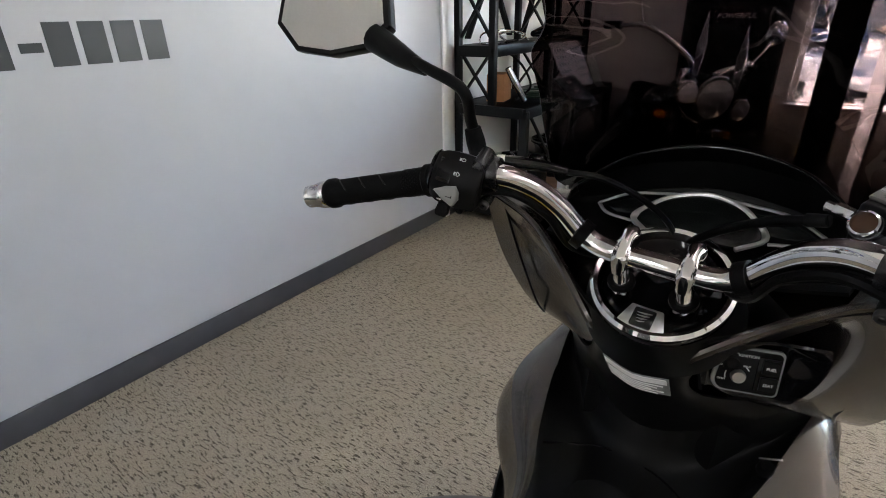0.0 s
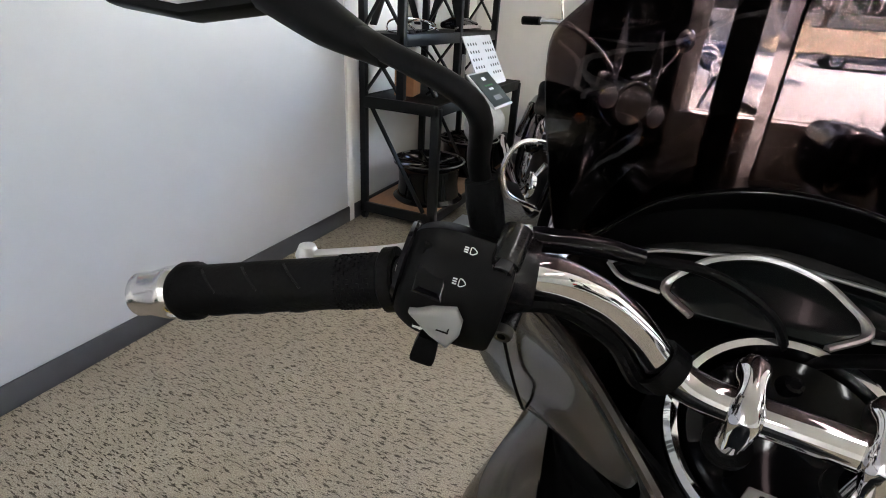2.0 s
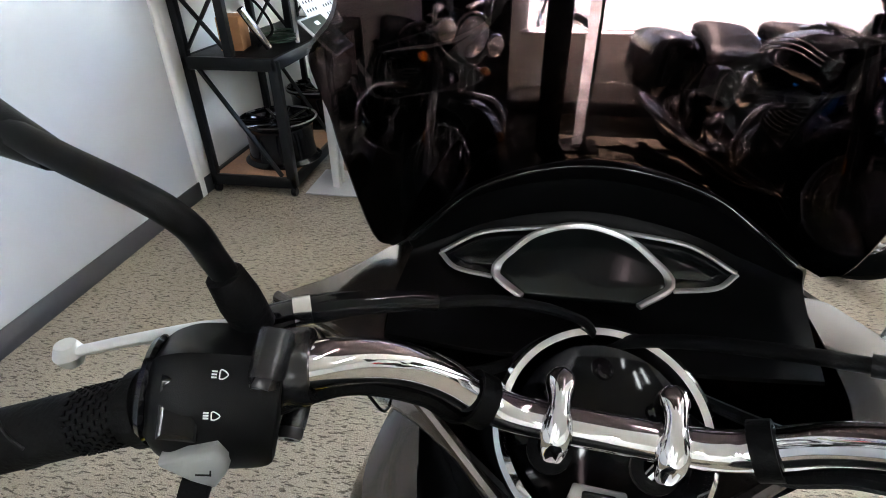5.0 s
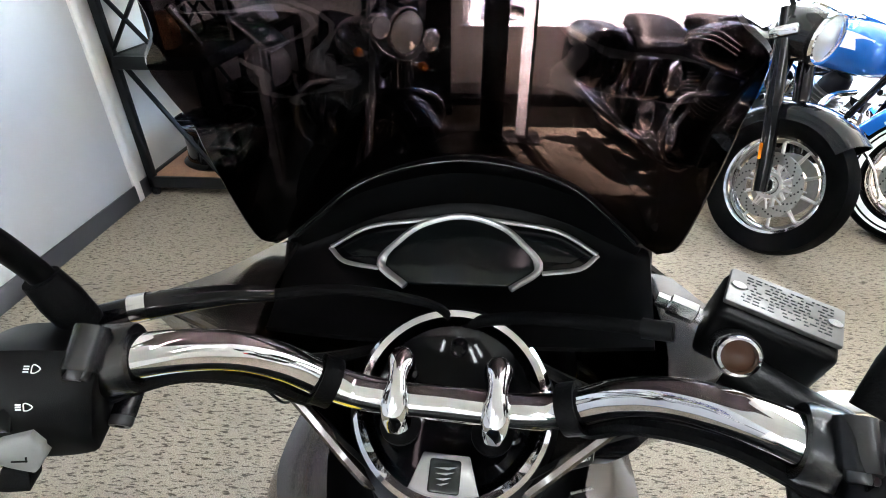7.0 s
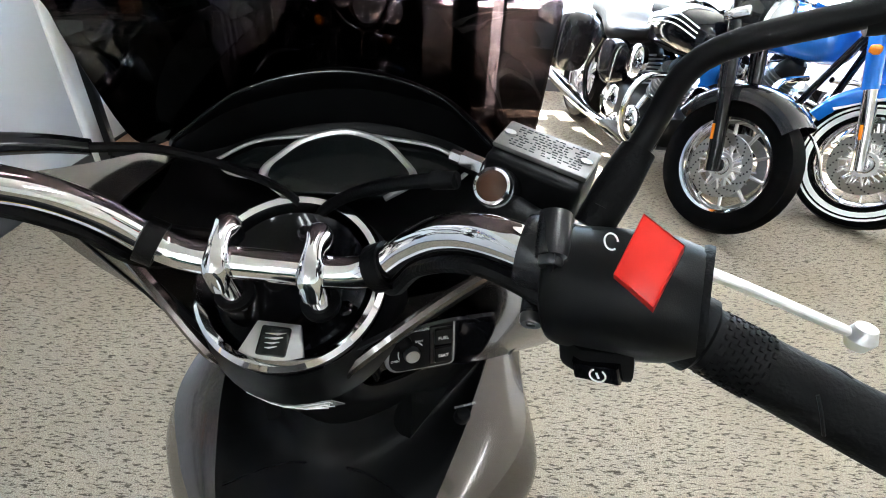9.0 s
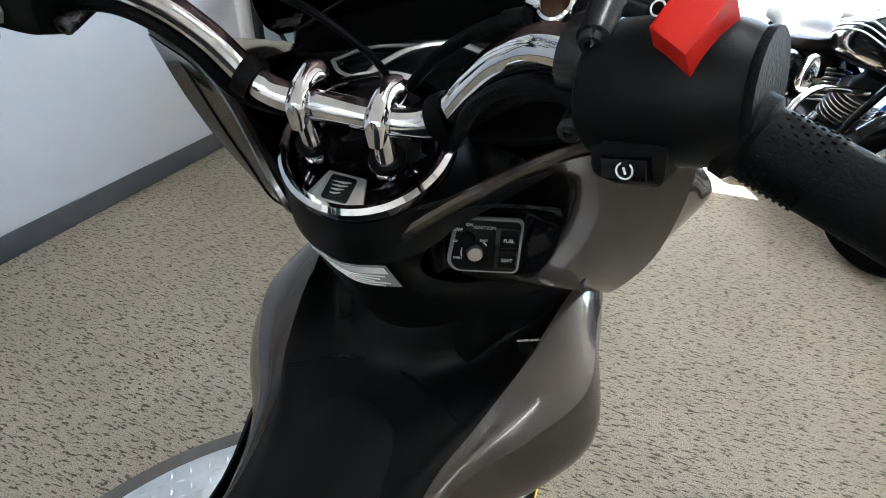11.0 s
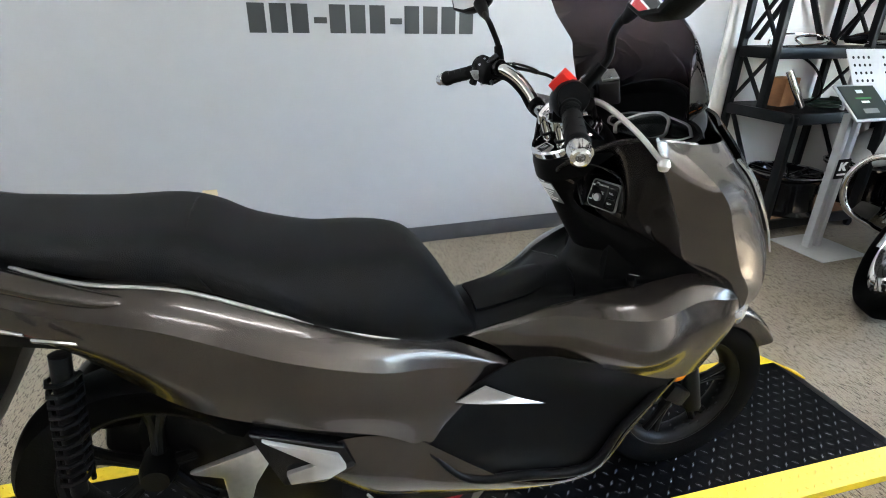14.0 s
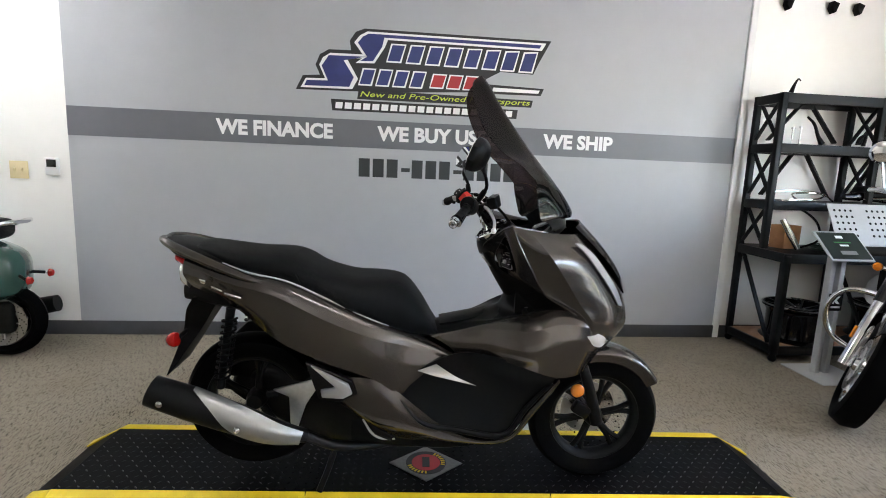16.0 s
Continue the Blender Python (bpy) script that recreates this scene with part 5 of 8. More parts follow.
part("cover_seam", tube([(0.222, 0.112, 0.678), (0.245, 0.066, 0.686), (0.250, 0.03, 0.697), (0.250, -0.03, 0.697), (0.245, -0.066, 0.686), (0.222, -0.112, 0.678)], 0.0016, 6, 5), GLOSS_BLACK, S)

# lower body and running gear
for s in (-1, 1):
    def side(pts, y, t):
        """A plate standing in the x-z plane at distance y from the middle."""
        return prism([(x, z) for x, z in pts][:: -1], t, Matrix(((1, 0, 0, 0), (0, 0, s, s * (y - t)), (0, 1, 0, 0), (0, 0, 0, 1))), 0.004)
    part("footwell_panel", surface([[(-0.138, s * 0.190, 0.446), (-0.10, s * 0.185, 0.40), (-0.06, s * 0.185, 0.35), (-0.02, s * 0.185, 0.30)], [(0.0, s * 0.160, 0.525), (0.02, s * 0.150, 0.45), (0.03, s * 0.165, 0.36), (0.04, s * 0.20, 0.285)], [(0.12, s * 0.148, 0.562), (0.14, s * 0.142, 0.47), (0.15, s * 0.165, 0.36), (0.15, s * 0.20, 0.275)], [(0.27, s * 0.200, 0.556), (0.27, s * 0.165, 0.47), (0.26, s * 0.175, 0.37), (0.24, s * 0.20, 0.268)], [(0.44, s * 0.206, 0.500), (0.40, s * 0.190, 0.43), (0.35, s * 0.190, 0.35), (0.29, s * 0.20, 0.268)]], 5, 5, 0.004), BLACK_PLASTIC, S, "black footwell side panel")
    part("accent", surface([[(-0.045, s * 0.172, 0.500), (0.02, s * 0.164, 0.522)], [(-0.02, s * 0.172, 0.492), (0.09, s * 0.155, 0.474)], [(0.02, s * 0.168, 0.478), (0.165, s * 0.158, 0.442)]], 4, 4, 0.003), SILVER_PAINT, S, "silver accent blade")
    part("footboard_rail", tube([(-0.145, s * 0.186, 0.446), (-0.09, s * 0.196, 0.385), (-0.02, s * 0.206, 0.318), (0.10, s * 0.21, 0.298), (0.265, s * 0.208, 0.278), (0.34, s * 0.20, 0.375), (0.43, s * 0.195, 0.475)], [0.003, 0.006, 0.009, 0.011, 0.011, 0.009, 0.007], 10, 6), BLACK_PLASTIC, S)
    part("lower_cowl", surface([[(-0.362, s * 0.180, 0.418), (-0.34, s * 0.182, 0.395), (-0.31, s * 0.165, 0.36), (-0.26, s * 0.14, 0.31)], [(-0.285, s * 0.199, 0.480), (-0.255, s * 0.208, 0.40), (-0.22, s * 0.195, 0.32), (-0.18, s * 0.15, 0.25)], [(-0.19, s * 0.199, 0.474), (-0.16, s * 0.210, 0.40), (-0.12, s * 0.206, 0.31), (-0.09, s * 0.15, 0.225)], [(-0.128, s * 0.191, 0.440), (-0.075, s * 0.203, 0.365), (-0.025, s * 0.206, 0.285), (0.0, s * 0.15, 0.220)], [(0.09, s * 0.212, 0.286), (0.09, s * 0.212, 0.268), (0.09, s * 0.195, 0.24), (0.09, s * 0.15, 0.218)], [(0.27, s * 0.212, 0.266), (0.275, s * 0.210, 0.256), (0.28, s * 0.195, 0.244), (0.285, s * 0.15, 0.235)], [(0.36, s * 0.202, 0.375), (0.37, s * 0.198, 0.365), (0.38, s * 0.185, 0.352), (0.38, s * 0.15, 0.34)], [(0.455, s * 0.195, 0.488), (0.46, s * 0.190, 0.475), (0.46, s * 0.178, 0.462), (0.45, s * 0.15, 0.45)]], 5, 4, 0.004), BODY_PAINT, S, "bronze-grey lower cowl")
    part("cowl_fin", tube([(-0.232, s * 0.205, 0.33), (-0.20, s * 0.20, 0.275), (-0.165, s * 0.19, 0.25), (-0.12, s * 0.18, 0.242)], [0.003, 0.005, 0.005, 0.003], 8, 6), SILVER_PAINT, S)
    part("fin_recess", side([(-0.215, 0.318), (-0.125, 0.268), (-0.13, 0.246), (-0.19, 0.272)], 0.206, 0.006), GLOSS_BLACK, S)
    part("footpeg_bracket", side([(-0.411, 0.53), (-0.282, 0.466), (-0.268, 0.43), (-0.30, 0.412), (-0.372, 0.415), (-0.377, 0.443), (-0.325, 0.452)], 0.222, 0.040), SILVER_PAINT, S, "silver folding footpeg")
    part("footpeg_recess", side([(-0.43, 0.54), (-0.27, 0.475), (-0.25, 0.425), (-0.31, 0.395), (-0.385, 0.405)], 0.212, 0.030), GLOSS_BLACK, S)
    part("side_lettering", side([(-0.79, 0.812), (-0.765, 0.806), (-0.768, 0.792), (-0.782, 0.795)], 0.172, 0.006), CHROME, S)
    part("side_lettering", side([(-0.745, 0.79), (-0.71, 0.775), (-0.71, 0.768), (-0.748, 0.782)], 0.180, 0.006), CHROME, S)
    part("side_lettering", side([(-0.70, 0.772), (-0.645, 0.756), (-0.642, 0.748), (-0.70, 0.763)], 0.190, 0.006), CHROME, S)
    part("grab_rail", tube([(-0.962, 0, 0.918), (-0.955, s * 0.05, 0.92), (-0.90, s * 0.098, 0.905), (-0.80, s * 0.132, 0.872), (-0.67, s * 0.157, 0.828), (-0.58, s * 0.164, 0.802), (-0.52, s * 0.158, 0.803)], [0.013, 0.014, 0.017, 0.019, 0.018, 0.014, 0.004], 14, 6, flat=0.8), BODY_PAINT, S, "bronze-grey pillion grab rail")
    part("turn_signal", lathe([(0, -0.026), (0.014, -0.022), (0.024, -0.010), (0.027, 0.002), (0.024, 0.012), (0, 0.016)], 20, Matrix.Translation((-0.905, s * 0.12, 0.575)) @ pose(0, 0, 0, 0, 80, 0)), RED_LENS, S, "red round rear turn signal")
    part("signal_stalk", cyl((-0.89, s * 0.05, 0.585), (-0.895, s * 0.105, 0.577), 0.008), RUBBER, S)
    shock = part("shock_absorber", tube([(-0.743, s * 0.135, 0.405), (-0.725, s * 0.135, 0.53), (-0.70, s * 0.13, 0.70)], [0.014, 0.014, 0.016], 14, 2), DARK_METAL, S, "black rear shock absorber")
    part("spring", tube([(-0.739 + 0.036 * (k / 88) + 0.025 * math.cos(k * math.pi / 4), s * 0.134 + 0.025 * math.sin(k * math.pi / 4), 0.43 + 0.235 * k / 88) for k in range(89)], 0.0045, 6, 1), RUBBER, shock)
    part("fork_leg", tube([(0.575, s * 0.072, 0.50), (0.61, s * 0.072, 0.40), (0.652, s * 0.072, 0.258)], [0.018, 0.021, 0.024], 14, 3), DARK_METAL, S, "black front fork leg")
    part("side_reflector", lathe([(0, 0.014), (0.02, 0.012), (0.026, 0.006), (0.026, 0), (0, 0)], 20, Matrix.Translation((0.560, s * 0.088, 0.398)) @ pose(0, 0, 0, s * -90, 0, 0)), AMBER_LENS, S, "round amber reflector")
    # lower nose panel, no lamp; pale lens material stands in for its reflection
    part("headlight", surface([[(0.50, s * 0.222, 0.665), (0.56, s * 0.213, 0.66), (0.66, s * 0.128, 0.69)], [(0.53, s * 0.218, 0.645), (0.58, s * 0.205, 0.638), (0.672, s * 0.118, 0.665)], [(0.565, s * 0.205, 0.618), (0.60, s * 0.185, 0.612), (0.668, s * 0.112, 0.635)]], 4, 4, 0.006), CLEAR_LENS, S, "lower nose panel, its bright reflection put into the colour")
    part("position_lamp", surface([[(0.474, s * 0.182, 0.976), (0.506, s * 0.156, 0.968)], [(0.520, s * 0.184, 0.934), (0.560, s * 0.152, 0.924)], [(0.603, s * 0.170, 0.834), (0.642, s * 0.136, 0.822)], [(0.660, s * 0.150, 0.752), (0.684, s * 0.126, 0.742)]], 5, 3, 0.004), CLEAR_LENS, S, "clear slim position lamp")
    part("lamp_line", tube([(0.43, s * 0.21, 0.962), (0.52, s * 0.175, 0.875), (0.615, s * 0.155, 0.775), (0.66, s * 0.13, 0.712)], 0.003, 6, 6), BLACK_PLASTIC, S)
part("nose_visor", surface([[(x + 0.02, y, z) for x, y, z in row] for row in [[(0.475, 0.10, 1.02), (0.505, 0.05, 1.03), (0.515, 0, 1.035), (0.505, -0.05, 1.03), (0.475, -0.10, 1.02)], [(0.57, 0.085, 0.935), (0.60, 0.045, 0.94), (0.608, 0, 0.942), (0.60, -0.045, 0.94), (0.57, -0.085, 0.935)], [(0.655, 0.06, 0.845), (0.675, 0.03, 0.846), (0.682, 0, 0.847), (0.675, -0.03, 0.846), (0.655, -0.06, 0.845)], [(0.705, 0.025, 0.765), (0.71, 0.012, 0.765), (0.712, 0, 0.765), (0.71, -0.012, 0.765), (0.705, -0.025, 0.765)]]], 5, 4, 0.006), GLOSS_BLACK, S, "gloss black nose visor")
part("tail_light", loft([ring(x, h, t, b, 2.6, 18) for x, h, t, b in ((-0.917, 0.045, 0.868, 0.854), (-0.905, 0.08, 0.872, 0.843), (-0.865, 0.108, 0.864, 0.830), (-0.81, 0.124, 0.85, 0.828))], n=3), RED_LENS, S, "red tail light")
part("tail_lens", loft([ring(x, h, t, b, 2.6, 16) for x, h, t, b in ((-0.905, 0.05, 0.835, 0.80), (-0.89, 0.085, 0.84, 0.76), (-0.86, 0.10, 0.835, 0.74))], n=3), CLEAR_LENS, S, "clear reversing lens")
part("tail_tray", loft([ring(x, h, t, b, 3.0, 18) for x, h, t, b in ((-0.945, 0.05, 0.924, 0.885), (-0.90, 0.09, 0.919, 0.86), (-0.82, 0.118, 0.905, 0.84), (-0.70, 0.12, 0.875, 0.82))], n=3), BLACK_PLASTIC, S)
part("rear_fender", loft([[(x + dx, y * w, z + dz) for dx, y, dz in ((d, -1, 0.008), (-d, -1, -0.008), (-d, 1, -0.008), (d, 1, 0.008))] for x, z, w, d in ((-0.79, 0.73, 0.09, 0.055), (-0.825, 0.68, 0.08, 0.05), (-0.862, 0.60, 0.055, 0.036), (-0.90, 0.52, 0.07, 0.022), (-0.95, 0.425, 0.08, 0.009))], n=4), BLACK_PLASTIC, S, "black rear mudguard with plate holder")
part("drive_case", prism([(-0.20, 0.24), (-0.20, 0.40), (-0.40, 0.47), (-0.62, 0.44), (-0.78, 0.36), (-0.80, 0.28), (-0.72, 0.22), (-0.5, 0.2)][::-1], 0.07, Matrix(((1, 0, 0, 0), (0, 0, 1, 0.09), (0, 1, 0, 0), (0, 0, 0, 1))), 0.02), DARK_METAL, S, "dark cast drive case")
part("air_box", prism([(-0.80, 0.34), (-0.82, 0.48), (-0.72, 0.58), (-0.45, 0.62), (-0.28, 0.56), (-0.28, 0.35)][::-1], 0.06, Matrix(((1, 0, 0, 0), (0, 0, 1, 0.085), (0, 1, 0, 0), (0, 0, 0, 1))), 0.02), BLACK_PLASTIC, S, "black air filter box")
part("under_tail", loft([ring(x, h, t, b, 3, 16) for x, h, t, b in ((-0.885, 0.07, 0.77, 0.70), (-0.80, 0.10, 0.77, 0.69), (-0.65, 0.12, 0.75, 0.66), (-0.5, 0.13, 0.72, 0.56), (-0.3, 0.14, 0.66, 0.45), (-0.1, 0.14, 0.60, 0.36))], n=3), RUBBER, S, "black under-seat body")
part("engine", loft([ring(x, h, t, b, 3.2, 20, y) for x, h, t, b, y in ((-0.70, 0.05, 0.37, 0.24, 0.09), (-0.60, 0.075, 0.42, 0.20, 0.075), (-0.45, 0.11, 0.44, 0.16, 0.03), (-0.30, 0.13, 0.44, 0.15, 0), (-0.12, 0.12, 0.42, 0.17, 0), (0.0, 0.10, 0.38, 0.2, 0))], n=3), DARK_METAL, S, "dark cast engine and transmission case")
part("swing_bracket", prism([(-0.562, 0.401), (-0.426, 0.439), (-0.392, 0.431), (-0.445, 0.343), (-0.474, 0.252), (-0.50, 0.272), (-0.503, 0.375)][::-1], 0.016, Matrix(((1, 0, 0, 0), (0, 0, -1, -0.125), (0, 1, 0, 0), (0, 0, 0, 1))), 0.005), ALU, S, "bare aluminium exhaust bracket")
part("keel", loft([ring(x, h, t, b, 3, 16) for x, h, t, b in ((-0.28, 0.14, 0.32, 0.17), (-0.05, 0.15, 0.29, 0.16), (0.15, 0.15, 0.28, 0.17), (0.28, 0.14, 0.32, 0.22), (0.38, 0.12, 0.42, 0.33), (0.46, 0.11, 0.52, 0.44))], n=3), RUBBER, S, "black belly pan")
part("front_core", loft([ring(x, h, t, b, 3, 16) for x, h, t, b in ((0.30, 0.09, 0.90, 0.56), (0.40, 0.14, 0.93, 0.50), (0.50, 0.15, 0.88, 0.52), (0.58, 0.12, 0.76, 0.56))], n=3), RUBBER, S)
fend = []
for k in range(9):
    a = radians(36 + k * 12.5)
    r = 0.285 + 0.012 * math.sin(math.pi * k / 8)
    c, s_ = math.cos(a), math.sin(a)
    fend.append([(0.6565 + (r - dr) * c, y, 0.258 + (r - dr) * s_) for y, dr in ((-0.066 * (0.55 + 0.45 * math.sin(math.pi * (k + 1) / 10)), 0.05), (-0.058, 0.008), (0, -0.006), (0.058, 0.008), (0.066 * (0.55 + 0.45 * math.sin(math.pi * (k + 1) / 10)), 0.05))])
part("front_fender", surface(fend, 2, 5, 0.004), BODY_PAINT, S, "bronze-grey front mudguard")
part("brake_caliper", box(0.07, 0.035, 0.05, pose(0.585, -0.075, 0.315, 0, 30, 0), 0.01), DARK_METAL, S, "front brake caliper")
# exhaust
can = part("muffler", tube([(-0.43, -0.19, 0.255), (-0.52, -0.215, 0.285), (-0.64, -0.235, 0.335), (-0.80, -0.245, 0.40), (-0.925, -0.248, 0.445)], [0.024, 0.038, 0.052, 0.058, 0.054], 24, 5, flat=0.95), BLACK_PLASTIC, S, "black muffler with silver heat shield")
shield = []
for x, a0, a1 in ((-0.445, -48, 52), (-0.52, -54, 64), (-0.60, -40, 76), (-0.67, -8, 84), (-0.74, 36, 87), (-0.80, 72, 89)):
    cy, cz, r = (float(np.interp(-x, (0.43, 0.52, 0.64, 0.80), v)) for v in ((-0.19, -0.215, -0.235, -0.245), (0.255, 0.285, 0.335, 0.40), (0.029, 0.043, 0.057, 0.063)))
    shield.append([(x + 0.3 * r * math.sin(radians(a)), cy - r * math.cos(radians(a)), cz + r * math.sin(radians(a)) * 0.95) for a in (a0, a0 + (a1 - a0) / 3, a0 + 2 * (a1 - a0) / 3, a1)])
part("heat_shield", surface(shield, 5, 4, 0.003), mat("satin_silver_shield", (0.30, 0.295, 0.285), 0.34, metal=0.85, vary=0.06, scale=40), can, "silver heat shield")
for x, y, z in ((-0.635, -0.296, 0.333), (-0.875, -0.305, 0.425)):
    part("bolt", lathe([(0, 0.006), (0.006, 0.006), (0.011, 0.002), (0.011, -0.004), (0, -0.004)], 16, Matrix.Translation((x, y, z)) @ pose(0, 0, 0, 90, 0, 0)), STEEL, can)
part("header_pipe", tube([(-0.43, -0.19, 0.255), (-0.32, -0.16, 0.20), (-0.15, -0.08, 0.17), (0.0, 0, 0.2)], 0.018, 12, 5), DARK_METAL, S)
for s in (-1, 1):
    part("centre_stand_leg", tube([(-0.33, s * 0.09, 0.21), (-0.36, s * 0.12, 0.10), (-0.395, s * 0.15, 0.008)], 0.012, 10, 3), DARK_METAL, S, "black centre stand leg")

# ---- wall lettering ----
def sign_text(text, x0, x1, z0, z1, material, parent, shear=0.0, bold=0.04, lift=0.0):
    """Letters on the north wall that fill the stretch x0 to x1 and the height z0 to z1."""
    ob = words(text, 1.0, Matrix.Identity(4), material, "lettering", parent, 0.002, bold, 1.0, shear)
    co = [v.co.copy() for v in ob.data.vertices]
    ax, bx, ay, by = min(c.x for c in co), max(c.x for c in co), min(c.y for c in co), max(c.y for c in co)
    ob.data.transform(Matrix.Translation((x0, WALL_Y - 0.0035 - lift, z0)) @ pose(0, 0, 0, 90, 0, 0) @ Matrix.Diagonal(((x1 - x0) / (bx - ax), (z1 - z0) / (by - ay), 1, 1)) @ Matrix.Translation((-ax, -ay, 0)))
    return ob


def wall_shape(pts, material, parent, name, lift=0.0, label=""):
    return part(name, prism(pts, 0.0015, pose(0, WALL_Y - 0.002 - lift, -0.03, 90, 0, 0), 0), material, parent, label, smooth=False)


slogan = root("wall_slogan", None, "white vinyl slogan letters on the dark wall stripe", "wall lettering")
sign_text("WE FINANCE", -1.358, -0.570, 1.434, 1.540, WHITE_VINYL, slogan)
sign_text("WE BUY USED", -0.262, 0.629, 1.434, 1.540, WHITE_VINYL, slogan)
sign_text("WE SHIP", 0.945, 1.477, 1.434, 1.540, WHITE_VINYL, slogan)
phone = root("wall_number", None, "charcoal vinyl number on the grey wall, shown as bars", "wall lettering")
x = -0.392
for ch in "xxx-xxx-xxxx":
    if ch == "-":
        part("bar", box(0.062, 0.0015, 0.028, pose(x + 0.04, WALL_Y - 0.001, 1.238)), DARK_VINYL, phone, smooth=False)
        x += 0.080
    else:
        part("bar", box(0.078, 0.0015, 0.130, pose(x + 0.043, WALL_Y - 0.001, 1.245)), DARK_VINYL, phone, smooth=False)
        x += 0.0992
logo = root("wall_logo", None, "black, navy, red and lime vinyl dealer logo", "wall logo")
wall_shape([(-0.823, 1.79), (-0.775, 1.885), (-0.66, 1.895), (-0.69, 1.96), (-0.66, 2.03), (-0.60, 2.065), (-0.45, 2.068), (-0.46, 2.13), (-0.42, 2.19), (-0.36, 2.215), (0.956, 2.215), (0.87, 2.05), (0.84, 1.98), (0.60, 1.985), (0.50, 1.93), (0.48, 1.86), (0.42, 1.835), (-0.20, 1.80)], BLACK_VINYL, logo, "backing")
wall_shape([(-0.79, 1.805), (-0.755, 1.868), (-0.625, 1.872), (-0.665, 1.96), (-0.64, 2.01), (-0.59, 2.042), (-0.31, 2.045), (-0.30, 2.02), (-0.48, 2.015), (-0.40, 1.88), (-0.44, 1.81)], WHITE_VINYL, logo, "initial_outline", 0.002)
wall_shape([(-0.765, 1.818), (-0.748, 1.854), (-0.605, 1.858), (-0.648, 1.955), (-0.60, 2.026), (-0.35, 2.03), (-0.50, 1.998), (-0.43, 1.89), (-0.46, 1.824)], NAVY_VINYL, logo, "initial", 0.004)
wall_shape([(-0.43, 2.12), (-0.39, 2.17), (-0.34, 2.197), (0.92, 2.197), (0.89, 2.145), (-0.20, 2.15), (-0.22, 2.10), (-0.29, 1.99), (-0.42, 1.985), (-0.36, 2.03)], WHITE_VINYL, logo, "initial_outline", 0.002)
wall_shape([(-0.405, 2.12), (-0.37, 2.162), (-0.33, 2.183), (0.885, 2.183), (0.872, 2.16), (-0.225, 2.163), (-0.24, 2.10), (-0.30, 2.004), (-0.39, 2.0), (-0.34, 2.03)], NAVY_VINYL, logo, "initial", 0.004)
for k in range(8):
    x0 = -0.21 + k * 0.134
    for inset, m_, lift in ((0.0, WHITE_VINYL, 0.002), (0.010, NAVY_VINYL, 0.004)):
        wall_shape([(x0 + inset, 2.002 + inset - 0.002 * k), (x0 + 0.105 - inset, 2.002 + inset - 0.002 * k), (x0 + 0.138 - inset, 2.128 - inset + 0.001 * k), (x0 + 0.033 + inset, 2.128 - inset)], m_, logo, "logo_block", lift)
for k in range(4):
    x0 = -0.40 + k * 0.117
    for inset, m_, lift in ((0.0, WHITE_VINYL, 0.002), (0.010, NAVY_VINYL, 0.004)):
        wall_shape([(x0 + inset, 1.838 + inset), (x0 + 0.095 - inset, 1.838 + inset), (x0 + 0.125 - inset, 1.955 - inset), (x0 + 0.03 + inset, 1.955 - inset)], m_, logo, "logo_block", lift)
for k in range(3):
    x0 = 0.095 + k * 0.118
    for inset, m_, lift in ((0.0, WHITE_VINYL, 0.002), (0.009, RED_VINYL, 0.004)):
        wall_shape([(x0 + inset, 1.845 + inset), (x0 + 0.10 - inset, 1.845 + inset), (x0 + 0.125 - inset, 1.945 - inset), (x0 + 0.024 + inset, 1.945 - inset)], m_, logo, "logo_block", lift)
wall_shape([(0.50, 1.83), (0.905, 1.835), (0.925, 1.885), (0.52, 1.895)], BLACK_VINYL, logo, "city_plate")
wall_shape([(0.545, 1.848), (0.885, 1.85), (0.895, 1.872), (0.555, 1.875)], WHITE_VINYL, logo, "city_bar", 0.002)
wall_shape([(-0.405, 1.745), (0.84, 1.75), (0.85, 1.80), (-0.395, 1.812)], BLACK_VINYL, logo, "tagline_plate", -0.001)
sign_text("New and Pre-Owned Powersports", -0.385, 0.83, 1.722, 1.77, LIME_VINYL, logo, 0.25, 0.0, 0.001)
wall_shape([(-0.575, 1.66), (0.735, 1.665), (0.742, 1.728), (-0.585, 1.738)], BLACK_VINYL, logo, "web_plate")
for k in range(20):
    wall_shape([(-0.555 + k * 0.0635, 1.676), (-0.507 + k * 0.0635, 1.676), (-0.503 + k * 0.0635, 1.718), (-0.551 + k * 0.0635, 1.718)], WHITE_VINYL, logo, "web_bar", 0.002)

# wall fittings
for xx, gang in ((-2.63, 2), (-3.04, 2)):
    sw = root("light_switch", pose(xx, WALL_Y, 1.14), "ivory two-gang wall light switch", "light switch", "wall switches")
    part("plate", box(0.115, 0.006, 0.116, pose(0, -0.003, 0), 0.002), IVORY, sw)
    for d in (-0.023, 0.023):
        part("toggle", box(0.010, 0.016, 0.022, pose(d, -0.009, 0.002, 20, 0, 0), 0.002), IVORY, sw)
th = root("thermostat", pose(-2.415, WALL_Y, 1.171), "white digital thermostat with a dark display", "thermostat")
part("case", box(0.085, 0.024, 0.115, pose(0, -0.012, 0), 0.006), WHITE_VINYL, th)
part("display", box(0.06, 0.003, 0.05, pose(0, -0.0252, 0.02), 0.001), GAUGE_GLASS, th)
out = root("power_outlet", pose(-0.683, WALL_Y, 0.37), "ivory duplex wall outlet", "power outlet")
part("plate", box(0.072, 0.006, 0.116, pose(0, -0.003, 0), 0.002), IVORY, out)
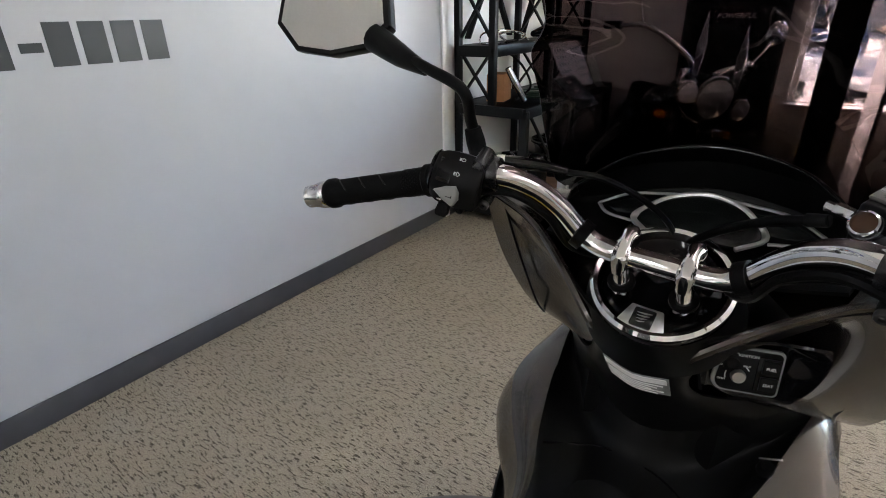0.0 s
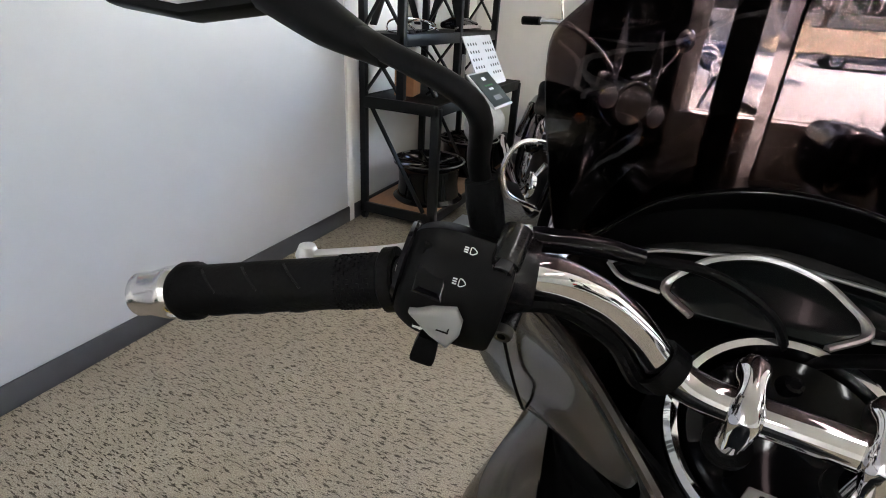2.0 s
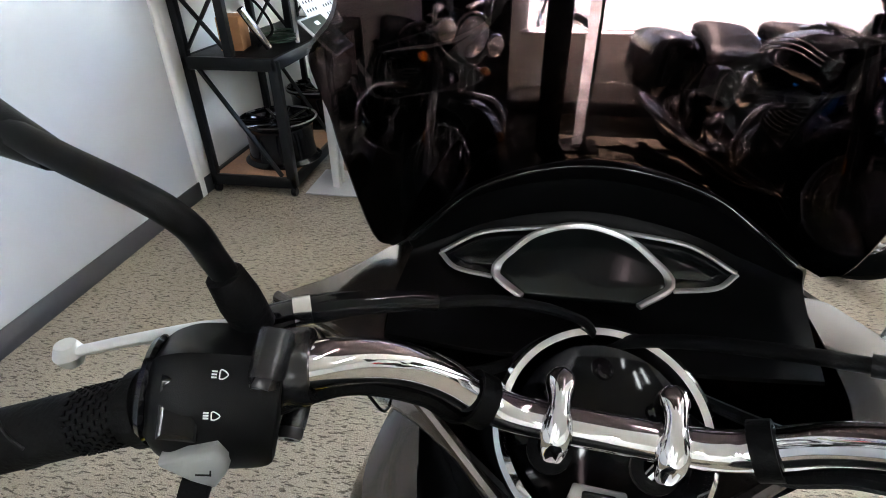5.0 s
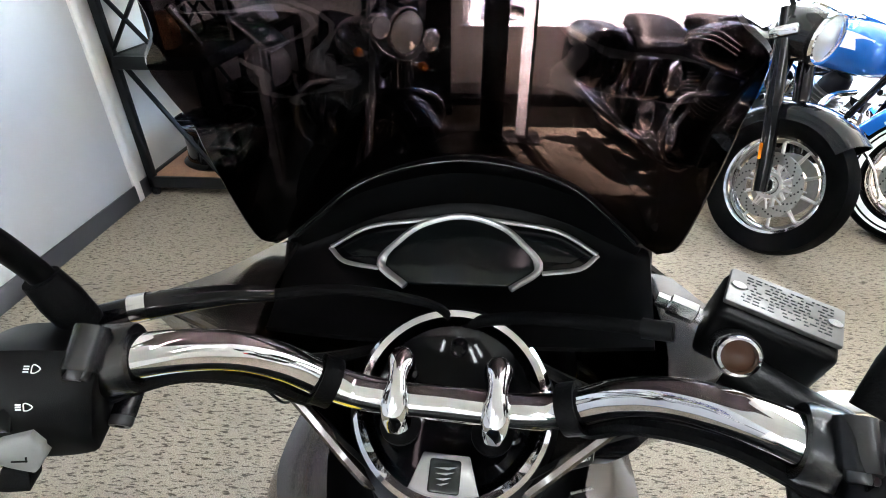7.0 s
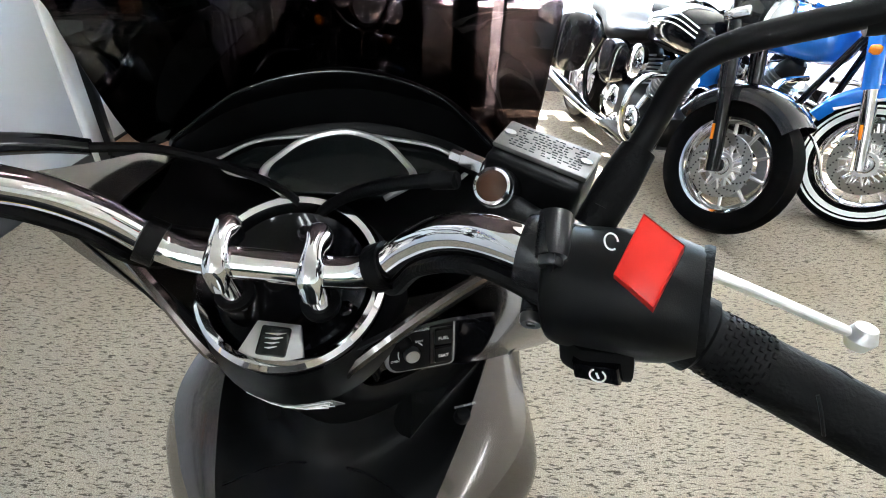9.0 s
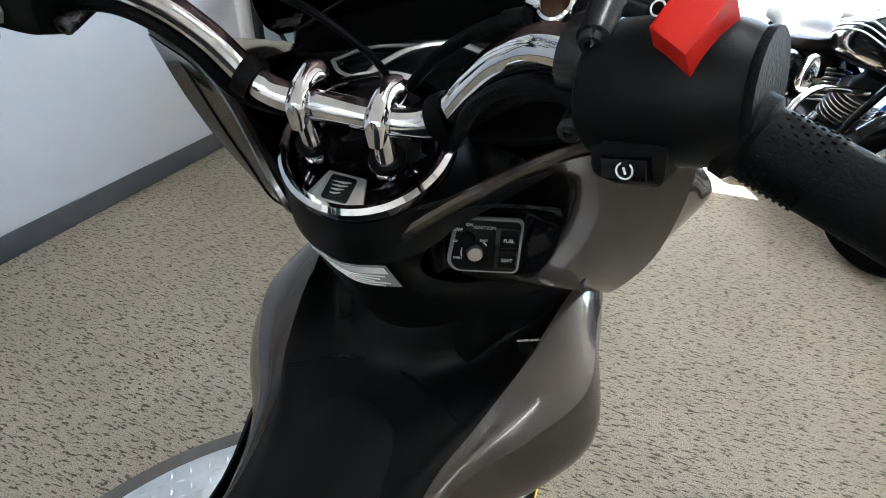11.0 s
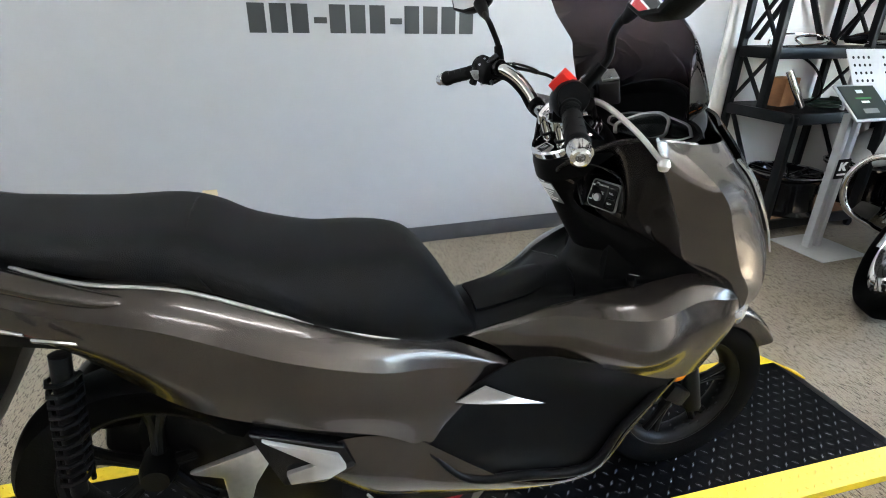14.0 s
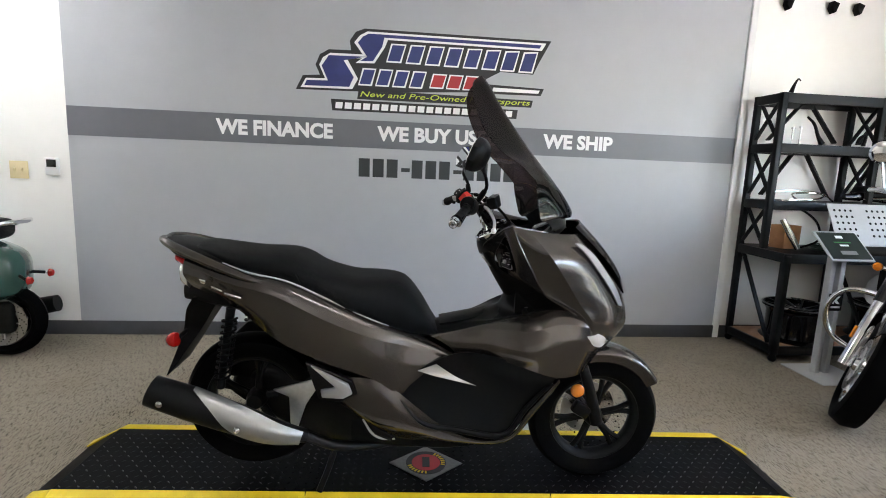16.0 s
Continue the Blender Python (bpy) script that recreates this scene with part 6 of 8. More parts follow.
for d in (-0.02, 0.02):
    part("socket", box(0.034, 0.004, 0.028, pose(0, -0.0075, d), 0.004), IVORY, out)
for xx in (2.714, 3.075, 3.281, 3.654, 3.869):
    hook = root("wall_bracket", pose(xx, WALL_Y, 2.56), "small black wall bracket", "bracket", "wall brackets")
    part("arm", prism([(-0.02, 0.035), (0.03, 0.02), (0.01, -0.04), (-0.005, -0.05), (-0.03, -0.01)], 0.05, pose(0, -0.001, 0, 90, 0, 0), 0.004), BLACK_PLASTIC, hook)

# ---- workbench with shelves ----
bench = root("shelf_unit", None, "charcoal steel workbench with a tall shelf rack", "shelf unit")
BX0, BX1, BY0, BY1, HY = 2.535, 4.05, 1.30, 1.82, 1.53


def bar(x0, y0, z0, x1, y1, z1, w, d, parent=None, name="post", material=None):
    """A square steel bar from one point to another."""
    a, b = Vector((x0, y0, z0)), Vector((x1, y1, z1))
    return part(name, box(w, d, (b - a).length, Matrix.Translation((a + b) / 2) @ (b - a).to_track_quat("Z", "Y").to_matrix().to_4x4(), 0.003), material or SHELF_STEEL, parent or bench)


for xx in (BX0 + 0.02, 3.33, BX1 - 0.02):
    bar(xx, BY0 + 0.02, 0.06, xx, BY0 + 0.02, 0.76, 0.04, 0.055)
    bar(xx, BY1 - 0.02, 0.06, xx, BY1 - 0.02, 1.88, 0.04, 0.04)
    bar(xx, HY + 0.02, 0.78, xx, HY + 0.02, 1.88, 0.04, 0.045)
    for z0, z1 in ((0.80, 1.10), (1.16, 1.50), (1.56, 1.86)):
        bar(xx, HY + 0.03, z0, xx, BY1 - 0.03, z1, 0.03, 0.012, name="brace")
        bar(xx + 0.005, BY1 - 0.03, z0, xx + 0.005, HY + 0.03, z1, 0.03, 0.012, name="brace")
    bar(xx, BY0 + 0.08, 0.12, xx, BY1 - 0.06, 0.74, 0.03, 0.014, name="brace")
for a, b in ((BX0 + 0.04, 3.33), (3.33, BX1 - 0.04)):
    c = (a + b) / 2
    for z0, z1 in ((1.16, 1.52), (1.57, 1.86)):
        bar(a + 0.10, BY1 - 0.01, z0, c - 0.03, BY1 - 0.01, z1, 0.045, 0.012, name="brace")
        bar(b - 0.10, BY1 - 0.01, z0, c + 0.03, BY1 - 0.01, z1, 0.045, 0.012, name="brace")
for z, y0, board in ((0.115, BY0, True), (0.775, BY0, False), (1.125, HY, False), (1.53, HY, False), (1.875, HY, False)):
    fr = bmesh.new()
    w = BY1 - y0
    for yy in (y0 + 0.012, BY1 - 0.012):
        box(BX1 - BX0, 0.024, 0.065, pose((BX0 + BX1) / 2, yy, z - 0.03), 0.003, fr)
    for xx in (BX0 + 0.012, BX1 - 0.012):
        box(0.024, w - 0.05, 0.065, pose(xx, (y0 + BY1) / 2, z - 0.03), 0.003, fr)
    part("shelf_frame", fr, SHELF_STEEL, bench)
    part("shelf_board", box(BX1 - BX0 - 0.05, w - 0.05, 0.014, pose((BX0 + BX1) / 2, (y0 + BY1) / 2, z - 0.006), 0.002), PARTICLE if z < 0.7 or z > 1.4 else BLACK_PLASTIC, bench, "particle board shelf" if z < 0.7 else "")
for xx in (BX0 + 0.02, 3.33, BX1 - 0.02):
    for yy in (BY0 + 0.02, BY1 - 0.02):
        part("caster", lathe([(0, -0.014), (0.024, -0.014), (0.028, 0), (0.024, 0.014), (0, 0.014)], 16, pose(xx, yy, 0.028, 90, 0, 0)), DARK_METAL, bench)
for xx in (BX0 + 0.06, 3.36):
    part("hook", tube([(xx, HY + 0.01, 1.88), (xx + 0.01, HY, 1.93), (xx + 0.03, HY - 0.005, 1.97), (xx + 0.045, HY - 0.01, 1.955)], [0.016, 0.01, 0.005, 0.003], 8, 4), BLACK_PLASTIC, bench)

# bare wheel rims on the bottom shelf
def loose_rim(x, y, z):
    r = root("wheel_rim", pose(x, y, z), "gloss black alloy car rim lying flat on the shelf", "wheel rim", "loose wheel rims")
    part("barrel", lathe([(0.225, 0.0), (0.232, 0.01), (0.205, 0.03), (0.195, 0.10), (0.20, 0.20), (0.218, 0.232), (0.232, 0.24), (0.232, 0.252), (0.222, 0.252), (0.205, 0.235), (0.185, 0.18), (0.185, 0.05), (0.225, 0.0)], 48), GLOSS_BLACK, r)
    part("lip", lathe([(0.222, 0.252), (0.232, 0.252), (0.236, 0.257), (0.228, 0.262), (0.222, 0.258), (0.222, 0.252)], 48), STEEL, r, "bright machined lip")
    part("hub", lathe([(0, 0.20), (0.03, 0.20), (0.06, 0.212), (0.06, 0.228), (0.03, 0.232), (0.025, 0.22), (0, 0.22)], 24), GLOSS_BLACK, r)
    for k in range(10):
        a = math.pi * 2 * k / 10
        part("spoke", tube([(0.05 * math.cos(a), 0.05 * math.sin(a), 0.222), (0.14 * math.cos(a + 0.06), 0.14 * math.sin(a + 0.06), 0.238), (0.222 * math.cos(a + 0.12), 0.222 * math.sin(a + 0.12), 0.252)], [0.014, 0.010, 0.011], 8, 3, flat=0.6), GLOSS_BLACK, r)
    for k in range(5):
        a = math.pi * 2 * k / 5
        part("lug_hole", lathe([(0, 0.001), (0.008, 0.001), (0.008, 0), (0, 0)], 10, pose(0.042 * math.cos(a), 0.042 * math.sin(a), 0.229)), STEEL, r)


loose_rim(2.86, 1.50, 0.116)
loose_rim(3.60, 1.52, 0.116)


def thing(name, bm, material, label, category, **kw):
    return tagged(link(name, bm, material), label, category, **kw)


# parts on the bench and shelves
thing("exhaust_tip", tube([(2.70, 1.40, 0.80), (2.66, 1.44, 0.90), (2.62, 1.48, 1.00)], [0.018, 0.022, 0.02], 16, 3), CHROME, "polished chrome exhaust tip leaning on the bench", "exhaust pipe")
thing("cardboard_box", box(0.16, 0.12, 0.17, pose(2.78, 1.63, 0.862, 0, 0, 12), 0.004), mat("cardboard", (0.42, 0.2, 0.09), 0.85, vary=0.15, scale=30), "small brown cardboard box on the bench", "box")
thing("brake_line", tube([(2.78, 1.50, 0.79), (2.90, 1.46, 0.86), (2.95, 1.55, 0.98), (2.86, 1.62, 1.07), (2.74, 1.66, 1.08)], 0.008, 8, 8), RUBBER, "black brake hose loop on the bench", "hose")
thing("cable_coil", tube([(2.98 + 0.11 * math.cos(k * 0.5) * (1 + 0.1 * math.sin(k)), 1.46 + 0.10 * math.sin(k * 0.5), 0.788 + 0.0012 * k) for k in range(40)], 0.006, 6, 2), mat("green_black_cable", (0.01, 0.03, 0.018), 0.5), "dark coiled wiring harness on the bench", "wiring harness")
thing("luggage_rack", tube([(2.66, 1.56, 1.135), (2.66, 1.70, 1.135), (2.72, 1.72, 1.19), (2.95, 1.70, 1.20), (3.0, 1.58, 1.18), (2.92, 1.55, 1.15), (2.70, 1.55, 1.135)], 0.006, 8, 8), CHROME, "chrome tubular luggage rack on the shelf", "luggage rack")
thing("luggage_rack", tube([(2.80, 1.58, 1.133), (2.82, 1.66, 1.18), (3.05, 1.66, 1.185), (3.08, 1.58, 1.135)], 0.006, 8, 8), CHROME, "bent chrome rack bar on the shelf", "luggage rack")
thing("spare_muffler", tube([(3.18, 1.60, 1.17), (3.35, 1.60, 1.18), (3.62, 1.62, 1.17), (3.80, 1.62, 1.165)], [0.02, 0.04, 0.04, 0.02], 14, 4), GLOSS_BLACK, "black spare muffler lying on the shelf", "muffler")
thing("chrome_trim", tube([(3.28, 1.55, 1.155), (3.5, 1.54, 1.16), (3.72, 1.55, 1.155)], [0.012, 0.016, 0.01], 10, 4), CHROME, "chrome trim piece on the shelf", "trim piece")
sp = root("spare_shock", pose(3.44, 1.62, 1.53), "black coil-over shock standing on the shelf", "shock absorber")
part("body", tube([(0, 0, 0), (0, 0, 0.26)], 0.018, 12, 1), DARK_METAL, sp)
part("spring", tube([(0.036 * math.cos(k * math.pi / 4), 0.036 * math.sin(k * math.pi / 4), 0.01 + 0.22 * k / 56) for k in range(57)], 0.007, 6, 1), BLACK_PLASTIC, sp)
for xx, hh in ((2.70, 0.12), (2.76, 0.13)):
    thing("spare_bolt", lathe([(0, hh), (0.012, hh), (0.012, hh - 0.01), (0.006, hh - 0.012), (0.006, 0), (0, 0)], 12, pose(xx, 1.6, 1.531)), STEEL, "long steel bolt standing on the shelf", "bolt", group="loose bolts")
thing("spare_lever", tube([(2.80, 1.60, 1.73), (2.86, 1.60, 1.68), (2.90, 1.60, 1.60), (2.94, 1.6, 1.545)], [0.008, 0.01, 0.012, 0.02], 8, 4), BLACK_PLASTIC, "black spare lever on the shelf", "lever")
thing("spare_lever", tube([(3.22, 1.60, 1.56), (3.24, 1.60, 1.60), (3.28, 1.60, 1.62), (3.27, 1.6, 1.545)], [0.012, 0.014, 0.01, 0.014], 8, 4), BLACK_PLASTIC, "black spare bracket on the shelf", "lever")
thing("plastic_bag", loft([ring(x, h, t, b, 2.3, 14, 1.36) for x, h, t, b in ((3.30, 0.05, 0.50, 0.42), (3.36, 0.12, 0.62, 0.40), (3.50, 0.14, 0.66, 0.40), (3.62, 0.10, 0.60, 0.41), (3.68, 0.04, 0.52, 0.43))], n=3), mat("cloudy_plastic_bag", (0.62, 0.64, 0.66), 0.35, vary=0.1, scale=30, bump=0.6, bump_scale=40), "crumpled translucent plastic bag under the bench", "plastic bag")
thing("storage_box", box(0.40, 0.30, 0.24, pose(3.85, 1.50, 0.236), 0.01), BLACK_PLASTIC, "black storage box under the bench", "storage box")

# perforated display board and the stand with its sign
perf = root("perforated_board", pose(2.98, 1.215, 1.0, 0, 0, 0), "grey perforated display board leaning on the bench", "display board")
PB = pose(0, 0, 0, 62, 0, 0)
part("board", box(0.44, 0.30, 0.006, PB, 0.002), LIGHT_GREY, perf)
for i in range(10):
    for j in range(5):
        if 4 <= i <= 5:
            continue
        part("hole", lathe([(0, 0.0036), (0.009, 0.0036), (0.009, 0.003), (0, 0.003)], 12, PB @ pose(-0.18 + i * 0.04, 0.10 - j * 0.045, 0)), BLACK_PLASTIC, perf)
part("back_leg", box(0.02, 0.02, 0.24, pose(0, 0.14, -0.10), 0.002), LIGHT_GREY, perf)
st = root("sign_stand", pose(2.735, 1.11, 0), "grey metal floor stand with a tilted spec sign", "sign stand")
part("base", box(0.36, 0.36, 0.008, pose(0.03, -0.02, 0.004), 0.002), LIGHT_GREY, st)
for d in (-0.035, 0.035):
    part("post", box(0.034, 0.045, 0.80, pose(d, 0, 0.408), 0.004), LIGHT_GREY, st)
SG = Matrix.Translation((0.0, -0.03, 0.87)) @ pose(0, 0, 0, 42, 0, 0)
part("sign_frame", box(0.30, 0.245, 0.012, SG, 0.003), LIGHT_GREY, st)
part("sign_face", box(0.272, 0.218, 0.003, SG @ pose(0, 0, 0.0075), 0), mat("dark_green_print", (0.012, 0.022, 0.018), 0.3), st, "dark green printed spec card", smooth=False)
for xx, yy, w, h, m_ in ((0, 0.07, 0.05, 0.022, WHITE_VINYL), (0, 0.025, 0.12, 0.010, mat("green_print", (0.05, 0.25, 0.08), 0.4)), (0, 0.0, 0.06, 0.014, WHITE_VINYL), (0, -0.06, 0.11, 0.03, GREY_SWITCH)):
    part("sign_bar", box(w, h, 0.001, SG @ pose(xx, yy, 0.0098), 0), m_, st, smooth=False)
part("logo_tag", box(0.10, 0.004, 0.115, pose(0.01, -0.027, 0.50), 0.002), BLACK_PLASTIC, st)
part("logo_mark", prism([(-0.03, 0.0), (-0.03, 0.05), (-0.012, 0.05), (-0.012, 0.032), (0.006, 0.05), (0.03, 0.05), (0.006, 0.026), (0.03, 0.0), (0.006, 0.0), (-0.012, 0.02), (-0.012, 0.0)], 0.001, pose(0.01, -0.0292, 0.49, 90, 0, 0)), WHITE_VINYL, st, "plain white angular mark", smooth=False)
part("logo_bar", box(0.07, 0.001, 0.012, pose(0.01, -0.0297, 0.468)), WHITE_VINYL, st, smooth=False)

# freestanding banner stand by the window
bs = root("banner_stand", pose(3.60, -0.297, 0), "dark freestanding banner stand with a crinkled milky plastic strip", "banner stand")
part("base", box(0.26, 0.42, 0.02, pose(0, 0, 0.01), 0.004), DARK_METAL, bs)
part("panel", box(0.05, 0.165, 1.95, pose(0.0, 0.142, 0.995), 0.006), BLACK_PLASTIC, bs)
wav = bmesh.new()
ra, rb = [], []
for k in range(60):
    z = 0.03 + k * 0.033
    d = 0.012 * math.sin(k * 1.15)
    ra.append(wav.verts.new((-0.02 + d, -0.105, z)))
    rb.append(wav.verts.new((-0.02 + d * 0.4, -0.035, z + 0.006)))
for k in range(59):
    wav.faces.new((ra[k], rb[k], rb[k + 1], ra[k + 1]))
bmesh.ops.solidify(wav, geom=wav.faces[:], thickness=0.004)
part("plastic_strip", wav, frosted("crinkled_film", (0.85, 0.85, 0.86)), bs, "crinkled milky plastic side strip")
part("post", box(0.03, 0.022, 1.95, pose(0.02, -0.118, 0.995), 0.003), BLACK_PLASTIC, bs)
# black roll-up banner against the front wall
rb_ = root("banner_stand", pose(4.18, 0.51, 0), "tall black roll-up banner with white lettering", "banner stand")
part("base", box(0.18, 0.72, 0.07, pose(0, 0, 0.035), 0.02), DARK_METAL, rb_)
part("banner", box(0.004, 0.68, 1.95, pose(0, 0, 1.04), 0.001), mat("black_printed_film", (0.006, 0.006, 0.007), 0.45, spec=0.2, vary=0.2, scale=6), rb_, "black printed banner")
part("top_bar", box(0.02, 0.69, 0.03, pose(0, 0, 2.02), 0.006), DARK_METAL, rb_)
part("pole", box(0.014, 0.014, 1.95, pose(0.014, 0, 1.04), 0.003), DARK_METAL, rb_)
words("POWERFUL", 0.05, pose(-0.003, 0.12, 1.24, 90, 0, -90), WHITE_VINYL, "lettering", rb_, 0.001, shear=0.2)
# lettering on the shop window, to be read from outside
glass_sign = root("window_lettering", None, "outlined lettering stuck on the shop window", "window lettering")
MILKY_VINYL, CREAM_VINYL = frosted("milky_vinyl", (0.85, 0.85, 0.86)), frosted("cream_vinyl", (0.82, 0.77, 0.68))
for text, y0, z in (("Showroom", -1.30, 1.60), ("Entrance", -1.18, 1.39)):
    words(text, 0.20, pose(FRONT_X + 0.107, y0, z, 90, 0, 90), MILKY_VINYL, "lettering", glass_sign, 0.002)
    rim = bpy.data.curves.new("outline", "FONT")
    rim.body, rim.size, rim.fill_mode, rim.bevel_depth, rim.bevel_resolution, rim.resolution_u = text, 0.20, "NONE", 0.004, 0, 3
    shape = new("outline", rim)
    me = bpy.data.meshes.new_from_object(shape.evaluated_get(bpy.context.evaluated_depsgraph_get()))
    bpy.data.objects.remove(shape)
    me.transform(pose(FRONT_X + 0.106, y0, z, 90, 0, 90))
    me.materials.clear()
    me.materials.append(BLACK_VINYL)
    new("lettering_outline", me).parent = glass_sign
ARROW = [(-0.31, 1.15), (-0.59, 1.35), (-0.59, 1.29), (-1.37, 1.29), (-1.38, 1.12), (-0.58, 1.12), (-0.57, 1.06)]
IN_GLASS = Matrix(((0, 0, 1, FRONT_X + 0.106), (1, 0, 0, 0), (0, 1, 0, 0), (0, 0, 0, 1)))
part("arrow", prism(ARROW, 0.001, IN_GLASS, 0), CREAM_VINYL, glass_sign, "cream arrow with a dark outline", smooth=False)
part("arrow_outline", tube([IN_GLASS @ Vector((*p, 0)) for a, b in zip(ARROW, ARROW[1:] + ARROW[:1]) for p in (a, tuple((Vector(a) * 0.02 + Vector(b) * 0.98)))], 0.004, 6, 1), BLACK_VINYL, glass_sign)



# ---- cruiser motorcycles ----
DISC_STEEL = mat("drilled_disc_steel", (0.34, 0.33, 0.32), 0.33, metal=0.9, vary=0.15, scale=60)


def bike_wheel(parent, name, x, r, width, white, cast):
    w = root(name, None)
    w.parent = parent
    w.location = (x, 0, r)
    turn = pose(0, 0, 0, 90, 0, 0)
    h, rim = width / 2, r * 0.68
    part("tyre", lathe([(rim, -h * 0.7), (rim + (r - rim) * 0.4, -h), (r - 0.02, -h * 0.85), (r, 0), (r - 0.02, h * 0.85), (rim + (r - rim) * 0.4, h), (rim, h * 0.7), (rim, -h * 0.7)], 48, turn), TYRE, w)
    for s in (-1, 1):
        if white:
            part("whitewall", lathe([(rim + 0.012, s * h * 0.86), (rim + (r - rim) * 0.52, s * (h + 0.002)), (rim + (r - rim) * 0.5, s * (h - 0.004)), (rim + 0.012, s * h * 0.80)], 48, turn), WHITE_VINYL, w, "white tyre sidewall")
        disc = part("disc", lathe([(0.100, s * 0.062), (0.148, s * 0.062), (0.148, s * 0.066), (0.100, s * 0.066), (0.100, s * 0.062)], 48, turn), DISC_STEEL, w, "drilled steel brake disc")
        part("disc_carrier", lathe([(0.045, s * 0.064), (0.060, s * 0.067), (0.062, s * 0.060), (0.045, s * 0.060)], 24, turn), ALU, disc)
        for k in range(10):
            a = 2 * math.pi * k / 10
            part("carrier_arm", tube([(0.055 * math.cos(a), s * -0.064, 0.055 * math.sin(a)), (0.108 * math.cos(a + 0.12), s * -0.064, 0.108 * math.sin(a + 0.12))], 0.0045, 6, 1), ALU, disc)
        pits = bmesh.new()
        for k in range(60):
            a, q = 2 * math.pi * k / 60, 0.110 + 0.0105 * (k % 4)
            lathe([(0, 0), (0.0042, 0), (0.0042, 0.0006), (0, 0.0006)], 6, Matrix.Translation((q * math.cos(a), s * -0.0664, q * math.sin(a))) @ pose(0, 0, 0, s * 90, 0, 0), pits)
        tagged(part("disc_holes", pits, BLACK_PLASTIC, disc, smooth=False), kind="stuff")
    part("rim", lathe([(rim + 0.008, -h * 0.72), (rim - 0.012, -h * 0.66), (rim - 0.03, -h * 0.3), (rim - 0.03, h * 0.3), (rim - 0.012, h * 0.66), (rim + 0.008, h * 0.72), (rim - 0.004, h * 0.5), (rim - 0.004, -h * 0.5), (rim + 0.008, -h * 0.72)], 48, turn), CHROME, w, "chrome rim")
    part("hub", lathe([(0, -0.085), (0.03, -0.08), (0.045, -0.05), (0.03, 0), (0.045, 0.05), (0.03, 0.08), (0, 0.085)], 20, turn), CHROME, w)
    n = 10 if cast else 28
    for k in range(n):
        a = 2 * math.pi * k / n
        b = a + (0.0 if cast else (0.35 if k % 2 else -0.35))
        e = 0.0 if cast else (0.035 if k % 4 < 2 else -0.035)
        part("spoke", tube([(0.035 * math.cos(a), e, 0.035 * math.sin(a)), ((rim - 0.026) * math.cos(b), 0, (rim - 0.026) * math.sin(b))], [0.011, 0.0075] if cast else 0.0028, 6, 1), ALU if cast else CHROME, w)
    return w


FRONT_END = {"front_wheel", "front_fender", "fender_flash", "fender_trim", "fender_light", "fork_leg", "fork_cover", "fork_reflector", "turn_signal", "signal_arm", "passing_lamp", "lamp_lens", "lamp_bar", "handlebar", "grip", "mirror_stem", "mirror", "headlight", "headlight_lens", "headlight_nacelle", "steering_yoke", "windshield", "shield_bracket"}


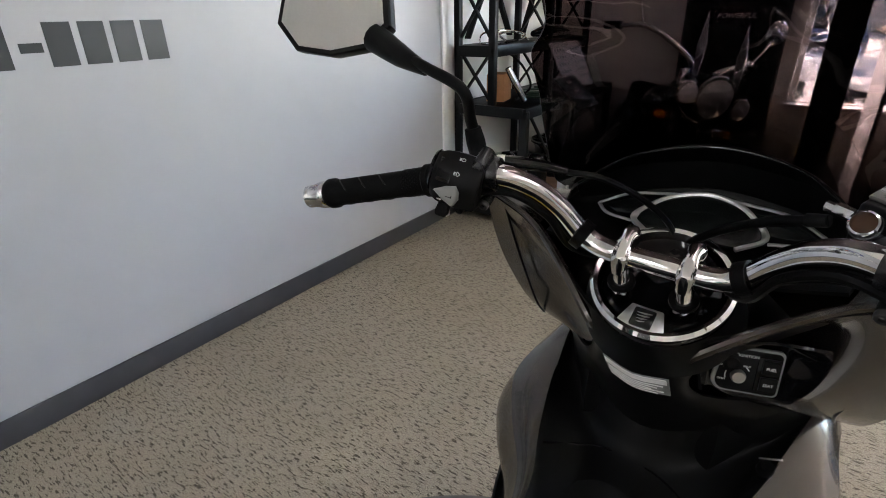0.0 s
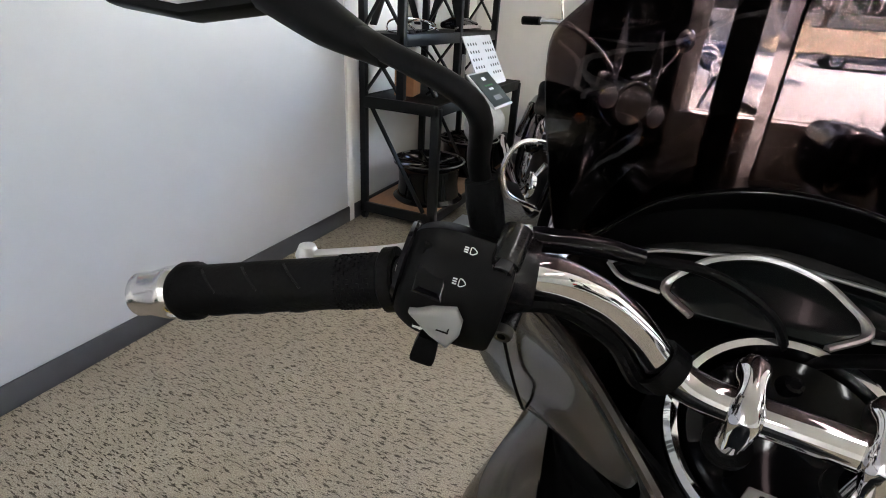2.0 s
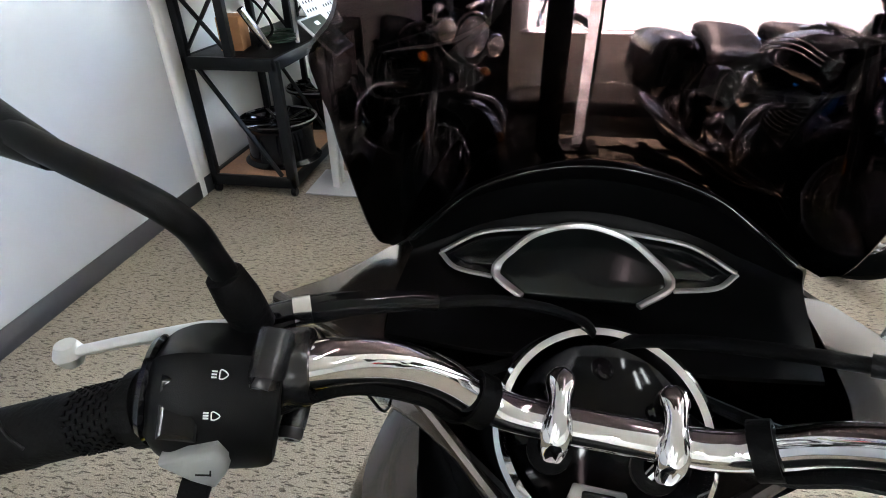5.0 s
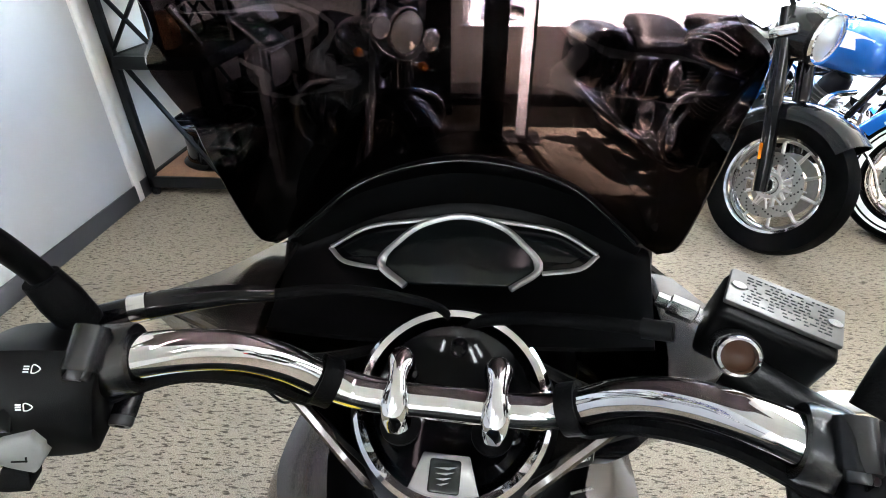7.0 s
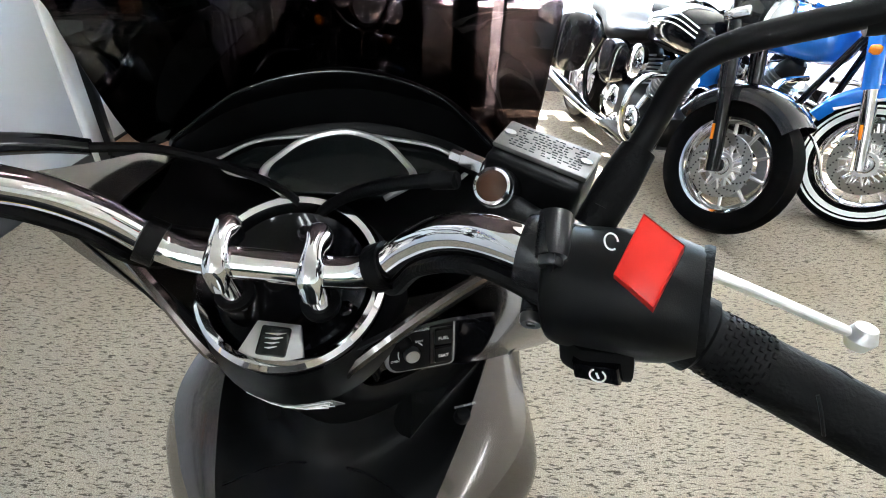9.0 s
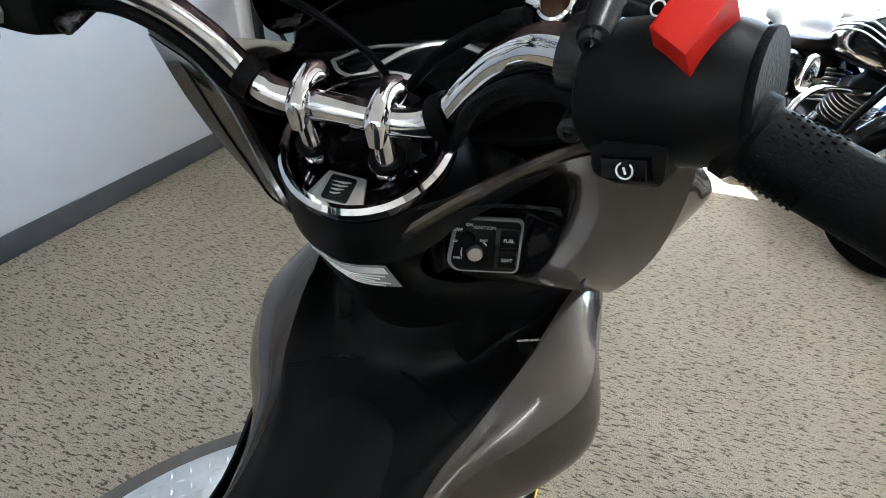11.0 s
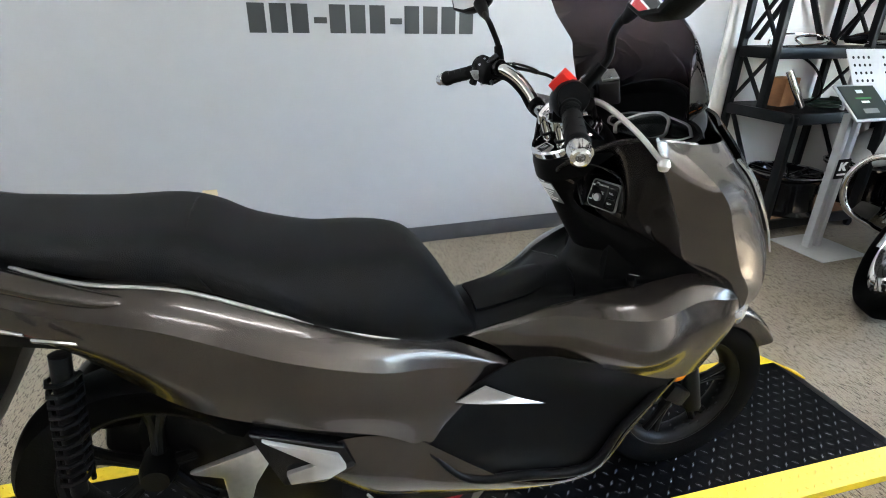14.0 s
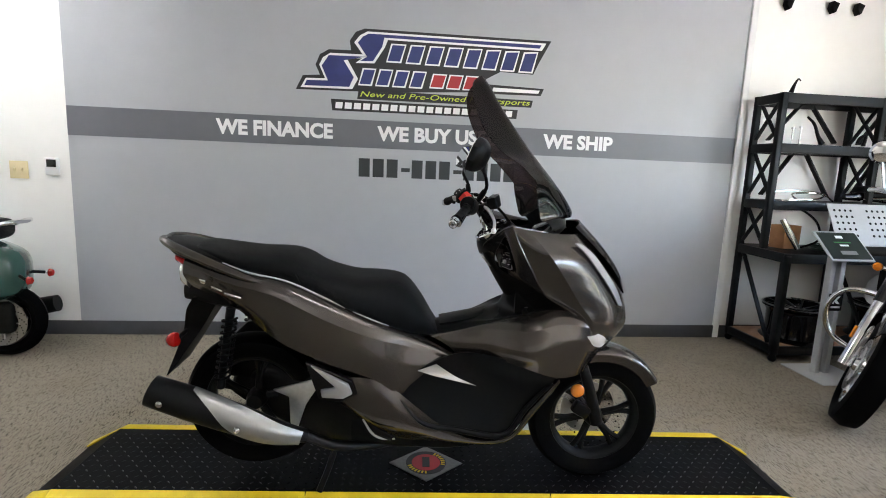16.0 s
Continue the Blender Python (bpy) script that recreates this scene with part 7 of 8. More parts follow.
def cruiser(m, label, paint, second, white=False, cast=True, bags=False, shield=False, lamps=True, steer=0.0, stripes=False, clear=False):
    """A heavy V-twin cruiser, front to +x, on its wheels about its middle."""
    b = root("motorcycle", m, label, "motorcycle", "showroom motorcycles")
    R = 0.325
    bike_wheel(b, "front_wheel", 0.83, R, 0.13, white, cast)
    bike_wheel(b, "rear_wheel", -0.80, R - 0.01, 0.16, white, cast)
    rows = []
    for k in range(9):
        a = radians(50 + k * 13) if cast else radians(15 + k * 17.5)
        rows.append([(0.83 + rr * math.cos(a), y, R + rr * math.sin(a)) for y, rr in ((-0.088, R - 0.035), (-0.075, R + 0.03), (0, R + 0.048), (0.075, R + 0.03), (0.088, R - 0.035))])
    part("front_fender", surface(rows, 2, 4, 0.004), paint, b)
    if second:
        for s in (-1, 1):
            part("fender_flash", surface([[(0.83 + (R + q) * math.cos(radians(a)), s * (0.091 - 0.35 * max(0, q + 0.03)), R + (R + q) * math.sin(radians(a))) for q in (-0.03, 0.0, 0.02)] for a in (40, 70, 100, 140)], 3, 3, 0.003), second, b)
    rows = []
    for k in range(9):
        a = radians(20 + k * 17)
        rows.append([(-0.80 + rr * math.cos(a), y, R + 0.03 + rr * math.sin(a)) for y, rr in ((-0.11, R - 0.06), (-0.10, R + 0.03), (0, R + 0.055), (0.10, R + 0.03), (0.11, R - 0.06))])
    part("rear_fender", surface(rows, 2, 4, 0.004), paint, b)
    for s in (-1, 1):
        part("fork_leg", tube([(0.83, s * 0.11, R - 0.03), (0.74, s * 0.11, 0.55), (0.55, s * 0.11, 1.02)], [0.032, 0.032, 0.026], 14, 2), CHROME if lamps else GLOSS_BLACK, b, "chrome fork leg" if lamps else "black fork leg")
        part("fork_cover", tube([(0.70, s * 0.11, 0.64), (0.60, s * 0.11, 0.90)], 0.036, 14, 1), paint, b)
        part("fork_reflector", box(0.012, 0.012, 0.07, pose(0.765, s * 0.148, 0.46, 0, -20, 0), 0.004), AMBER_LENS, b)
        if lamps:
            part("turn_signal", lathe([(0, 0.024), (0.018, 0.018), (0.024, 0.0), (0.016, -0.024), (0, -0.028)], 16, pose(0.66, s * 0.20, 0.80, 0, 90, 0)), AMBER_LENS, b, "amber turn signal")
            part("signal_arm", tube([(0.63, s * 0.12, 0.80), (0.64, s * 0.18, 0.80)], 0.009, 8, 1), CHROME, b)
            part("passing_lamp", lathe([(0, 0.05), (0.05, 0.045), (0.058, 0.035), (0.055, 0.0), (0.03, -0.04), (0, -0.045)], 20, pose(0.68, s * 0.155, 0.93, 0, 90, 0)), CHROME, b, "chrome passing lamp")
            part("lamp_lens", lathe([(0, 0.056), (0.03, 0.053), (0.048, 0.046), (0, 0.044)], 20, pose(0.68, s * 0.155, 0.93, 0, 90, 0)), CLEAR_LENS, b)
        part("handlebar", tube([(0.54, s * 0.03, 1.02), (0.52, s * 0.14, 1.09), (0.42, s * 0.32, 1.15), (0.28, s * 0.42, 1.11)], 0.014, 12, 6), CHROME, b, "chrome handlebar")
        part("grip", tube([(0.31, s * 0.405, 1.12), (0.23, s * 0.45, 1.095)], 0.02, 12, 1), RUBBER, b)
        part("mirror_stem", tube([(0.40, s * 0.34, 1.15), (0.39, s * 0.38, 1.22), (0.36, s * 0.42, 1.30)], 0.006, 8, 4), CHROME, b)
        part("mirror", lathe([(0, 0.012), (0.055, 0.008), (0.062, 0), (0.05, -0.02), (0, -0.03)], 24, pose(0.355, s * 0.43, 1.33, 0, -90, 0)), CHROME if lamps else BLACK_PLASTIC, b, "round chrome mirror" if lamps else "round black mirror")
        part("engine_guard", tube([(0.42, s * 0.10, 0.62), (0.46, s * 0.34, 0.60), (0.48, s * 0.41, 0.46), (0.46, s * 0.34, 0.30), (0.42, s * 0.12, 0.24)], 0.016, 12, 6), CHROME, b, "chrome engine guard")
        part("floorboard", box(0.30, 0.10, 0.025, pose(0.28, s * 0.28, 0.27), 0.01), DARK_METAL, b)
        part("exhaust", tube([(0.20, s * 0.12, 0.45), (0.14, s * 0.19, 0.25), (-0.2, s * 0.22, 0.21), (-0.6, s * 0.23, 0.24), (-1.05, s * 0.24, 0.28)], [0.022, 0.024, 0.03, 0.045, 0.04], 14, 5), CHROME, b, "chrome exhaust pipe")
        part("shock", tube([(-0.78, s * 0.16, 0.40), (-0.62, s * 0.16, 0.66)], 0.028, 12, 1), CHROME, b)
        part("side_cover", loft([ring(x, h, t, bo, 3, 14, s * 0.15) for x, h, t, bo in ((-0.40, 0.02, 0.62, 0.45), (-0.30, 0.045, 0.66, 0.40), (-0.15, 0.045, 0.66, 0.40), (-0.05, 0.02, 0.62, 0.46))], n=3), paint, b)
        if bags:
            part("saddlebag", loft([ring(x, h, t, bo, 3.4, 18, s * 0.30) for x, h, t, bo in ((-1.12, 0.06, 0.66, 0.48), (-1.06, 0.10, 0.72, 0.40), (-0.80, 0.12, 0.76, 0.36), (-0.52, 0.11, 0.75, 0.38), (-0.46, 0.07, 0.68, 0.46))], n=3), GLOSS_BLACK, b, "hard black saddlebag")
    part("headlight", lathe([(0, -0.12), (0.06, -0.10), (0.10, -0.03), (0.105, 0.03), (0.112, 0.04), (0.105, 0.05), (0.092, 0.05), (0.09, 0.035), (0, 0.03)], 32, pose(0.67, 0, 0.94, 0, 90, 0)), CHROME, b, "chrome headlight")
    part("headlight_lens", lathe([(0, 0.066), (0.05, 0.06), (0.092, 0.045), (0, 0.04)], 32, pose(0.67, 0, 0.94, 0, 90, 0)), CLEAR_LENS, b)
    part("steering_yoke", box(0.12, 0.30, 0.05, pose(0.60, 0, 0.93, 0, -25, 0), 0.015), CHROME, b)
    part("fuel_tank", loft([ring(x, h, t, bo, 2.5, 22) for x, h, t, bo in ((0.50, 0.06, 0.86, 0.74), (0.44, 0.13, 0.91, 0.69), (0.28, 0.175, 0.94, 0.68), (0.08, 0.17, 0.90, 0.68), (-0.08, 0.10, 0.83, 0.69), (-0.16, 0.05, 0.78, 0.70))], n=4), paint, b)
    if second:
        for s in (-1, 1):
            part("tank_panel", surface([[(0.42, s * 0.138, 0.80), (0.28, s * 0.182, 0.81), (0.08, s * 0.178, 0.79), (-0.06, s * 0.115, 0.76)], [(0.42, s * 0.13, 0.86), (0.28, s * 0.166, 0.885), (0.08, s * 0.158, 0.855), (-0.06, s * 0.10, 0.80)]], 4, 5, 0.004), second, b)
    part("tank_console", tube([(0.40, 0, 0.925), (0.24, 0, 0.955), (0.05, 0, 0.915)], [0.03, 0.055, 0.03], 14, 4, flat=0.4), CHROME, b)
    part("seat", loft([ring(x, h, t, bo, 3, 20) for x, h, t, bo in ((-0.04, 0.08, 0.77, 0.70), (-0.15, 0.16, 0.75, 0.66), (-0.35, 0.19, 0.74, 0.62), (-0.46, 0.17, 0.80, 0.64), (-0.60, 0.15, 0.84, 0.70), (-0.80, 0.12, 0.83, 0.72))], n=4), SEAT_VINYL, b, "black two-up seat")
    part("tail_light", loft([ring(x, h, t, bo, 2.4, 14) for x, h, t, bo in ((-1.20, 0.03, 0.60, 0.54), (-1.18, 0.06, 0.62, 0.52), (-1.12, 0.06, 0.63, 0.53))], n=2), RED_LENS, b, "red tail light")
    part("crankcase", loft([ring(x, h, t, bo, 3.2, 18) for x, h, t, bo in ((-0.24, 0.12, 0.48, 0.20), (-0.12, 0.17, 0.50, 0.16), (0.10, 0.18, 0.46, 0.15), (0.30, 0.14, 0.42, 0.18), (0.36, 0.08, 0.38, 0.22))], n=3), DARK_METAL, b, "dark engine case")
    for s in (-1, 1):
        for cx, cz, cr in ((-0.10, 0.33, 0.105), (0.17, 0.30, 0.085), (0.03, 0.24, 0.060)):
            cover = part("engine_cover", lathe([(0, 0.030), (cr * 0.35, 0.030), (cr * 0.45, 0.024), (cr * 0.80, 0.022), (cr * 0.92, 0.014), (cr, 0.0), (cr, -0.05)], 28, pose(cx, s * 0.168, cz, -90 * s, 0, 0)), CHROME, b, "chrome engine cover")
            for k in range(6):
                a = k * math.pi / 3
                part("bolt", lathe([(0, 0.019), (0.006, 0.019), (0.007, 0.012), (0, 0.012)], 6, pose(cx, s * 0.168, cz, -90 * s, 0, 0) @ pose(cr * 0.9 * math.cos(a), cr * 0.9 * math.sin(a), 0)), STEEL, cover)
    for tilt, x0 in ((24, 0.16), (-24, -0.02)):
        cy = part("cylinder", lathe([(0.075, 0.0), (0.075, 0.22), (0.05, 0.28), (0, 0.29)], 24, pose(x0, 0, 0.42, 0, tilt, 0)), DARK_METAL, b)
        for k in range(8):
            part("cooling_fin", lathe([(0.07, 0), (0.11, 0), (0.11, 0.006), (0.07, 0.006)], 20, pose(x0, 0, 0.42, 0, tilt, 0) @ pose(0, 0, 0.03 + k * 0.022)), STEEL, cy)
    for s in (-1, 1):
        part("air_cleaner", lathe([(0, 0.05), (0.07, 0.045), (0.09, 0.03), (0.09, 0), (0, 0)], 24, pose(0.07, s * 0.16, 0.60, -90 * s, 0, 0)), CHROME, b)
        part("frame_tube", tube([(0.56, s * 0.04, 0.86), (0.45, s * 0.12, 0.5), (0.36, s * 0.14, 0.18), (-0.3, s * 0.15, 0.17), (-0.62, s * 0.12, 0.36), (-0.5, s * 0.12, 0.62)], 0.018, 10, 5), GLOSS_BLACK, b)
    part("kickstand", tube([(0.1, 0.2, 0.2), (0.16, 0.32, 0.02)], 0.011, 8, 1), CHROME, b)
    if shield:
        for s in (-1, 1):
            part("shield_bracket", prism([(-0.02, -0.13), (0.02, -0.15), (0.035, 0.0), (0.0, 0.17), (-0.03, 0.02)], 0.004, pose(0.60, s * 0.12, 1.14, 90, 0, 0) @ pose(0, 0, 0, 0, 0, 24), 0.001), STEEL, b, "bare windshield bracket")
    if clear:
        part("windshield", surface([[(0.70, -0.20, 1.02), (0.735, -0.10, 1.00), (0.745, 0, 0.995), (0.735, 0.10, 1.00), (0.70, 0.20, 1.02)], [(0.62, -0.25, 1.22), (0.665, -0.125, 1.22), (0.68, 0, 1.22), (0.665, 0.125, 1.22), (0.62, 0.25, 1.22)], [(0.53, -0.17, 1.43), (0.56, -0.09, 1.47), (0.57, 0, 1.48), (0.56, 0.09, 1.47), (0.53, 0.17, 1.43)]], 5, 5, 0.004), PANE_GLASS, b, "clear windshield")
        part("shield_bracket", tube([(0.71, -0.19, 1.05), (0.735, 0, 1.04), (0.71, 0.19, 1.05)], 0.008, 8, 5), CHROME, b, "chrome windshield brace")
    part("headlight_nacelle", loft([ring(x, h, t, bo, 2.4, 20) for x, h, t, bo in ((0.48, 0.06, 1.00, 0.90), (0.54, 0.12, 1.045, 0.86), (0.62, 0.135, 1.05, 0.83), (0.69, 0.118, 1.04, 0.835))], n=3), paint, b)
    if lamps:
        part("lamp_bar", tube([(0.66, -0.17, 0.90), (0.69, -0.10, 0.835), (0.70, 0, 0.815), (0.69, 0.10, 0.835), (0.66, 0.17, 0.90)], 0.009, 8, 5), CHROME, b)
        part("fender_light", box(0.05, 0.03, 0.03, pose(1.10, 0, 0.60, 0, 35, 0), 0.008), AMBER_LENS, b, "amber fender light")
    part("fender_trim", tube([(0.83 + (R + 0.045) * math.cos(radians(a)), 0.089, R + (R - 0.03) * math.sin(radians(a))) for a in (20, 50, 80, 110, 140)], 0.006, 8, 4), CHROME, b)
    if stripes:
        for s in (-1, 1):
            for k in range(3):
                part("pinstripe", tube([(0.44, s * (0.132 + 0.002 * k), 0.845 - 0.022 * k), (0.28, s * (0.170 + 0.004 * k), 0.885 - 0.024 * k), (0.08, s * (0.166 + 0.004 * k), 0.855 - 0.022 * k), (-0.06, s * 0.108, 0.80 - 0.02 * k)], 0.0035, 6, 5), WHITE_VINYL, b, "white pinstripe")
    if steer:
        turn = Matrix.Translation((0.57, 0, 0.98)) @ Matrix.Rotation(radians(steer), 4, Vector((-0.35, 0, 0.94))) @ Matrix.Translation((-0.57, 0, -0.98))
        for ob in b.children:
            if ob.name.split(".")[0] in FRONT_END:
                if ob.type == "MESH":
                    ob.data.transform(turn)
                else:
                    ob.matrix_basis = turn @ ob.matrix_basis
    return b


BLACK_PAINT = mat("gloss_black_paint", (0.004, 0.004, 0.005), 0.10, coat=0.3, vary=0.1, scale=300, spec=0.3)
BLUE_PAINT = mat("bright_blue_paint", (0.01, 0.16, 0.62), 0.2, metal=0.3, coat=1.0, vary=0.1, scale=300)
WHITE_PAINT = mat("pearl_white_paint", (0.78, 0.79, 0.8), 0.2, coat=1.0)


def ride(x, y, heading, lean=0.0):
    """The pose of a cruiser whose front tyre stands at x, y and which heads that way."""
    a = radians(heading)
    return pose(x - 0.83 * math.cos(a), y - 0.83 * math.sin(a), 0, 0, 0, heading) @ pose(0, 0, 0, -lean, 0, 0)


cruiser(ride(2.30, 0.445, 204, 11), "black cruiser with chrome lamps, engine guard and windshield brackets", BLACK_PAINT, None, cast=True, shield=True, steer=22)
cruiser(ride(2.19, -1.39, -168, 6), "black touring cruiser with hard saddlebags and cast wheels", BLACK_PAINT, None, cast=True, bags=True, lamps=False, stripes=True, steer=20, clear=True)
cruiser(ride(2.29, -2.11, -156, 6), "blue and white cruiser with whitewall tyres and wire wheels", BLUE_PAINT, WHITE_PAINT, white=True, cast=False, lamps=True, steer=16, clear=True)
cruiser(ride(2.38, -3.02, -152, 6), "white cruiser parked in the row by the window", WHITE_PAINT, BLACK_PAINT, white=True, cast=False, lamps=True)
cruiser(ride(2.68, -3.95, -152, 6), "black cruiser standing close to the shop window", BLACK_PAINT, None, cast=True, bags=True, lamps=False)

# ---- the teal retro scooter ----
TEAL = mat("dark_teal_paint", (0.022, 0.085, 0.07), 0.22, coat=1.0, vary=0.06, scale=200)
teal = root("scooter", pose(-2.97, 1.40, 0, 0, 0, 186), "dark teal retro scooter with black seat and chrome rail", "scooter")
part("body", loft([ring(x, h, t, b, 2.6, 20) for x, h, t, b in ((-0.60, 0.05, 0.60, 0.46), (-0.55, 0.14, 0.68, 0.38), (-0.35, 0.20, 0.74, 0.34), (-0.10, 0.20, 0.72, 0.32), (0.08, 0.15, 0.62, 0.30), (0.14, 0.12, 0.42, 0.28))], n=4), TEAL, teal, "rounded teal rear body")
part("floorboard", box(0.44, 0.34, 0.05, pose(0.30, 0, 0.30), 0.015), TEAL, teal)
part("leg_shield", surface([[(0.50, 0.20, 0.32), (0.54, 0, 0.32), (0.50, -0.20, 0.32)], [(0.55, 0.23, 0.60), (0.62, 0, 0.62), (0.55, -0.23, 0.60)], [(0.52, 0.17, 0.95), (0.58, 0, 0.97), (0.52, -0.17, 0.95)]], 5, 5, 0.012), TEAL, teal)
part("seat", loft([ring(x, h, t, b, 3, 20) for x, h, t, b in ((-0.50, 0.10, 0.83, 0.75), (-0.46, 0.13, 0.86, 0.73), (-0.20, 0.16, 0.85, 0.71), (0.0, 0.13, 0.82, 0.71), (0.10, 0.08, 0.77, 0.70))], n=4), SEAT_VINYL, teal, "black vinyl seat")
part("grab_rail", tube([(-0.40, 0.15, 0.78), (-0.56, 0.13, 0.84), (-0.62, 0, 0.845), (-0.56, -0.13, 0.84), (-0.40, -0.15, 0.78)], 0.013, 12, 6), CHROME, teal, "chrome grab rail")
for s in (-1, 1):
    part("turn_signal", lathe([(0, 0.03), (0.02, 0.02), (0.026, 0), (0, -0.02)], 14, pose(-0.66, s * 0.12, 0.50, 0, -90, 0)), RED_LENS, teal, "red turn signal")
    part("signal_arm", tube([(-0.58, s * 0.06, 0.52), (-0.64, s * 0.11, 0.505)], 0.01, 8, 1), BLACK_PLASTIC, teal)
bike_wheel(teal, "rear_wheel", -0.46, 0.23, 0.11, False, True)
bike_wheel(teal, "front_wheel", 0.72, 0.23, 0.10, False, True)
part("engine", box(0.5, 0.22, 0.20, pose(-0.30, 0, 0.26), 0.04, seg=3), DARK_METAL, teal)
part("muffler", tube([(-0.2, -0.15, 0.22), (-0.45, -0.19, 0.24), (-0.66, -0.19, 0.28)], [0.03, 0.06, 0.055], 16, 4), DARK_METAL, teal)
part("fork", tube([(0.72, 0, 0.23), (0.66, 0.0, 0.5), (0.56, 0, 0.98)], 0.03, 12, 3), DARK_METAL, teal)
part("front_fender", surface([[(0.72 + 0.28 * math.cos(radians(a)), y, 0.25 + 0.26 * math.sin(radians(a))) for y in (-0.07, 0, 0.07)] for a in (20, 60, 100, 140)], 3, 3, 0.006), TEAL, teal)
part("handlebar", tube([(0.42, 0.33, 1.02), (0.52, 0.12, 1.03), (0.54, 0, 1.02), (0.52, -0.12, 1.03), (0.42, -0.33, 1.02)], 0.02, 12, 5), CHROME, teal)
part("headset", lathe([(0, -0.08), (0.08, -0.05), (0.10, 0.0), (0.08, 0.05), (0, 0.07)], 20, pose(0.55, 0, 1.0, 0, 90, 0)), TEAL, teal)

# ---- outdoors ----
def parked_car(m, label, paint):
    c = root("parked_car", m, label, "car", "cars outside")
    part("body", loft([ring(x, h, t, b, 4.5, 24) for x, h, t, b in ((-2.25, 0.75, 0.85, 0.35), (-2.1, 0.86, 0.98, 0.25), (-1.0, 0.90, 1.0, 0.22), (0.6, 0.90, 0.98, 0.22), (1.9, 0.86, 0.86, 0.25), (2.2, 0.72, 0.72, 0.35))], n=4), paint, c)
    part("cabin", loft([ring(x, h, t, b, 4, 20) for x, h, t, b in ((-1.75, 0.70, 1.0, 0.92), (-1.2, 0.70, 1.42, 0.92), (-0.2, 0.72, 1.48, 0.92), (0.4, 0.70, 1.36, 0.92), (1.05, 0.68, 0.98, 0.92))], n=3), GAUGE_GLASS, c, "dark glazed cabin")
    part("roof", loft([ring(x, h, t, b, 4, 20) for x, h, t, b in ((-1.2, 0.66, 1.45, 1.40), (-0.2, 0.69, 1.51, 1.44), (0.3, 0.66, 1.42, 1.36))], n=3), paint, c)
    for x in (-1.4, 1.4):
        for s in (-1, 1):
            wh = part("wheel", lathe([(0.22, -0.1), (0.32, -0.1), (0.34, 0), (0.32, 0.1), (0.22, 0.1)], 28, pose(x, s * 0.82, 0.34, 90, 0, 0)), TYRE, c)
            part("rim", lathe([(0.195, -0.095), (0.225, -0.10), (0.225, 0.10), (0.195, 0.095)], 24, pose(x, s * 0.825, 0.34, 90, 0, 0)), ALU, wh)
            part("wheel_well", lathe([(0, -0.02), (0.40, -0.04), (0.40, -0.06), (0, -0.06)], 28, pose(x, s * 0.80, 0.36, 90 * s, 0, 0)), BLACK_PLASTIC, c)
            for k in range(10):
                part("spoke", tube([(x, s * 0.92, 0.34), (x + 0.205 * math.cos(k * math.pi / 5), s * 0.915, 0.34 + 0.205 * math.sin(k * math.pi / 5))], 0.013, 6, 1), ALU, wh)
    return c


cruiser(pose(0, 0, -0.12) @ ride(6.7, -0.45, -90, 8), "white and chrome motorcycle parked outside the shop window", WHITE_PAINT, None, cast=True, lamps=False)
parked_car(pose(16.1, 1.55, -0.12, 0, 0, 88), "dark blue parked car in the sunlit lot", mat("dark_blue_car_paint", (0.02, 0.03, 0.07), 0.2, coat=1.0))
parked_car(pose(26.0, -6.2, -0.12, 0, 0, 88), "grey parked car in the sunlit lot", mat("grey_car_paint", (0.12, 0.12, 0.13), 0.2, coat=1.0))
parked_car(pose(25.0, -12.5, -0.12, 0, 0, 95), "dark parked car in the sunlit lot", mat("black_car_paint", (0.01, 0.01, 0.012), 0.2, coat=1.0))
BARK = mat("bark", (0.09, 0.06, 0.04), 0.9, vary=0.3, scale=12)
LEAF = mat("leaves", (0.05, 0.10, 0.025), 0.6, vary=0.5, scale=6)


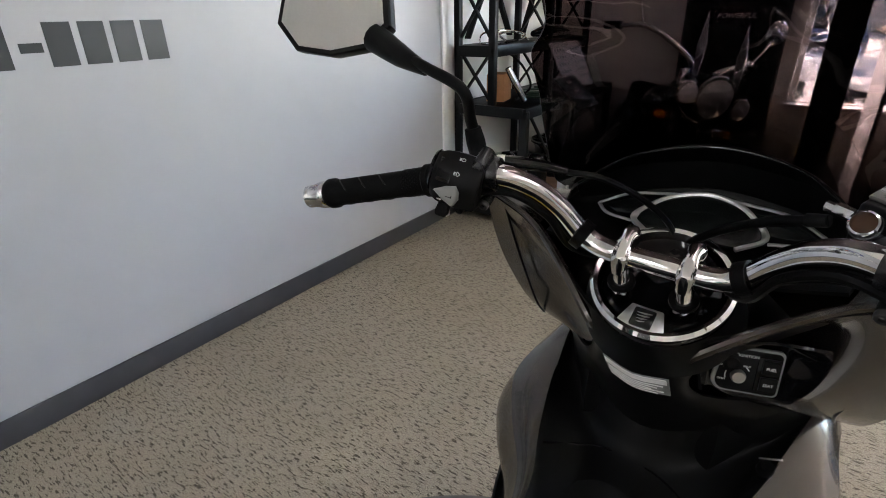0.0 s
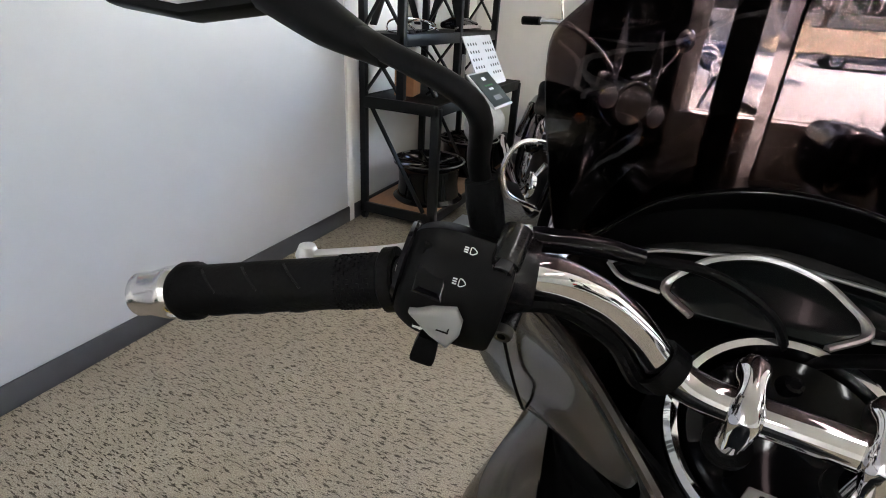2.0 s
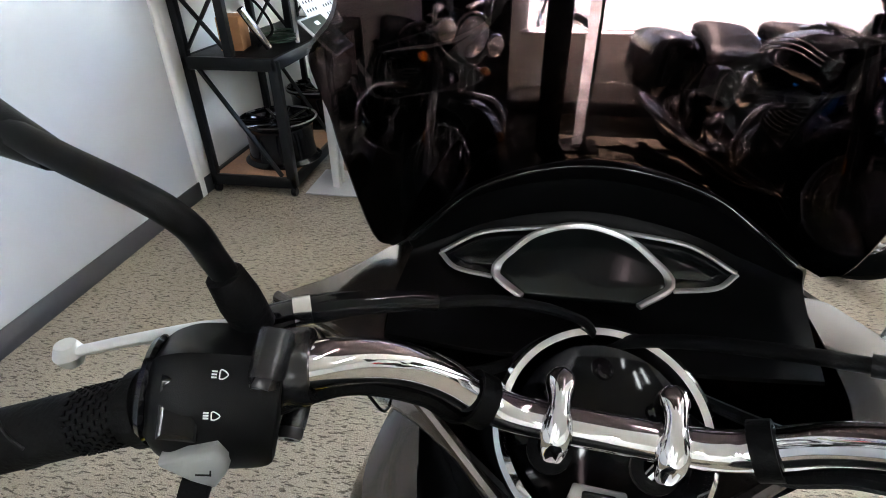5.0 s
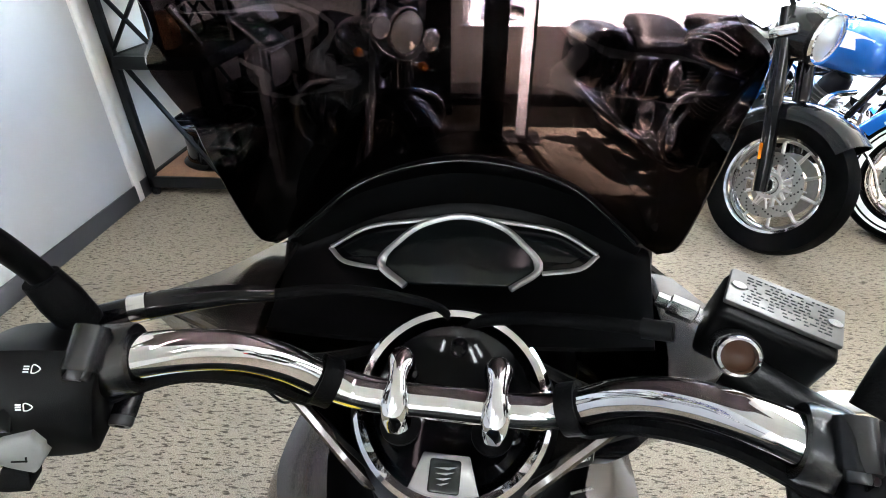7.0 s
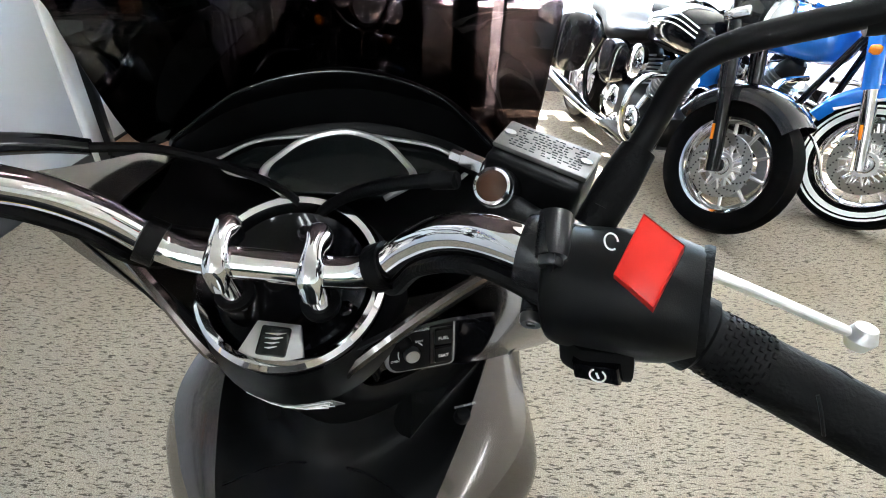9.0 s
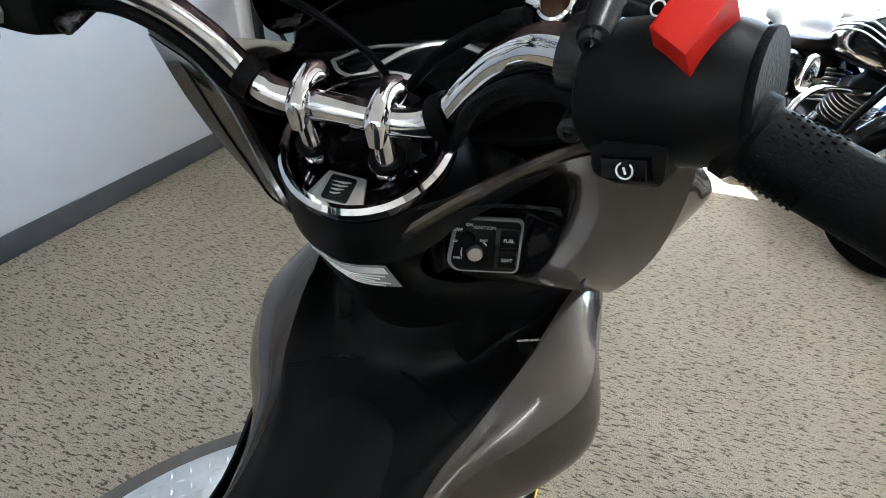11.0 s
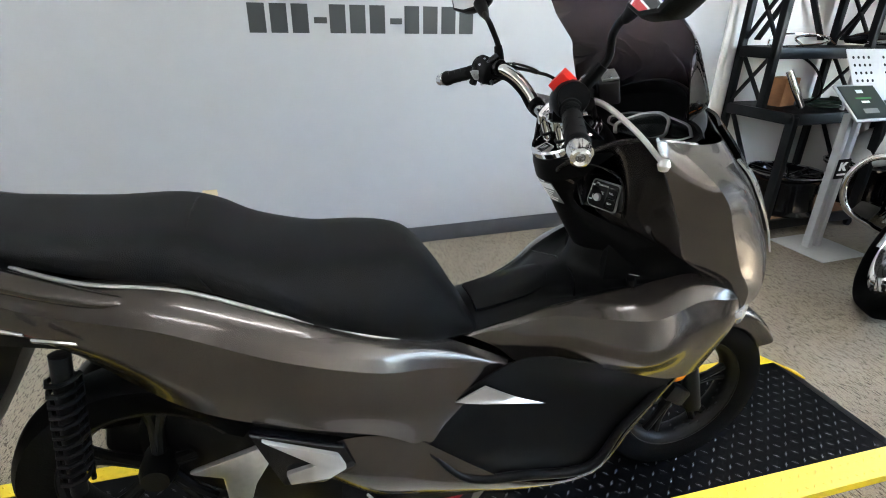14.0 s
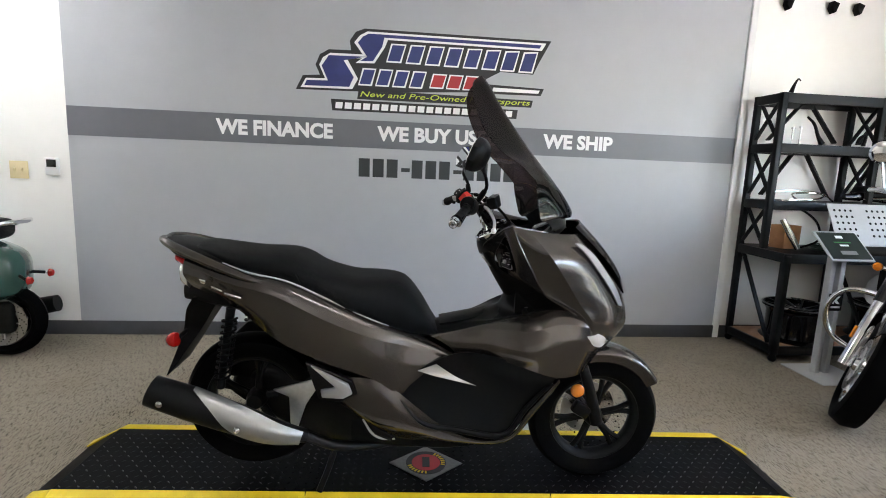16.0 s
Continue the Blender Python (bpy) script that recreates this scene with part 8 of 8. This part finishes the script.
def tree(x, y, h, seed):
    t = root("tree", pose(x, y, -0.12), "leafy green roadside tree", "tree", "roadside trees")
    r = random.Random(seed)
    limbs = bmesh.new()
    tube([(0, 0, 0), (0.05, 0.03, h * 0.3), (0.0, 0.1, h * 0.55), (0.05, 0, h * 0.8)], [0.16, 0.12, 0.08, 0.03], 8, 3, limbs)
    tips = []
    for k in range(9):
        a, z = r.uniform(0, 6.28), h * r.uniform(0.3, 0.6)
        e = Vector((math.cos(a) * h * 0.25, math.sin(a) * h * 0.25, z + h * 0.2))
        tube([(0, 0, z), tuple(e * 0.5 + Vector((0, 0, z * 0.5))), tuple(e)], [0.06, 0.04, 0.015], 6, 2, limbs)
        tips.append(e)
    part("trunk", limbs, BARK, t)
    vs, fs = [], []
    for k in range(1800):
        c = r.choice(tips) + Vector((r.gauss(0, h * 0.10), r.gauss(0, h * 0.10), r.gauss(h * 0.06, h * 0.09)))
        u = Vector((r.uniform(-1, 1), r.uniform(-1, 1), r.uniform(-1, 1))).normalized() * h * 0.03
        w = u.orthogonal().normalized() * h * 0.018
        i = len(vs)
        vs += [tuple(c + u), tuple(c + w), tuple(c - u), tuple(c - w)]
        fs.append((i, i + 1, i + 2, i + 3))
    me = bpy.data.meshes.new("crown")
    me.from_pydata(vs, [], fs)
    me.materials.append(LEAF)
    ob = new("crown", me)
    ob.parent = t
    ob["kind"] = "stuff"


for i, (x, y, h) in enumerate(((21, 0.5, 6.5), (31, -5.0, 6.5), (33, -10, 7.5), (20, 4, 6), (30, -16, 7.5), (32, -22, 8))):
    tree(x, y, h, i)
far = root("apartment_building", pose(40, -14, -0.12), "pale low building across the road", "building")
part("wall", box(8, 40, 5, pose(0, 0, 2.5)), mat("pale_stucco", (0.55, 0.5, 0.44), 0.9, vary=0.1, scale=2), far)
part("roof", box(8.6, 40.6, 0.3, pose(0, 0, 5.16), 0.05), mat("dark_roof", (0.08, 0.07, 0.07), 0.8), far)
for k in range(10):
    wn = part("window", box(0.1, 1.8, 1.3, pose(-4.02, -17 + k * 3.8, 2.8), 0.01), GAUGE_GLASS, far)
    part("sill", box(0.2, 2.0, 0.1, pose(-4.06, -17 + k * 3.8, 2.08), 0.01), FRAME_ALU, wn)
